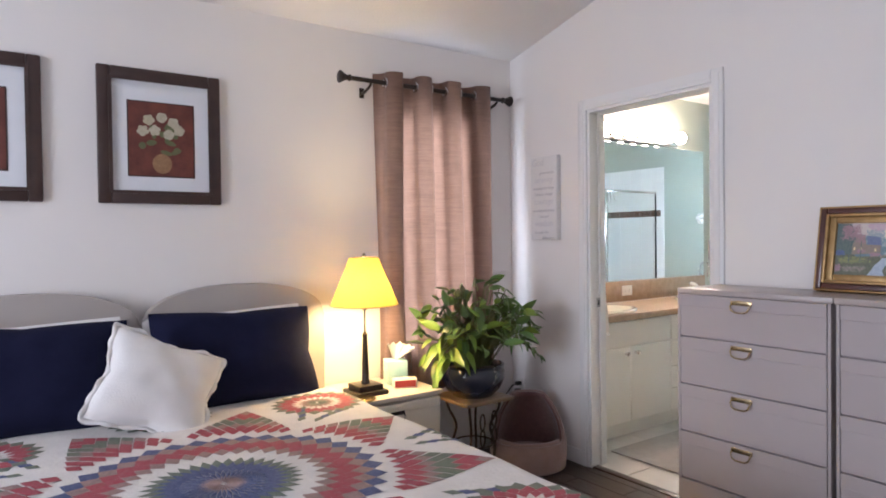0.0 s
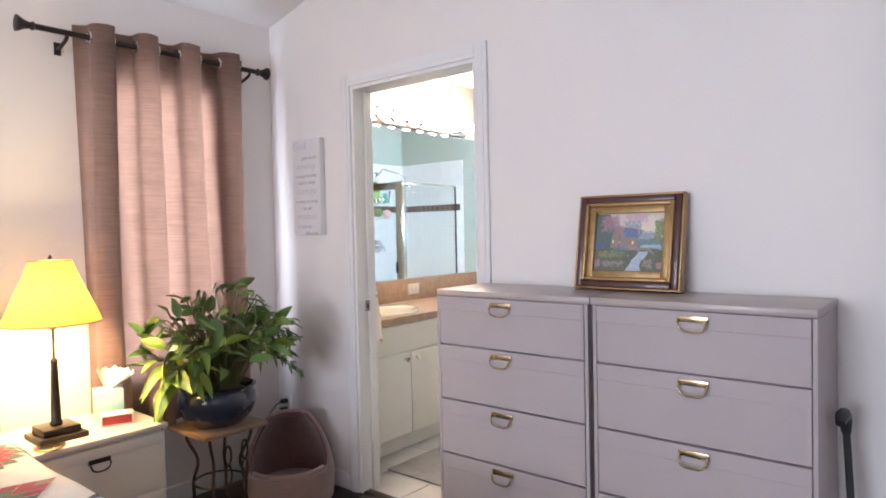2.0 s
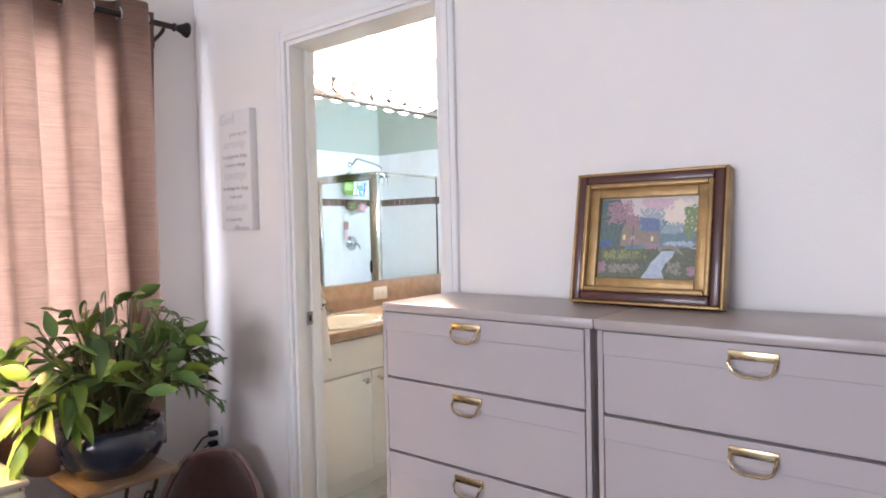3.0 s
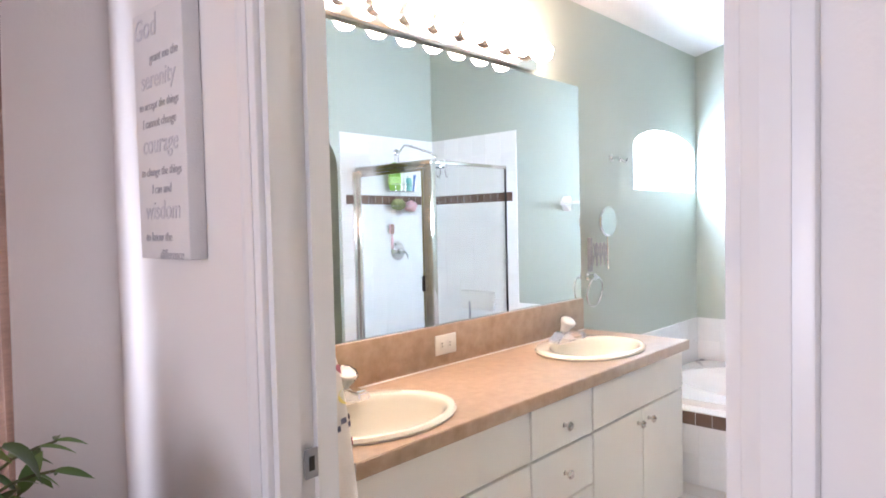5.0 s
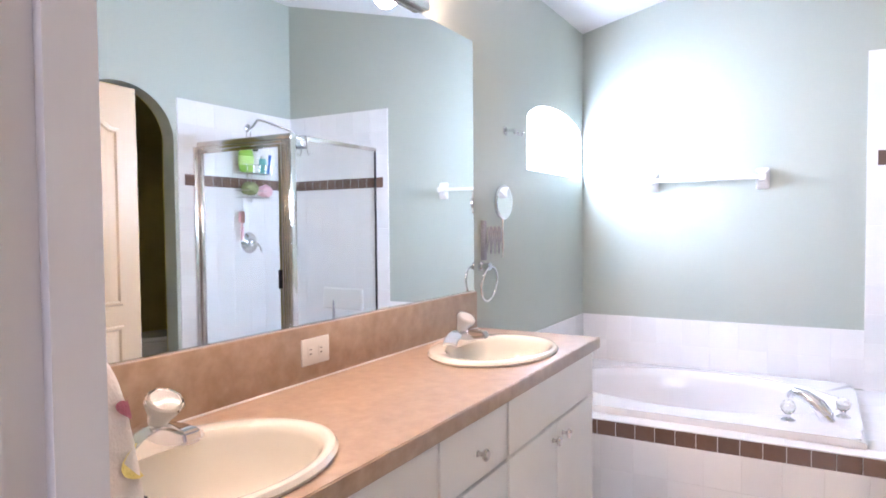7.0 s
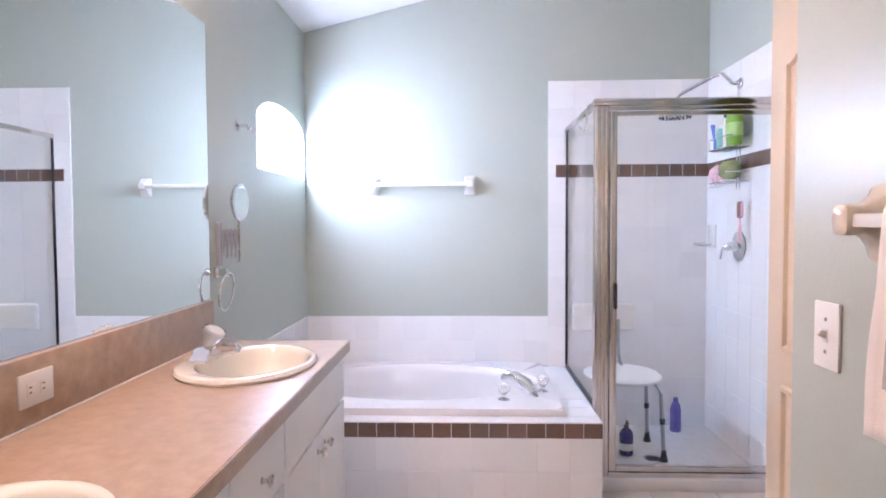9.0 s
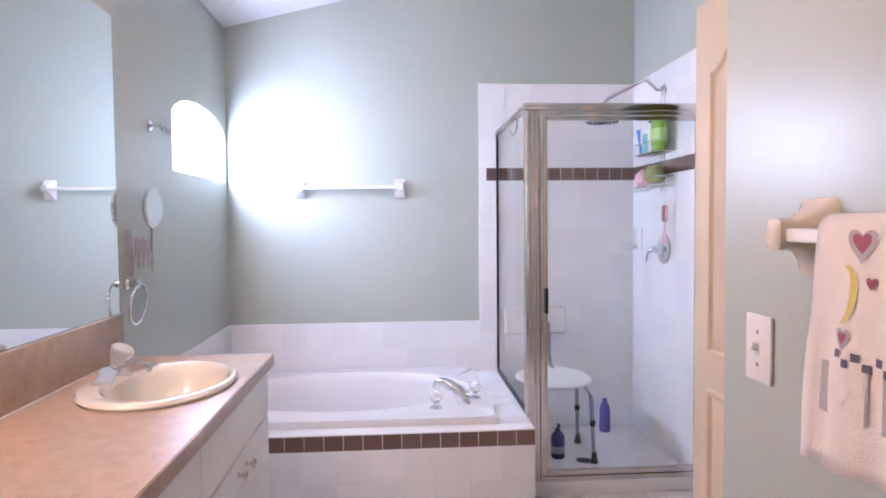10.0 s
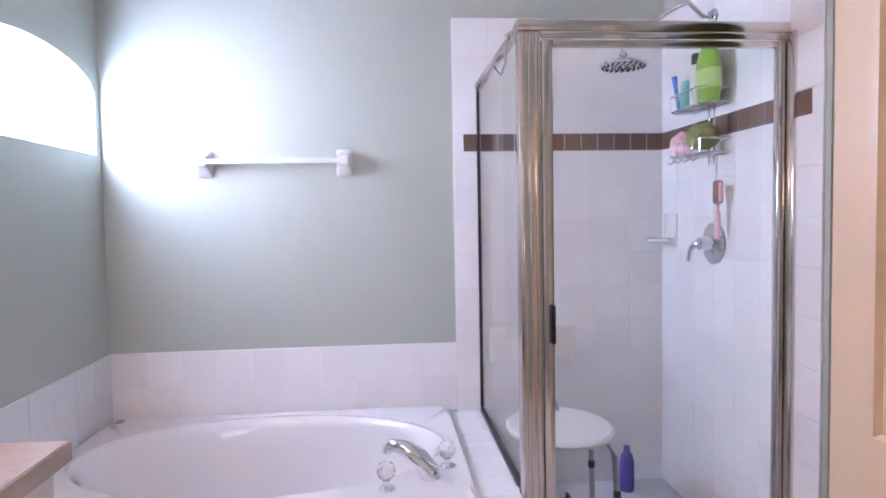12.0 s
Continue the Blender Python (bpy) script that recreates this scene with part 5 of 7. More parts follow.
def vanity_unit(x0, x1, fronts, label):
    v = thing("vanity_cabinet", ((x0 + x1) / 2, 2.7, 0), label, "cabinet", "vanity cabinets")
    bm = bmesh.new()
    for lo, hi in (((x0, FY, 0.10), (x0 + 0.016, NI - 0.003, CT - 0.042)), ((x1 - 0.016, FY, 0.10), (x1, NI - 0.003, CT - 0.042)), ((x0 + 0.016, FY, 0.10), (x1 - 0.016, NI - 0.003, 0.116)), ((x0 + 0.016, NI - 0.02, 0.116), (x1 - 0.016, NI - 0.003, CT - 0.042)), ((x0 + 0.016, FY + 0.001, 0.116), (x1 - 0.016, FY + 0.012, CT - 0.2)), ((x0 + 0.016, FY, CT - 0.2), (x1 - 0.016, FY + 0.016, CT - 0.042))):
        quad_box(bm, lo, hi)
    part("carcass", bm, CABW, v)
    part("toe_kick", box((x0, FY + 0.06, 0), (x1, FY + 0.075, 0.10)), CABW, v)
    for kind, p, q, a, b, kx, kz in fronts:
        d = part(kind, box((p + 0.003, FY - 0.018, a + 0.003), (q - 0.003, FY - 0.001, b - 0.003), 0.002), CABW, v)
        if kx:
            knob(d, kx, kz)
    return v


T0 = CT - 0.046
vanity_unit(XI + 0.004, 4.068, [("false_front", XI + 0.01, 4.066, 0.603, T0, 0, 0), ("door", XI + 0.01, 3.64, 0.115, 0.600, 3.59, 0.558), ("door", 3.64, 4.066, 0.115, 0.600, 3.69, 0.558)], "white laminate vanity cabinet with two doors under the sink")
vanity_unit(4.069, 4.452, [("drawer", 4.071, 4.450, 0.602, T0, 4.262, 0.676), ("drawer", 4.071, 4.450, 0.420, 0.599, 4.262, 0.512), ("drawer", 4.071, 4.450, 0.268, 0.417, 4.262, 0.345), ("drawer", 4.071, 4.450, 0.115, 0.265, 4.262, 0.192)], "white laminate vanity drawer stack with round metal knobs")
vanity_unit(4.453, 5.252, [("false_front", 4.455, 5.250, 0.603, T0, 0, 0), ("door", 4.455, 4.853, 0.115, 0.600, 4.805, 0.548), ("door", 4.853, 5.250, 0.115, 0.600, 4.90, 0.548)], "white laminate vanity cabinet beside the bathtub")

for s in SINKS:
    k = thing("sink", (s, SY, CT), "oval bone porcelain drop-in sink with raised rim", "sink", "vanity sinks")
    bm = bmesh.new()
    prof = [(1.0, -0.004, 0), (1.135, 0.001, 0), (1.15, 0.008, 0), (1.12, 0.0165, 0), (1.08, 0.019, 0), (0.93, 0.018, 1), (0.90, 0.013, 1), (0.87, 0.0, 1), (0.82, -0.03, 1), (0.72, -0.075, 1), (0.52, -0.115, 1), (0.25, -0.13, 1), (0.10, -0.134, 1)]
    rings = [[bm.verts.new((s + r * SRX * (1.05 if low else 1) * math.cos(2 * math.pi * i / 56), SY - (0.022 if low else 0) + r * SRY * math.sin(2 * math.pi * i / 56), CT + z)) for i in range(56)] for r, z, low in prof]
    for A, B in zip(rings, rings[1:]):
        for i in range(56):
            bm.faces.new((A[i], A[(i + 1) % 56], B[(i + 1) % 56], B[i]))
    part("bowl", bm, SINKM, k)
    part("drain", lathe([(0.004, -0.131), (0.020, -0.1315), (0.024, -0.129), (0.026, -0.1325), (0.02, -0.14)], (s, SY - 0.022, CT), 20), CHROME, k)
    f = thing("faucet", (s, 2.775, CT + 0.017), "chrome single-handle faucet with clear acrylic knob", "faucet", "vanity faucets")
    fy, fz = 2.775, CT + 0.017
    bm = bmesh.new()
    prism(bm, [(-0.086, 0), (0.086, 0), (0.089, 0.012), (0.080, 0.019), (0.046, 0.036), (0.030, 0.046), (-0.030, 0.046), (-0.046, 0.036), (-0.080, 0.019), (-0.089, 0.012)], "y", -0.029, 0.029)
    bmesh.ops.bevel(bm, geom=bm.edges[:], offset=0.004, segments=2, affect="EDGES")
    part("base", rotate(bm, pose(s, fy, fz)), CHROME, f)
    part("collar", lathe([(0.026, 0.030), (0.027, 0.040), (0.022, 0.047), (0.017, 0.049)], (s, fy, fz), 24), CHROME, f)
    bm = bmesh.new()
    prism(bm, [(0.0, 0.010), (0.0, 0.042), (-0.05, 0.054), (-0.100, 0.050), (-0.104, 0.028), (-0.092, 0.022), (-0.05, 0.018)], "x", -0.020, 0.020)
    bmesh.ops.bevel(bm, geom=bm.edges[:], offset=0.005, segments=2, affect="EDGES")
    part("spout", rotate(bm, pose(s, fy, fz)), CHROME, f)
    part("handle", rotate(lathe([(0.016, 0), (0.020, 0.010), (0.024, 0.026), (0.034, 0.044), (0.038, 0.054), (0.034, 0.064), (0.014, 0.069)], n=9), pose(s, fy + 0.002, fz + 0.043, 26, 0, 0)), ACRYLIC, f, "clear faceted acrylic knob").visible_shadow = False
    part("handle_core", rotate(lathe([(0.012, 0), (0.014, 0.020), (0.022, 0.044), (0.029, 0.052), (0.027, 0.058)], n=14), pose(s, fy + 0.002, fz + 0.043, 26, 0, 0)), PLASW, f)

mir = thing("vanity_mirror", (4.24, NI, 0.97), "large frameless wall mirror above the vanity", "mirror")
part("glass", box((3.215, NI - 0.008, 0.977), (5.262, NI - 0.002, 2.028)), MIRRORM, mir, smooth=False)
part("channel", box((3.215, NI - 0.012, 0.9732), (5.262, NI - 0.001, 0.9768)), STEELF, mir)

bar = thing("vanity_light_bar", (4.26, NI, 2.09), "chrome vanity light bar with eight lit globe bulbs", "light fixture")
part("back_plate", box((3.66, NI - 0.042, 2.036), (4.86, NI - 0.001, 2.150), 0.006), STEELF, bar)
for i in range(8):
    x = 3.735 + 0.15 * i
    cup = part("socket", rotate(lathe([(0.030, 0), (0.030, 0.012), (0.024, 0.030), (0.020, 0.032)], n=20), pose(x, NI - 0.042, 2.093, 90, 0, 0)), CHROME, bar)
    part("bulb", rotate(lathe([(0.016, 0.022), (0.022, 0.032), (0.038, 0.050), (0.046, 0.074), (0.040, 0.098), (0.024, 0.113), (0.003, 0.118)], n=20), pose(x, NI - 0.042, 2.093, 90, 0, 0)), BULB, cup, "lit frosted globe bulb")

plate = thing("wall_outlet", (4.228, NI - 0.022, 0.90), "white double outlet plate on the tan backsplash", "outlet")
part("plate", box((4.170, NI - 0.029, 0.862), (4.286, NI - 0.0222, 0.938), 0.003), PLASW, plate)
for x in (4.206, 4.250):
    face = part("socket_face", box((x - 0.014, NI - 0.0305, 0.885), (x + 0.014, NI - 0.0285, 0.915), 0.001), PLASW, plate)
    bm = bmesh.new()
    quad_box(bm, (x - 0.007, NI - 0.0312, 0.905), (x + 0.001, NI - 0.030, 0.9075))
    quad_box(bm, (x - 0.007, NI - 0.0312, 0.893), (x + 0.001, NI - 0.030, 0.8955))
    part("slots", bm, DARKGAP, face)

# ---- things on the window wall ----
hook = thing("robe_hook", (5.60, NI, 1.69), "chrome double robe hook on the sage wall", "hook")
part("rosette", rotate(lathe([(0.022, 0), (0.022, 0.006), (0.012, 0.012)], n=20), pose(5.60, NI - 0.001, 1.695, 90, 0, 0)), CHROME, hook)
part("arm", tube([(5.60, NI - 0.01, 1.695), (5.60, NI - 0.055, 1.695)], 0.008, 10), CHROME, hook)
for s in (-1, 1):
    part("prong", tube([(5.60, NI - 0.052, 1.695), (5.60 + s * 0.018, NI - 0.06, 1.680), (5.60 + s * 0.034, NI - 0.07, 1.672), (5.60 + s * 0.038, NI - 0.08, 1.690)], 0.006, 8), CHROME, hook)

ext = thing("extending_mirror", (5.28, NI, 1.11), "round magnifying mirror on chrome scissor arm", "mirror")
part("bracket", box((5.338, NI - 0.022, 1.100), (5.362, NI - 0.001, 1.275), 0.004), GREYCAP, ext)
for i in range(4):
    x0, x1 = 5.36 + 0.024 * i, 5.36 + 0.024 * (i + 1)
    y0, y1 = NI - 0.020 - 0.008 * i, NI - 0.028 - 0.008 * i
    part("scissor_bar", tube([(x0, y0, 1.135), (x1, y1, 1.245)], 0.0035, 6), GREYCAP, ext)
    part("scissor_bar", tube([(x0, y0 - 0.006, 1.245), (x1, y1 - 0.006, 1.135)], 0.0035, 6), GREYCAP, ext)
    part("scissor_pin", tube([(x1, y1 - 0.003, 1.125), (x1, y1 - 0.003, 1.25)], 0.003, 6), GREYCAP, ext)
part("post", tube([(5.452, NI - 0.055, 1.11), (5.452, NI - 0.055, 1.29)], 0.005, 8), CHROME, ext)
hm = pose(5.430, NI - 0.07, 1.355, 90, 0, -5)
head = part("mirror_rim", rotate(lathe([(0.070, -0.008), (0.076, -0.004), (0.076, 0.004), (0.070, 0.008)], n=40), hm), CHROME, ext)
part("mirror_face", rotate(lathe([(0.068, 0.0085), (0.067, 0.0095)], n=40), hm), MIRRORM, head)

ring = thing("towel_ring", (5.345, NI, 1.08), "empty chrome towel ring beside the mirror", "towel ring")
part("mount", rotate(lathe([(0.022, 0), (0.022, 0.008), (0.014, 0.016), (0.014, 0.04), (0.018, 0.048)], n=20), pose(5.335, NI - 0.001, 1.075, 90, 0, 0)), CHROME, ring)
part("ring", tube([(5.335 + 0.075 * math.sin(2 * math.pi * i / 36), NI - 0.045 - 0.01 * math.cos(2 * math.pi * i / 36), 1.0 + 0.075 * math.cos(2 * math.pi * i / 36)) for i in range(36)], 0.0048, 10, closed=True), CHROME, ring)

# ---- bathtub and deck ----
DX, DZ, DY0 = 5.655, 0.383, 1.345
deck = thing("tub_deck", (DX, 2.1, 0), "white tiled bathtub surround with a brown tile band", "tub surround")
bm = bmesh.new()
holed_slab(bm, (DX + 0.004, XE - 0.012, DY0 + 0.004, NI - 0.012), (6.30, 2.215, 0.44, 0.70), DZ - 0.05, DZ - 0.0047)
part("deck_core", bm, GROUT, deck, smooth=False)
part("front_core", box((DX + 0.004, DY0 + 0.004, 0), (DX + 0.06, NI - 0.003, DZ - 0.051)), GROUT, deck)
part("end_core", box((DX + 0.06, DY0 + 0.004, 0), (XE - 0.003, DY0 + 0.05, DZ - 0.051)), GROUT, deck)
tub = thing("bathtub", (6.3, 2.2, 0), "white acrylic oval soaking bathtub set into a tiled deck", "bathtub")
TX0, TX1, TY0, TY1 = 5.745, 6.755, 1.495, 2.925
bm = bmesh.new()
holed_slab(bm, (TX0, TX1, TY0, TY1), (6.30, 2.215, 0.405, 0.655), DZ - 0.004, DZ + 0.030, 72)
bmesh.ops.bevel(bm, geom=[e for e in bm.edges if e.calc_length() > 0 and all(abs(v.co.z - DZ - 0.030) < 1e-5 for v in e.verts) and len(e.link_faces) == 2 and any(abs(f.normal.z) < 0.5 for f in e.link_faces)], offset=0.012, segments=3, affect="EDGES")
part("rim", bm, TUBM, tub)
part("basin", lathe([(1.0, 0.020), (0.975, 0.010), (0.955, -0.02), (0.93, -0.09), (0.88, -0.22), (0.80, -0.305), (0.66, -0.335), (0.3, -0.345), (0.02, -0.346)], (6.30, 2.215, DZ), 72, 0.408, 0.658, cap=False), TUBM, tub)
part("overflow", rotate(lathe([(0.034, 0), (0.034, 0.004), (0.028, 0.008), (0.004, 0.009)], n=24), pose(6.30, 1.617, DZ - 0.10, -80, 0, 0)), CHROME, tub)

part("drain_cap", lathe([(0.022, 0), (0.022, 0.004), (0.014, 0.010), (0.003, 0.011)], (6.715, 2.885, DZ + 0.0295), 20, 1.0, 0.8), GREYCAP, tub, "small grey oval cap")

spout = thing("tub_faucet", (5.965, 1.64, DZ + 0.03), "curved chrome tub spout on the bathtub rim", "faucet")
fz = DZ + 0.028
part("spout", tube([(5.965, 1.625, fz), (5.966, 1.630, fz + 0.025), (5.975, 1.655, fz + 0.062), (6.0, 1.705, fz + 0.092), (6.02, 1.745, fz + 0.098), (6.03, 1.762, fz + 0.082), (6.031, 1.764, fz + 0.068)], [0.033, 0.034, 0.031, 0.026, 0.021, 0.017, 0.014], 18), CHROME, spout)
for x, y in ((5.905, 1.768), (6.06, 1.563)):
    t = thing("tub_valve", (x, y, fz), "clear acrylic tub handle on chrome flange", "faucet handle", "tub handles")
    part("flange", lathe([(0.030, 0), (0.030, 0.004), (0.018, 0.012), (0.012, 0.016), (0.012, 0.035)], (x, y, fz), 24), CHROME, t)
    part("handle", lathe([(0.014, 0.030), (0.024, 0.040), (0.030, 0.055), (0.030, 0.066), (0.022, 0.080), (0.008, 0.086)], (x, y, fz), 10), ACRYLIC, t).visible_shadow = False

tbar = thing("towel_bar", (XE, 2.22, 1.50), "white ceramic towel bar above the bathtub, empty", "towel bar", "ceramic towel bars")
for y in (1.925, 2.515):
    bm = bmesh.new()
    lo = [(XE - 0.001, y + sy * 0.036, 1.498 + sz * 0.060) for sy, sz in ((-1, -1), (1, -1), (1, 1), (-1, 1))]
    mid = [(XE - 0.012, y + sy * 0.033, 1.498 + sz * 0.055) for sy, sz in ((-1, -1), (1, -1), (1, 1), (-1, 1))]
    nose = [(XE - 0.050, y + sy * 0.022, 1.505 + sz * 0.022) for sy, sz in ((-1, -1), (1, -1), (1, 1), (-1, 1))]
    tip = [(XE - 0.074, y + sy * 0.020, 1.505 + sz * 0.020) for sy, sz in ((-1, -1), (1, -1), (1, 1), (-1, 1))]
    L = [[bm.verts.new(p) for p in r] for r in (lo, mid, nose, tip)]
    for A, B in zip(L, L[1:]):
        for i in range(4):
            bm.faces.new((A[i], A[(i + 1) % 4], B[(i + 1) % 4], B[i]))
    bm.faces.new(L[0]), bm.faces.new(L[-1])
    bmesh.ops.bevel(bm, geom=bm.edges[:], offset=0.005, segments=2, affect="EDGES")
    part("mount", bm, CERAM, tbar)
part("bar", box((XE - 0.070, 1.94, 1.494), (XE - 0.052, 2.50, 1.514), 0.002), PLASW, tbar)

# ---- shower ----
SX, SY0, SY1, SH = 5.88, YS + 0.008, 1.353, 1.808
enc = thing("shower_enclosure", (SX, 0.9, 0), "framed glass corner shower with polished metal posts", "shower")


def bar_part(name, lo, hi, r=0.004, label=""):
    return part(name, box(lo, hi, r), STEELF, enc, label)


bar_part("corner_post", (SX - 0.022, SY1 - 0.075, 0.055), (SX + 0.03, SY1 - 0.008, SH))
for k in range(3):
    bar_part("post_rib", (SX - 0.027, SY1 - 0.070 + 0.021 * k, 0.055), (SX - 0.021, SY1 - 0.058 + 0.021 * k, SH - 0.002), 0.002)
bar_part("wall_jamb", (SX - 0.060, SY0 - 0.006, 0.055), (SX + 0.022, SY0 + 0.012, SH))
bar_part("header", (SX - 0.026, SY0 - 0.004, SH), (SX + 0.032, SY1 - 0.004, SH + 0.034))
bar_part("header_lip", (SX - 0.030, SY0 + 0.002, SH - 0.022), (SX - 0.018, SY1 - 0.076, SH - 0.001), 0.003)
bar_part("side_header", (SX + 0.032, SY1 - 0.034, SH + 0.004), (XE - 0.012, SY1 - 0.006, SH + 0.03))
part("side_seal", box((XE - 0.019, SY1 - 0.027, DZ + 0.012), (XE - 0.010, SY1 - 0.013, SH + 0.003)), BLACKP, enc, "black rubber seal")
part("sill_seal", box((SX + 0.032, SY1 - 0.027, DZ - 0.004), (XE - 0.020, SY1 - 0.013, DZ + 0.011)), BLACKP, enc, "black rubber seal")
bar_part("door_sill", (SX - 0.024, SY0, 0.052), (SX + 0.03, SY1 - 0.076, 0.080))
g = part("side_pane", box((SX + 0.031, SY1 - 0.023, DZ + 0.006), (XE - 0.019, SY1 - 0.018, SH + 0.008)), PANE, enc, "clear glass side panel", smooth=False)
g.visible_shadow = False
dr = part("door", box((SX - 0.014, SY0 + 0.034, 0.085), (SX - 0.009, SY1 - 0.108, SH - 0.040)), PANE, enc, "clear glass shower door", smooth=False)
dr.visible_shadow = False
for lo, hi in (((SX - 0.024, SY0 + 0.014, 0.083), (SX + 0.002, SY0 + 0.038, SH - 0.024)), ((SX - 0.024, SY1 - 0.112, 0.083), (SX + 0.002, SY1 - 0.078, SH - 0.024)), ((SX - 0.024, SY0 + 0.038, SH - 0.045), (SX + 0.002, SY1 - 0.112, SH - 0.024)), ((SX - 0.024, SY0 + 0.038, 0.083), (SX + 0.002, SY1 - 0.112, 0.11))):
    part("door_rail", box(lo, hi, 0.004), STEELF, dr)
part("door_handle", box((SX - 0.040, SY1 - 0.112, 0.86), (SX - 0.024, SY1 - 0.098, 0.98), 0.004), BLACKM, dr)
pan = thing("shower_pan", (6.35, 0.9, 0), "white tiled shower floor with low curb", "shower floor")
PANM = mat("small_white_mosaic", (0.74, 0.73, 0.72), (0.70, 0.69, 0.68), 0.25, 10)
nt = PANM.node_tree
bk = nt.nodes.new("ShaderNodeTexBrick")
bk.offset = 0.0
for k, v in (("Scale", 1.0), ("Mortar Size", 0.003), ("Brick Width", 0.05), ("Row Height", 0.05), ("Color1", (0.76, 0.75, 0.74, 1)), ("Color2", (0.72, 0.71, 0.70, 1)), ("Mortar", (0.69, 0.68, 0.67, 1))):
    bk.inputs[k].default_value = v
tcn = nt.nodes.new("ShaderNodeTexCoord")
nt.links.new(tcn.outputs["Object"], bk.inputs["Vector"])
nt.links.new(bk.outputs["Color"], nt.nodes["Principled BSDF"].inputs["Base Color"])
part("floor", box((SX + 0.02, SY0 - 0.004, -0.005), (XE - 0.011, SY1 - 0.006, 0.016)), PANM, pan)
part("curb", box((SX - 0.045, SY0 - 0.006, -0.006), (SX + 0.045, SY1 - 0.004, 0.052), 0.006), TILEW, pan)
dn = part("drain", lathe([(0.02, 0.0165), (0.045, 0.018), (0.052, 0.0175), (0.055, 0.0165)], (6.21, 0.962, 0), 28), CHROME, pan)
part("grate", lathe([(0.004, 0.0185), (0.036, 0.0187), (0.038, 0.0182)], (6.21, 0.962, 0), 20), DARKGAP, dn)

val = thing("shower_valve", (6.29, YS, 1.13), "chrome round shower valve with lever handle", "faucet")
part("escutcheon", rotate(lathe([(0.082, 0), (0.080, 0.006), (0.050, 0.014), (0.034, 0.020)], n=36), pose(6.31, YS + 0.009, 1.135, -90, 0, 0)), CHROME, val)
part("hub", rotate(lathe([(0.030, 0.012), (0.026, 0.045), (0.024, 0.062), (0.014, 0.066)], n=24), pose(6.31, YS + 0.009, 1.135, -90, 0, 0)), CHROME, val)
part("lever", tube([(6.31, YS + 0.06, 1.135), (6.325, YS + 0.078, 1.132), (6.35, YS + 0.085, 1.11), (6.365, YS + 0.086, 1.065)], [0.014, 0.013, 0.010, 0.008], 12), CHROME, val)
hd = thing("rain_shower", (6.36, YS, 2.03), "chrome rain shower head on a long bent arm", "shower head")
part("flange", rotate(lathe([(0.030, 0), (0.028, 0.006), (0.014, 0.012)], n=24), pose(6.32, YS + 0.009, 2.0, -90, 0, 0)), CHROME, hd)
part("arm", tube([(6.32, YS + 0.01, 2.0), (6.32, YS + 0.05, 2.0), (6.335, YS + 0.10, 2.055), (6.36, YS + 0.13, 2.05), (6.50, YS + 0.26, 1.985), (6.53, YS + 0.285, 1.955), (6.53, YS + 0.285, 1.91)], 0.010, 12), CHROME, hd)
rose = part("rose", lathe([(0.014, 0.055), (0.022, 0.040), (0.075, 0.020), (0.098, 0.008), (0.100, 0.0), (0.090, -0.003)], (6.53, YS + 0.285, 1.86), 36), CHROME, hd)
bm = bmesh.new()
for r, n in ((0.02, 6), (0.045, 12), (0.07, 18), (0.085, 22)):
    for i in range(n):
        a = 2 * math.pi * i / n
        quad_box(bm, (6.53 + r * math.cos(a) - 0.003, YS + 0.285 + r * math.sin(a) - 0.003, 1.853), (6.53 + r * math.cos(a) + 0.003, YS + 0.285 + r * math.sin(a) + 0.003, 1.8575))
part("nozzles", bm, DARKGAP, rose)
dish = thing("soap_dish", (6.685, YS, 1.115), "white ceramic corner soap dish on the shower tile", "soap dish")
part("back", box((6.625, YS + 0.007, 1.115), (6.745, YS + 0.018, 1.25), 0.004), CERAM, dish)
part("tray", rotate(lathe([(0.03, 0), (0.055, 0.006), (0.060, 0.018), (0.050, 0.016), (0.03, 0.010)], n=24, sx=1.0, sy=0.85), pose(6.685, YS + 0.07, 1.125)), CERAM, dish)

# caddy and what it holds
cad = thing("shower_caddy", (6.36, YS, 1.46), "two-tier wire shower caddy hung on the shower arm", "shower caddy")
bm = bmesh.new()
for x in (6.30, 6.34):
    tube([(x, YS + 0.016, 1.44), (x, YS + 0.016, 1.99), (6.32, YS + 0.03, 2.018)], 0.003, 6, bm)
part("hanger", bm, CHROME, cad)
for z0, z1, n in ((1.655, 1.715, 9), (1.475, 1.525, 9)):
    bm = bmesh.new()
    x0, x1, y0, y1 = 6.18, 6.46, YS + 0.015, YS + 0.125
    for z in (z0, z1):
        tube([(x0, y0, z), (x0, y1 - 0.03, z), (x0 + 0.03, y1, z), (x1 - 0.03, y1, z), (x1, y1 - 0.03, z), (x1, y0, z)], 0.003, 6, bm, True)
    for i in range(n):
        x = x0 + 0.02 + (x1 - x0 - 0.04) * i / (n - 1)
        tube([(x, y0, z0), (x, y1, z0), (x, y1 + 0.001, z1)] if i % 2 == 0 else [(x, y0, z0), (x, y1, z0)], 0.0018, 5, bm)
    part("basket", bm, CHROME, cad)
bm = bmesh.new()
for i in range(4):
    x = 6.22 + 0.065 * i
    tube([(x, YS + 0.12, 1.475), (x, YS + 0.125, 1.455), (x + 0.012, YS + 0.135, 1.447), (x + 0.024, YS + 0.14, 1.457)], 0.0022, 6, bm)
part("hooks", bm, CHROME, cad)


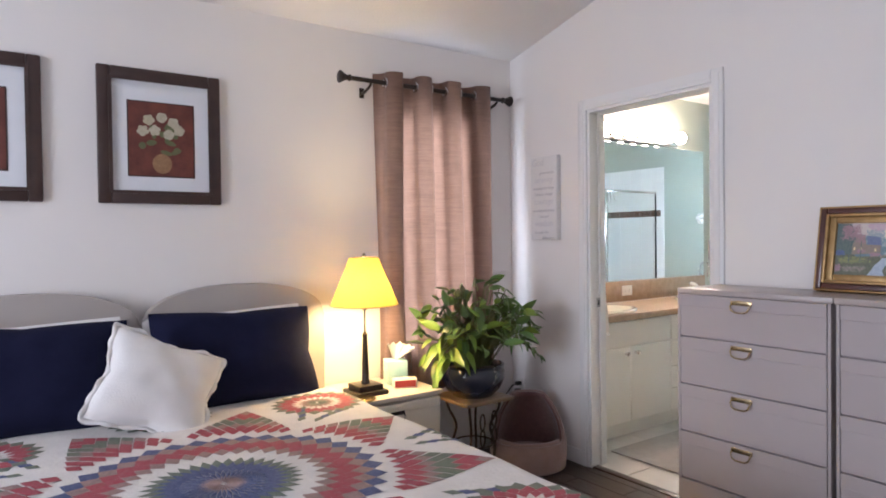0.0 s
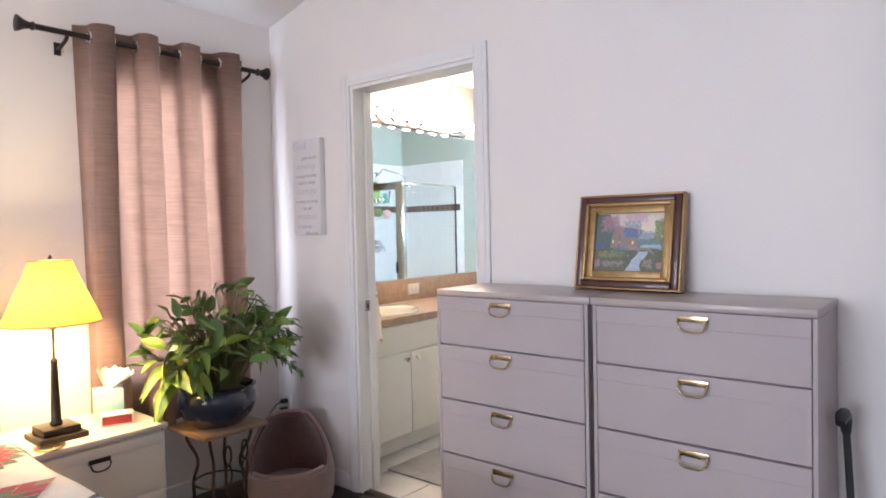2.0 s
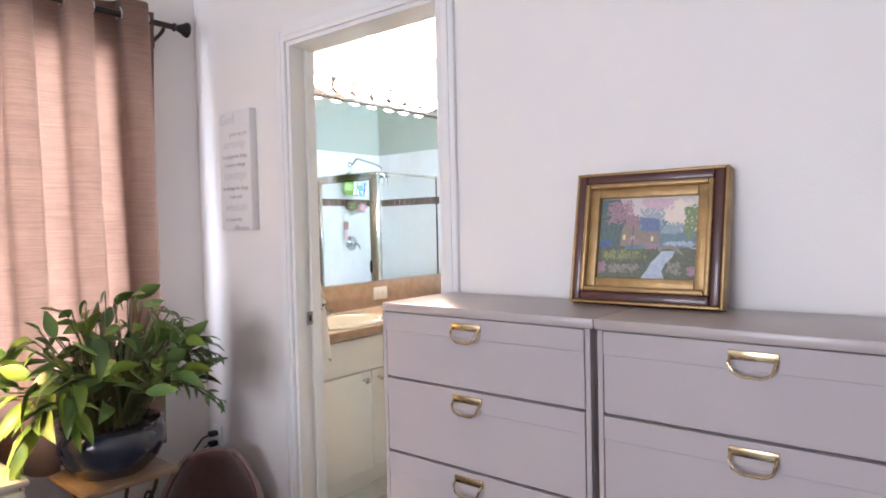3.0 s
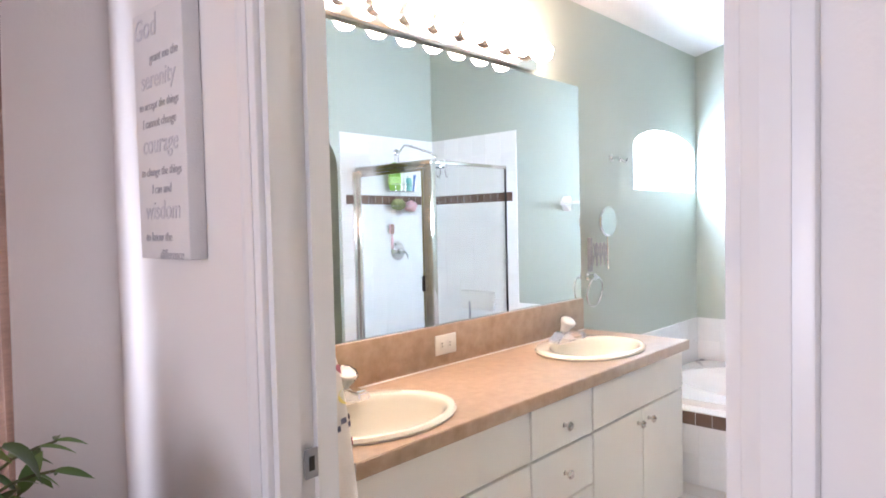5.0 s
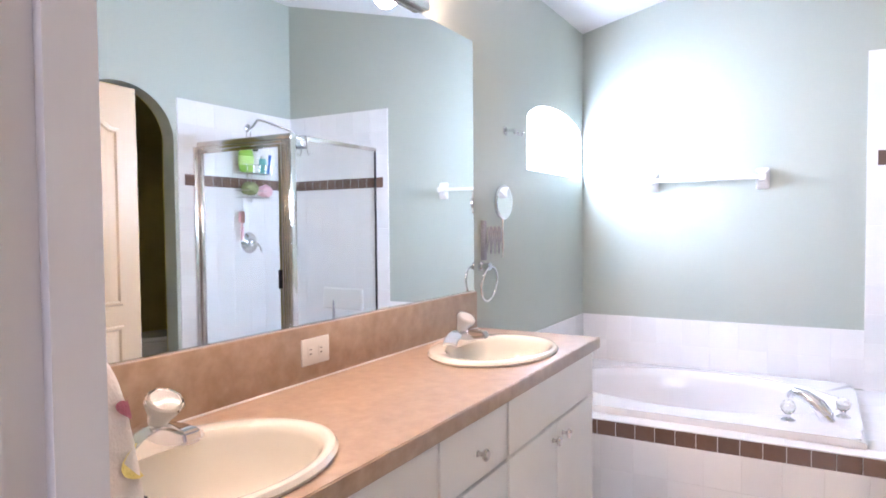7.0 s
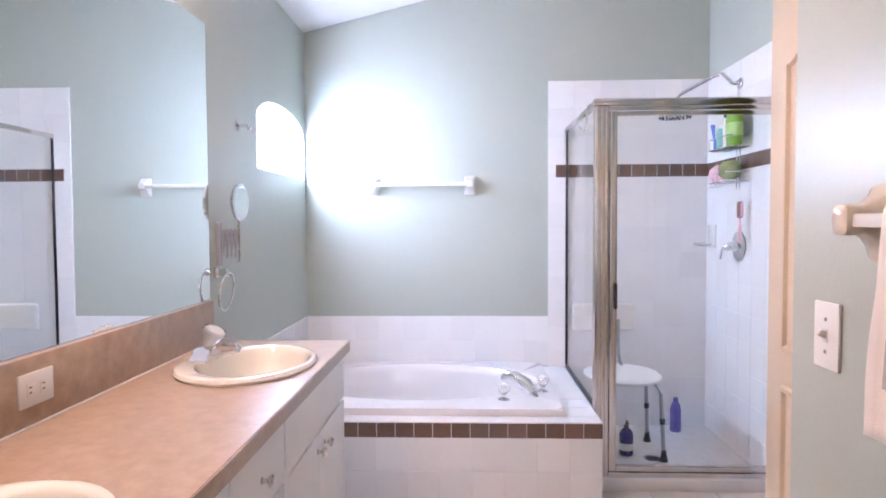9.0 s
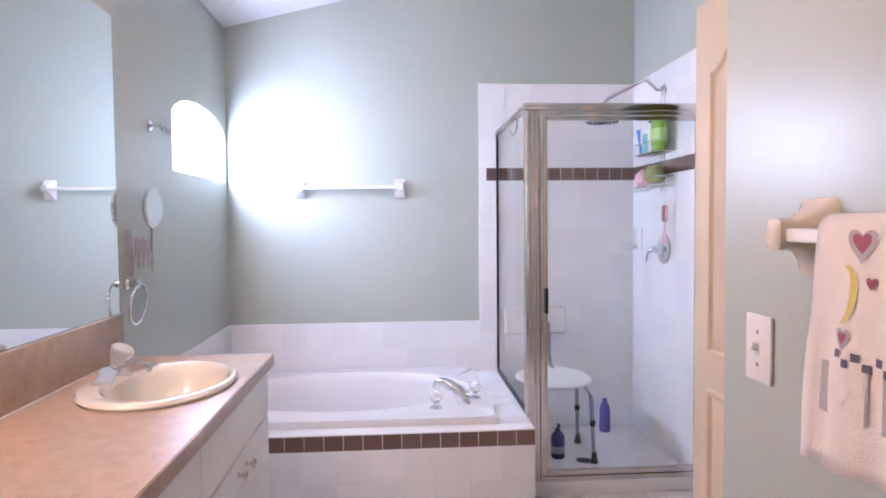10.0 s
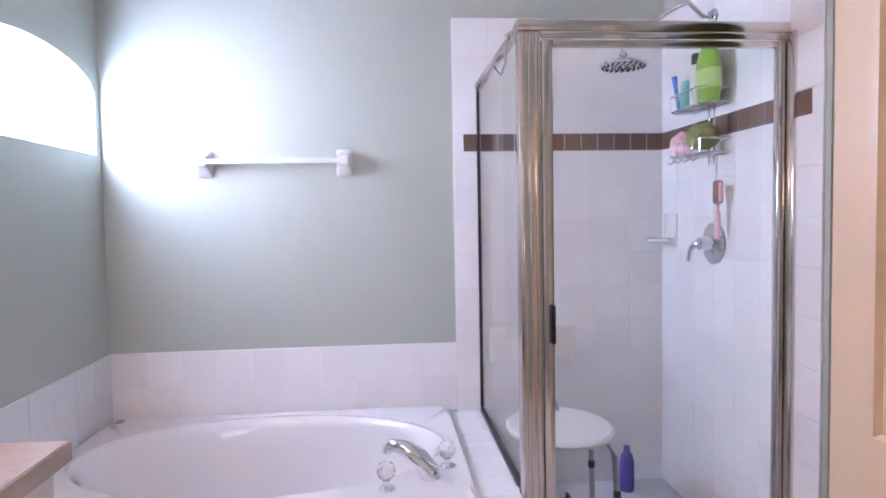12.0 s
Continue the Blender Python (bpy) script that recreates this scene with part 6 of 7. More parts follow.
def bottle(name, x, y, z, prof, material, label, cap=None, capm=None, tag="", sy=1.0, group=""):
    b = thing(name, (x, y, z), label, "bottle", group)
    part("body", rotate(lathe(prof, n=24, sx=1.0, sy=sy), pose(x, y, z)), material, b)
    if cap:
        part("cap", rotate(lathe(cap, n=18), pose(x, y, z)), capm, b)
    return b


b = bottle("shampoo_bottle", 6.235, YS + 0.075, 1.658, [(0.044, 0), (0.058, 0.01), (0.068, 0.06), (0.066, 0.14), (0.046, 0.195), (0.026, 0.212)], GREENP, "lime green shampoo bottle in the shower caddy", [(0.027, 0.210), (0.028, 0.236), (0.018, 0.244)], GREENP, sy=0.55)
part("label", rotate(lathe([(0.0670, 0.05), (0.0695, 0.055), (0.0690, 0.115), (0.0675, 0.12)], n=24, sy=0.55), pose(6.235, YS + 0.075, 1.658)), LIMEL := mat("pale_green_label", (0.40, 0.62, 0.15), (0.50, 0.66, 0.25), 0.4, 40), b)
b = bottle("conditioner_tube", 6.335, YS + 0.07, 1.658, [(0.022, 0), (0.024, 0.02), (0.024, 0.14), (0.018, 0.165)], PLASW, "white squeeze bottle with black cap in the caddy", [(0.019, 0.163), (0.019, 0.20), (0.014, 0.205)], BLACKP)
b = bottle("gel_bottle", 6.405, YS + 0.07, 1.658, [(0.026, 0), (0.030, 0.01), (0.030, 0.09), (0.022, 0.115)], TEALP, "small teal bottle in the shower caddy", [(0.014, 0.113), (0.014, 0.135)], PLASW)
razor = thing("blue_brush", (6.44, YS + 0.10, 1.66), "blue handled brush in the shower caddy", "brush")
part("handle", tube([(6.44, YS + 0.09, 1.660), (6.445, YS + 0.10, 1.74), (6.45, YS + 0.105, 1.80)], [0.008, 0.007, 0.012], 10), mat("blue_plastic", (0.03, 0.16, 0.55), None, 0.3, 10), razor)


def sponge(x, y, z, r, material, label, seed):
    bm = bmesh.new()
    bmesh.ops.create_icosphere(bm, subdivisions=4, radius=r)
    for v in bm.verts:
        k = 1 + 0.16 * noise.noise(v.co * 38 + Vector((seed, 0, 0))) + 0.08 * noise.noise(v.co * 90)
        v.co = Vector((v.co.x * k, v.co.y * k * 0.8, v.co.z * k * 0.75))
    return single("bath_sponge", rotate(bm, pose(x, y, z)), material, label, "sponge", "bath sponges")


sponge(6.41, YS + 0.085, 1.525, 0.062, PINKP, "pink net bath sponge in the lower caddy basket", 2.0)
sponge(6.26, YS + 0.085, 1.538, 0.068, OLIVES, "olive green net bath sponge in the lower caddy basket", 7.0)
brush = thing("nail_brush", (6.215, YS + 0.05, 1.30), "pink and brown bath brush hanging from the caddy", "brush")
part("cord", tube([(6.215, YS + 0.05, 1.475), (6.215, YS + 0.052, 1.37)], 0.0015, 5), WHITEC, brush)
part("block", box((6.188, YS + 0.040, 1.285), (6.232, YS + 0.062, 1.372), 0.009), mat("brown_bristle_block", (0.36, 0.18, 0.14), (0.28, 0.14, 0.11), 0.5, 30), brush)
part("bristle_pad", box((6.180, YS + 0.043, 1.292), (6.190, YS + 0.059, 1.365), 0.003), PINKP, brush)
part("neck", tube([(6.210, YS + 0.051, 1.29), (6.208, YS + 0.051, 1.255)], [0.006, 0.005], 8), PINKP, brush)
part("handle", box((6.196, YS + 0.043, 1.155), (6.222, YS + 0.059, 1.258), 0.008), PINKP, brush)

seat = thing("shower_stool", (6.33, 1.06, 0.016), "white plastic shower chair on grey metal legs", "stool")
bm = lathe([(0.01, 0.0), (0.155, 0.0), (0.172, 0.008), (0.175, 0.02), (0.165, 0.028), (0.12, 0.024), (0.01, 0.022)], (6.315, 1.105, 0.425), 44, 1.36, 1.16)
part("seat", bm, PLASW, seat, "white moulded plastic seat")
part("backrest", box((6.60, 0.955, 0.63), (6.63, 1.322, 0.79), 0.014, 3), PLASW, seat, "white plastic backrest")
for y in (1.06,):
    part("back_post", tube([(6.45, y, 0.425), (6.57, y, 0.47), (6.60, y, 0.56), (6.605, y, 0.70)], 0.011, 10), GREYM := mat("grey_anodised_tube", (0.42, 0.42, 0.44), (0.36, 0.36, 0.38), 0.3, 20, metal=0.9), seat)
for sx_, sy_ in ((-1, -1), (-1, 1), (1, -1), (1, 1)):
    x, y = 6.33 + sx_ * 0.11, 1.065 + sy_ * 0.11
    lg = part("leg", tube([(x - sx_ * 0.05, y - sy_ * 0.05, 0.423), (x, y, 0.415), (x + sx_ * 0.03, y + sy_ * 0.025, 0.36), (x + sx_ * 0.045, y + sy_ * 0.035, 0.06)], 0.011, 10), GREYM, seat)
    part("rubber_foot", lathe([(0.021, 0.016), (0.020, 0.03), (0.014, 0.05), (0.012, 0.075)], (x + sx_ * 0.046, y + sy_ * 0.036, 0), 16), BLACKP, lg)
    part("collar", lathe([(0.013, 0.21), (0.0145, 0.215), (0.0145, 0.235), (0.013, 0.24)], (x + sx_ * 0.038, y + sy_ * 0.030, 0), 14), BLACKP, lg)
b = bottle("pump_bottle", 6.27, 1.10 - 0.01, 0.016, [(0.032, 0), (0.036, 0.006), (0.036, 0.115), (0.026, 0.135), (0.013, 0.145)], BLUEP, "dark blue pump bottle on the shower floor", [(0.013, 0.143), (0.014, 0.160), (0.005, 0.164), (0.005, 0.185)], BLACKP)
part("nozzle", tube([(6.27, 1.09, 0.198), (6.245, 1.09, 0.203), (6.232, 1.09, 0.196)], 0.006, 8), BLACKP, b)
part("label", rotate(lathe([(0.0365, 0.03), (0.0372, 0.032), (0.0372, 0.065), (0.0365, 0.067)], n=24), pose(6.27, 1.09, 0.016)), GREYL, b)
b = bottle("body_wash_bottle", 6.67, 0.70, 0.016, [(0.028, 0), (0.032, 0.006), (0.032, 0.13), (0.024, 0.165), (0.014, 0.178)], PURPLE, "violet blue bottle standing in the shower corner", [(0.014, 0.176), (0.014, 0.20), (0.011, 0.203)], PURPLE)
shook = thing("over_glass_hook", (6.03, SY1 - 0.02, SH), "clear plastic hook hung over the shower glass", "hook")
for s in (-1, 1):
    part("prong", tube([(6.0, SY1 - 0.02 + s * 0.004, SH + 0.036), (6.0, SY1 - 0.02 + s * 0.022, SH + 0.028), (6.0, SY1 - 0.02 + s * 0.024, SH - 0.06), (6.0, SY1 - 0.02 + s * 0.040, SH - 0.10), (6.0, SY1 - 0.02 + s * 0.062, SH - 0.075)], 0.004, 8), CHROME, shook)

# ---- doorway side: bifold leaf, switch, towels ----
leaf = thing("closet_door", (4.82, 0.88, 0), "open ivory moulded panel door with round ivory knob", "door")
part("leaf", rotate(panel_leaf(4.52, 5.12, 0.012, 2.035, 0.032, [(4.630, 5.012, 0.13, 0.718, 0.0), (4.630, 5.012, 0.828, 1.80, 0.085)], True), pose(0, 0.85, 0)), DOORP, leaf)
part("knob", rotate(lathe([(0.013, 0), (0.009, 0.006), (0.009, 0.014), (0.018, 0.022), (0.020, 0.032), (0.014, 0.040), (0.003, 0.042)], n=22), pose(4.780, 0.882, 0.795, -90, 0, 0)), DOORP, leaf)

sw = thing("light_switch", (3.99, 1.297, 1.06), "ivory toggle light switch plate on sage wall", "light switch")
part("plate", box((3.952, 1.2975, 1.002), (4.031, 1.304, 1.122), 0.003), PLASW, sw)
part("toggle", rotate(box((-0.0045, 0, -0.006), (0.0045, 0.015, 0.006), 0.002), pose(3.992, 1.303, 1.062, 25, 0, 0)), PLASW, sw)
bm = bmesh.new()
quad_box(bm, (3.985, 1.3035, 1.050), (3.999, 1.3048, 1.074))
part("slot", bm, GREYL, sw)
for z in (1.033, 1.091):
    part("screw", rotate(lathe([(0.004, 0), (0.003, 0.0016)], n=12), pose(3.992, 1.3038, z, -90, 0, 0)), GREYCAP, sw)


def ceramic_mount(x, parent):
    """A flared glazed ceramic post on the switch wall."""
    bm = bmesh.new()
    y = 1.2975
    prof = []
    for d, w, h, dz in ((0, 0.046, 0.062, 0), (0.010, 0.044, 0.060, 0), (0.020, 0.032, 0.045, 0.002), (0.035, 0.024, 0.030, 0.006), (0.050, 0.019, 0.022, 0.006), (0.066, 0.020, 0.024, 0.006), (0.076, 0.019, 0.023, 0.006), (0.080, 0.013, 0.016, 0.006)):
        ring = []
        for i in range(24):
            a = 2 * math.pi * i / 24
            c, s = math.cos(a), math.sin(a)
            ring.append(bm.verts.new((x + w * math.copysign(abs(c) ** 0.45, c), y + d, 1.262 + dz + h * math.copysign(abs(s) ** 0.45, s))))
        prof.append(ring)
    for A, B in zip(prof, prof[1:]):
        for i in range(24):
            bm.faces.new((A[i], A[(i + 1) % 24], B[(i + 1) % 24], B[i]))
    bm.faces.new(prof[0][::-1]), bm.faces.new(prof[-1])
    part("mount", bm, CERAMI, parent)


bar2 = thing("towel_bar", (3.6, 1.297, 1.27), "ivory ceramic towel bar on the sage wall", "towel bar", "ceramic towel bars")
ceramic_mount(3.832, bar2)
ceramic_mount(3.30, bar2)
part("bar", box((3.31, 1.346, 1.257), (3.83, 1.366, 1.277), 0.003), PLASW, bar2)


def towel(name, centre, half, z_top, drop_front, drop_back, m, label, seed):
    """A terry towel folded over a bar; local x along the bar, y out from the wall."""
    t = thing(name, m @ Vector((0, 0, z_top - drop_front)), label, "towel", "printed hand towels")
    bm = bmesh.new()
    nx, path = 24, []
    for i in range(13):
        path.append((-0.020 - 0.002 * i / 12, z_top - drop_back * (1 - i / 12)))
    for i in range(1, 9):
        a = math.pi * (1 - i / 9)
        path.append((0.021 * math.cos(a), z_top + 0.016 * math.sin(a)))
    for i in range(17):
        path.append((0.022 + 0.012 * (i / 16), z_top - drop_front * i / 16))
    rows = []
    for j, (d, z) in enumerate(path):
        row = []
        for i in range(nx + 1):
            u = 2 * i / nx - 1
            hang = max(0, z_top - z)
            ripple = 0.010 * math.sin(u * 6.0 + seed) * min(1, hang * 6) + 0.004 * noise.noise((u * 4, z * 9, seed))
            row.append(bm.verts.new(m @ Vector((u * half * (1 + 0.06 * hang), d + (abs(ripple) if d > 0 else -0.3 * abs(ripple)), z + 0.006 * math.sin(u * 4 + seed) * min(1, hang * 4)))))
        rows.append(row)
    for A, B in zip(rows, rows[1:]):
        for i in range(nx):
            bm.faces.new((A[i], A[i + 1], B[i + 1], B[i]))
    ob = part("cloth", bm, TOWEL, t)
    th = ob.modifiers.new("thick", "SOLIDIFY")
    th.thickness, th.offset = 0.004, 0

    def prints(name, material, shapes, lift=0.0):
        for u, dz, pts in shapes:
            bm = bmesh.new()
            v = []
            for pu, pz in pts:
                z = z_top - dz + pz
                uu = u + pu
                hang = max(0, z_top - z)
                k = uu / (half * (1 + 0.06 * hang))
                ripple = abs(0.010 * math.sin(k * 6.0 + seed) * min(1, hang * 6) + 0.004 * noise.noise((k * 4, z * 9, seed)))
                v.append(bm.verts.new(m @ Vector((uu, 0.022 + 0.012 * hang / drop_front + ripple + 0.0034 + lift, z))))
            bm.faces.new(v)
            part(name, bm, material, t)
    heart = lambda s: [(s * 0.5 * 16 * math.sin(a) ** 3 / 16, s * 0.5 * (13 * math.cos(a) - 5 * math.cos(2 * a) - 2 * math.cos(3 * a)) / 16) for a in [2 * math.pi * i / 22 for i in range(22)]]
    moon = [(0.031 * math.cos(a), 0.037 * math.sin(a)) for a in [math.pi * (0.5 + i / 10) for i in range(11)]] + [(0.012 * math.cos(a) - 0.002, 0.033 * math.sin(a)) for a in [math.pi * (1.5 - i / 10) for i in range(11)]]
    rect = lambda w, h: [(-w / 2, -h / 2), (w / 2, -h / 2), (w / 2, h / 2), (-w / 2, h / 2)]
    us = [k * half for k in (-0.62, 0.0, 0.62)]
    prints("grey_heart", TGREY, [(half * 0.52, 0.020, heart(0.050))] + [(u, 0.137, heart(0.032)) for u in us])
    prints("moon", TYEL, [(half * 0.68, 0.084, moon)] + [(-half * 0.2, 0.085, [(0.028 * math.cos(2 * math.pi * i / 14) * (1 if i % 2 else 0.6), 0.028 * math.sin(2 * math.pi * i / 14) * (1 if i % 2 else 0.6)) for i in range(14)])])
    prints("grey_square", TGREY, [(u, 0.206, rect(0.088, 0.066)) for u in us])
    prints("navy_check", TNAVY, [(-half * 0.78 + 0.0125 * i * 1.3, 0.158 + 0.010 * (i % 2), rect(0.0125, 0.010)) for i in range(int(half * 1.56 / 0.01625))])
    bm_shift = [(half * 0.52, 0.018, heart(0.031)), (half * 0.40, 0.066, heart(0.017)), (half * 0.1, 0.10, heart(0.015))] + [(u, 0.137, heart(0.018)) for u in us]
    prints("red_heart", TRED, bm_shift, 0.0008)
    sun = [((0.026 if i % 2 else 0.017) * math.cos(math.pi * i / 11), (0.026 if i % 2 else 0.017) * math.sin(math.pi * i / 11)) for i in range(22)]
    prints("yellow_sun", TYEL, [(us[1], 0.206, sun)], 0.0008)
    prints("pale_heart", TOWEL, [(us[2], 0.206, heart(0.036)), (us[0], 0.206, heart(0.036))], 0.0008)
    return t


towel("hand_towel", 0, 0.180, 1.280, 0.305, 0.28, pose(3.545, 1.352, 0), "cream printed terry towel with hearts and moon on bar", 1.3)
# second towel, on the wall at the vanity's end
hook2 = thing("towel_hook", (XI, 2.315, 1.14), "small chrome hook on the wall beside the vanity", "hook")
part("rosette", rotate(lathe([(0.016, 0), (0.016, 0.005), (0.008, 0.009)], n=18), pose(XI + 0.001, 2.315, 1.125, 0, 90, 0)), CHROME, hook2)
part("prong", tube([(XI + 0.006, 2.315, 1.125), (XI + 0.05, 2.315, 1.122), (XI + 0.06, 2.315, 1.134)], 0.005, 8), CHROME, hook2)
wt = thing("hand_towel", (XI + 0.05, 2.315, 0.75), "cream printed terry towel bunched on a wall hook", "towel", "printed hand towels")


def hung(k, z):
    """The bunched towel's outline: k round it, from the wall's door side to the far side."""
    d = max(0.0, 1.150 - z)
    out = 0.020 + 0.058 * (1 - math.exp(-d * 45)) + 0.09 * d
    wide = 0.045 + 0.14 * (1 - math.exp(-d * 4.0))
    a = math.pi * k
    fold = 1 + 0.10 * math.sin(7 * a + 2.0 + 3 * d) * min(1, d * 6)
    return Vector((XI + 0.004 + out * math.sin(a) ** 0.8 * fold, 2.315 - wide * math.cos(a) * 0.5, z))


bm = bmesh.new()
g = [[bm.verts.new(hung(0.02 + 0.96 * i / 40, 0.74 + 0.405 * j / 26 + 0.012 * math.sin(i * 0.4) * (1 - j / 26))) for j in range(27)] for i in range(41)]
tip = bm.verts.new((XI + 0.02, 2.315, 1.158))
for i in range(40):
    for j in range(26):
        bm.faces.new((g[i][j], g[i + 1][j], g[i + 1][j + 1], g[i][j + 1]))
    bm.faces.new((g[i][26], g[i + 1][26], tip))
part("cloth", bm, TOWEL, wt)
HEART = [(16 * math.sin(a) ** 3 / 32, (13 * math.cos(a) - 5 * math.cos(2 * a) - 2 * math.cos(3 * a)) / 32) for a in [2 * math.pi * i / 22 for i in range(22)]]
ROUND = [(0.5 * math.cos(a), 0.5 * math.sin(a)) for a in [2 * math.pi * i / 16 for i in range(16)]]
CHECK = [(-0.5, -0.5), (0.5, -0.5), (0.5, 0.5), (-0.5, 0.5)]
for name, mtl, shape, k0, z0, dk, dz in [("red_heart", TRED, HEART, 0.27, 1.075, 0.16, 0.026), ("yellow_moon", TYEL, ROUND, 0.27, 1.02, 0.22, 0.034), ("red_heart", TRED, HEART, 0.30, 0.925, 0.12, 0.024), ("grey_heart", TGREY, HEART, 0.30, 0.87, 0.14, 0.03)] + [("navy_check", TNAVY, CHECK, 0.06 + 0.06 * i, 0.975 - 0.012 * (i % 2), 0.05, 0.011) for i in range(8)]:
    bm = bmesh.new()
    v = []
    for a, b_ in shape:
        p = hung(k0 + dk * a, z0 + dz * b_)
        q = hung(k0 + dk * a + 0.02, z0 + dz * b_) - hung(k0 + dk * a - 0.02, z0 + dz * b_)
        v.append(bm.verts.new(p + Vector((q.y, -q.x, 0)).normalized() * 0.003))
    bm.faces.new(v)
    part(name, bm, mtl, wt)

rug = single("bath_rug", box((3.32, 1.62, 0.001), (4.25, 2.32, 0.014), 0.006), RUG, "flat beige grey bath rug before the vanity", "rug")

# ---- toilet room ----
wc = thing("toilet", (6.3, -0.35, 0), "white porcelain toilet in the olive room", "toilet")
part("bowl", rotate(lathe([(0.11, 0), (0.12, 0.02), (0.10, 0.12), (0.13, 0.24), (0.185, 0.36), (0.19, 0.38), (0.15, 0.385)], n=32, sx=1.25, sy=1.0), pose(6.12, -0.33, -0.008)), CERAM, wc)
part("seat_lid", rotate(lathe([(0.19, 0), (0.195, 0.012), (0.18, 0.032), (0.02, 0.036)], n=32, sx=1.25, sy=1.0), pose(6.12, -0.33, 0.378)), CERAM, wc)
part("tank", box((6.48, -0.56, 0.36), (6.70, -0.10, 0.74), 0.02, 3), CERAM, wc)
part("tank_lid", box((6.47, -0.57, 0.74), (6.71, -0.09, 0.775), 0.012, 3), CERAM, wc)

# vent on the ceiling
vent = thing("ceiling_fan_grille", (6.47, 0.67, ceil_bath(0.67)), "round white ceiling vent cover", "vent")
part("cover", rotate(lathe([(0.11, 0), (0.105, -0.016), (0.06, -0.024), (0.01, -0.026)], n=32), pose(6.47, 0.67, ceil_bath(0.67) - 0.001, -math.degrees(math.atan(SL)), 0, 0)), PLASW, vent)

# ---- tiles and planks ----
def slab_mesh(name, w, h, t, b, material):
    bm = bmesh.new()
    lo = [bm.verts.new((x, y, 0)) for x, y in ((0, 0), (w, 0), (w, h), (0, h))]
    mid = [bm.verts.new((x, y, t - b)) for x, y in ((0, 0), (w, 0), (w, h), (0, h))]
    up = [bm.verts.new((x, y, t)) for x, y in ((b, b), (w - b, b), (w - b, h - b), (b, h - b))]
    for A, B in ((lo, mid), (mid, up)):
        for i in range(4):
            bm.faces.new((A[i], A[(i + 1) % 4], B[(i + 1) % 4], B[i]))
    bm.faces.new(up)
    me = bpy.data.meshes.new(name)
    bm.to_mesh(me)
    bm.free()
    me.materials.append(material)
    return me


def tile_field(parent, m, width, height, nu, nv, material, gap=0.0022, t=0.0042, name="tile"):
    """nu x nv tiles over a rectangle; m places it: x along, y up, z out."""
    w, h = width / nu, height / nv
    me = slab_mesh(name, w - gap, h - gap, t, 0.0008, material)
    inv = parent.matrix_basis.inverted()
    jit = random.Random(nu * 31 + nv)
    for i in range(nu):
        for j in range(nv):
            ob = new(name, me)
            ob.parent = parent
            ob.matrix_parent_inverse = inv
            ob.matrix_basis = m @ Matrix.Translation((i * w + gap / 2, j * h + gap / 2, jit.uniform(0, 0.0005)))


def frame_of(origin, u, v):
    u, v = Vector(u), Vector(v)
    n = u.cross(v)
    return Matrix((( u.x, v.x, n.x, origin[0]), (u.y, v.y, n.y, origin[1]), (u.z, v.z, n.z, origin[2]), (0, 0, 0, 1)))


EASTF = lambda y, z: frame_of((XE - 0.004, y, z), (0, -1, 0), (0, 0, 1))      # faces -x
SOUTHF = lambda x, z: frame_of((x, YS + 0.003, z), (-1, 0, 0), (0, 0, 1))    # faces +y
NORTHF = lambda x, z: frame_of((x, NI - 0.003, z), (1, 0, 0), (0, 0, 1))     # faces -y
st = tagged(new("wall_tiles_shower"), "white wall tiles with a brown accent band", "wall tiles", kind="structure")
bed_e = part("grout_bed", box((XE - 0.0072, YS + 0.003, 0), (XE - 0.0005, 1.446, 2.128)), GROUT, st)
part("grout_bed", box((5.70, YS + 0.0005, 0), (XE - 0.0072, YS + 0.0062, 2.128)), GROUT, st)
part("grout_bed", box((XE - 0.0072, 1.446, DZ), (XE - 0.0005, NI - 0.0065, 0.69)), GROUT, st)
part("grout_bed", box((DX, NI - 0.0062, DZ), (XE - 0.0005, NI - 0.0005, 0.69)), GROUT, st)
E0, E1 = 1.446, YS + 0.004
for z0, z1, nv in ((0.015, 1.542, 10), (1.62, 2.128, 3)):
    tile_field(st, EASTF(E0, z0), E0 - E1, z1 - z0, 6, nv, TILEW)
    tile_field(st, SOUTHF(XE - 0.004, z0), XE - 0.004 - 5.70, z1 - z0, 7, nv, TILEW)
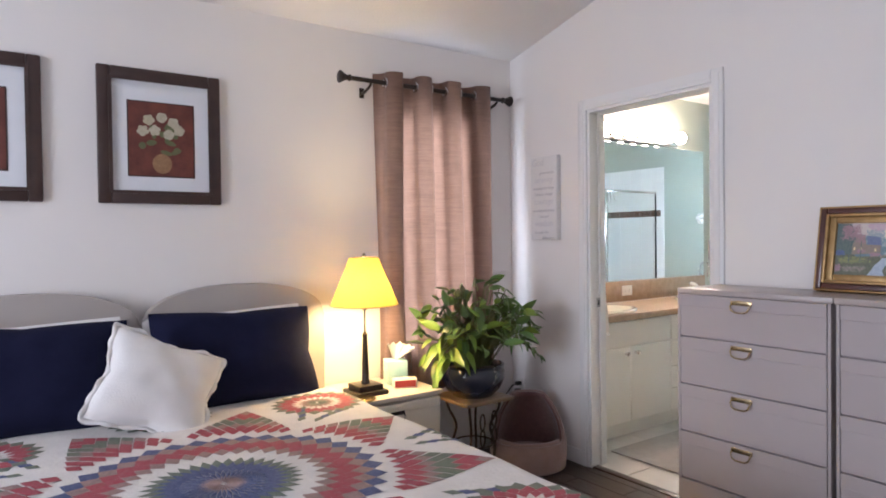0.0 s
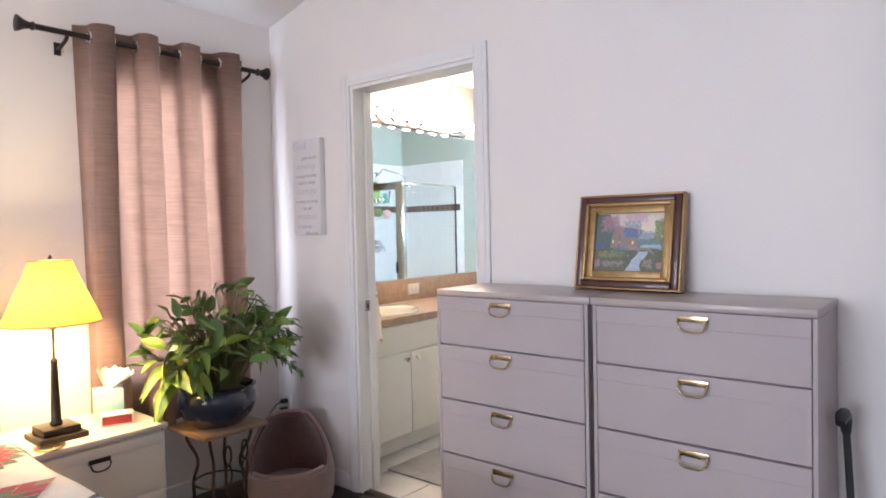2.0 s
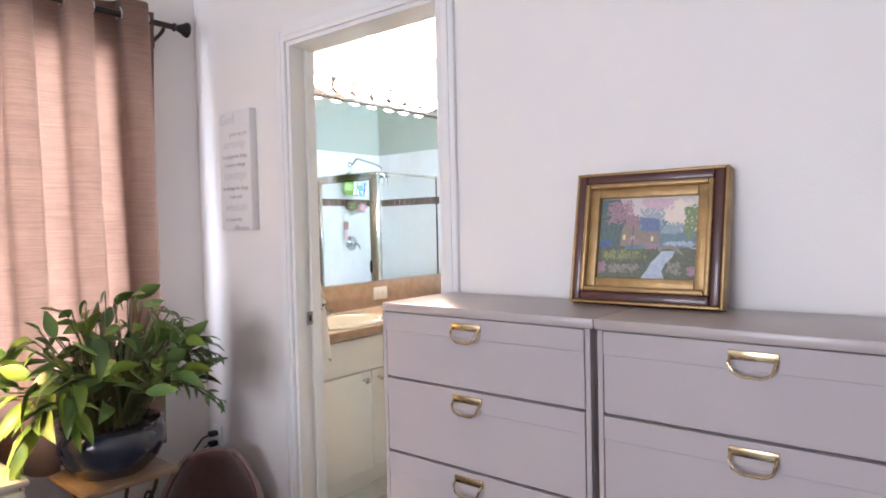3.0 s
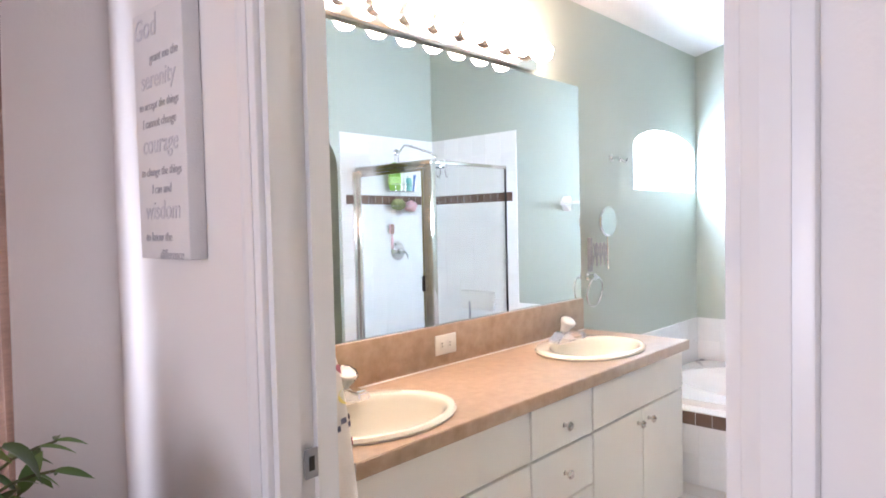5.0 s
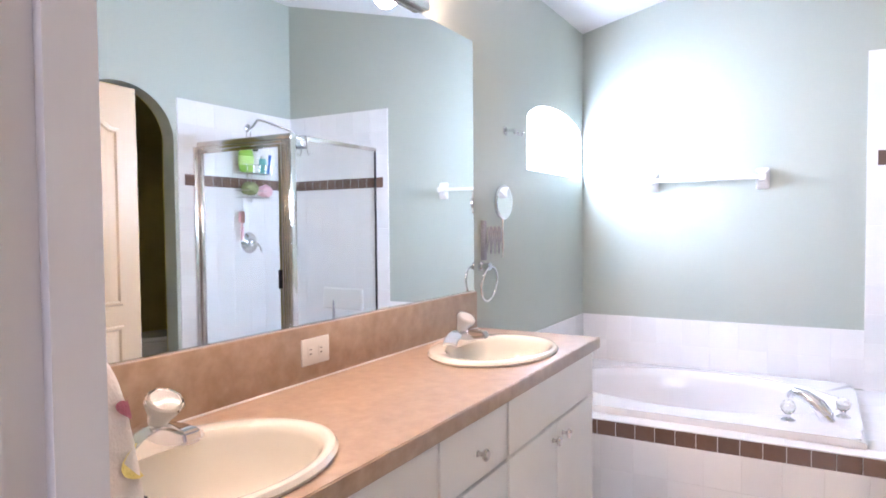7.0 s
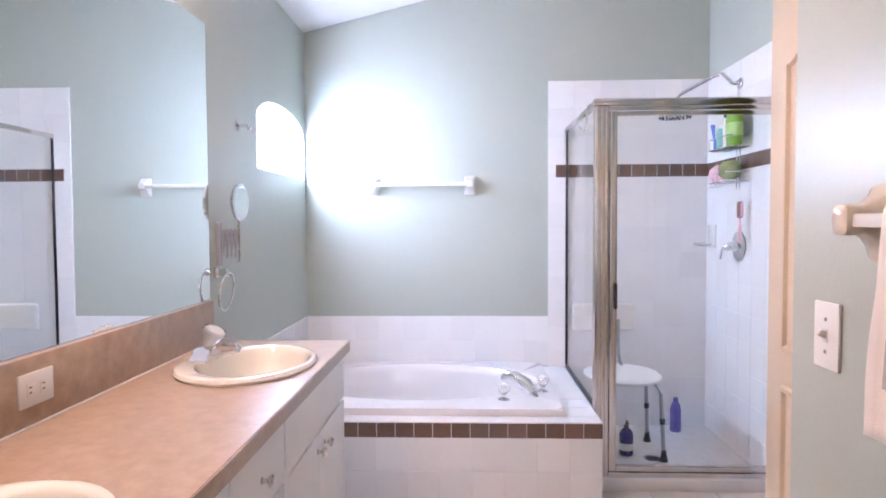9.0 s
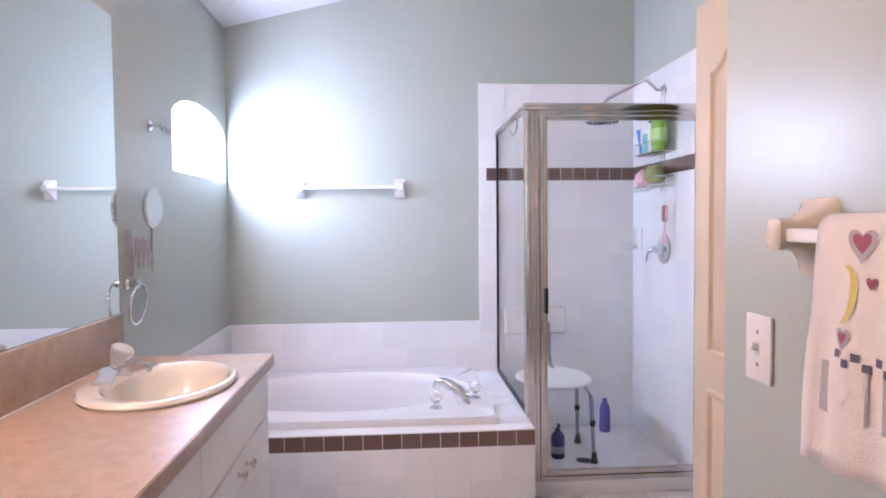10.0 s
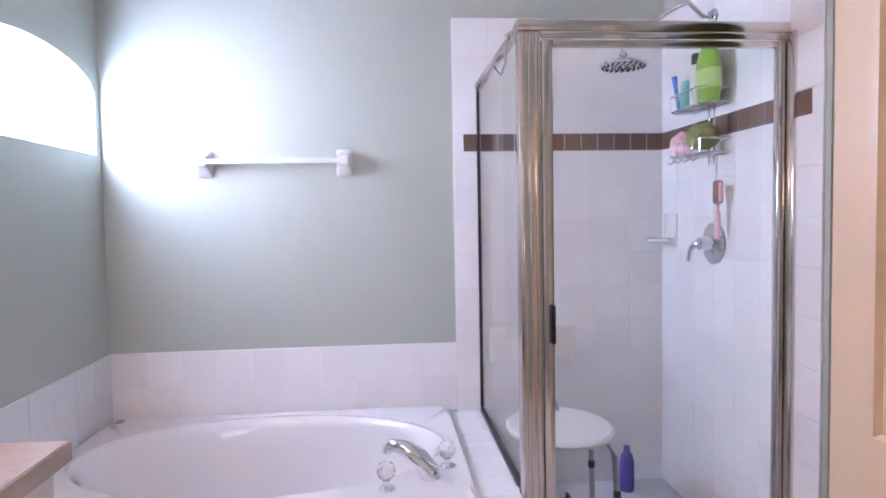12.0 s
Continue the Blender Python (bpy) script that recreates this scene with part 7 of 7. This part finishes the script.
tile_field(st, EASTF(1.400, 1.542), 1.400 - E1, 0.078, 12, 1, TILEB, name="brown_tile")
tile_field(st, EASTF(E0, 1.542), E0 - 1.400, 0.078, 1, 1, TILEW)
tile_field(st, SOUTHF(XE - 0.004, 1.542), XE - 0.004 - 5.75, 0.078, 13, 1, TILEB, name="brown_tile")
tile_field(st, SOUTHF(5.75, 1.542), 0.05, 0.078, 1, 1, TILEW)
tile_field(st, EASTF(NI - 0.004, DZ + 0.002), NI - 0.004 - E0, 0.69 - DZ - 0.002, 10, 2, TILEW)
tile_field(st, NORTHF(DX, DZ + 0.002), XE - 0.004 - DX, 0.69 - DZ - 0.002, 7, 2, TILEW)
tile_field(deck, frame_of((DX + 0.007, NI - 0.004, 0.306), (0, -1, 0), (0, 0, 1)), NI - 0.004 - DY0, 0.068, 19, 1, TILEB, name="brown_tile")
tile_field(deck, frame_of((DX + 0.007, NI - 0.004, 0.004), (0, -1, 0), (0, 0, 1)), NI - 0.004 - DY0, 0.302, 11, 2, TILEW)
tile_field(deck, frame_of((DX, DY0, DZ - 0.008), (1, 0, 0), (0, 1, 0)), TX0 - DX - 0.002, NI - 0.012 - DY0, 1, 11, TILEW)
tile_field(deck, frame_of((TX0, DY0, DZ - 0.008), (1, 0, 0), (0, 1, 0)), XE - 0.014 - TX0, TY0 - DY0 - 0.002, 7, 1, TILEW)
tile_field(FLOOR_BATH, frame_of((3.09, 0.48, -0.008), (1, 0, 0), (0, 1, 0)), 2.745, 2.45, 9, 8, FLOORT, 0.004, 0.008, "floor_tile")
px = WEST
k = 0
while px < XB - 0.02:
    w = min(0.124, XB + 0.035 - px)
    py, n = SOUTH - 0.3 * (k % 3), 0
    while py < NB:
        a, b_ = max(py, SOUTH), min(py + 1.25, NB)
        me = slab_mesh("plank", w - 0.002, b_ - a - 0.002, 0.012, 0.0012, PLANK)
        ob = new("plank", me)
        ob.parent = FLOOR_BED
        ob.matrix_basis = Matrix.Translation((px, a, -0.012))
        py += 1.25
    px += 0.124
    k += 1
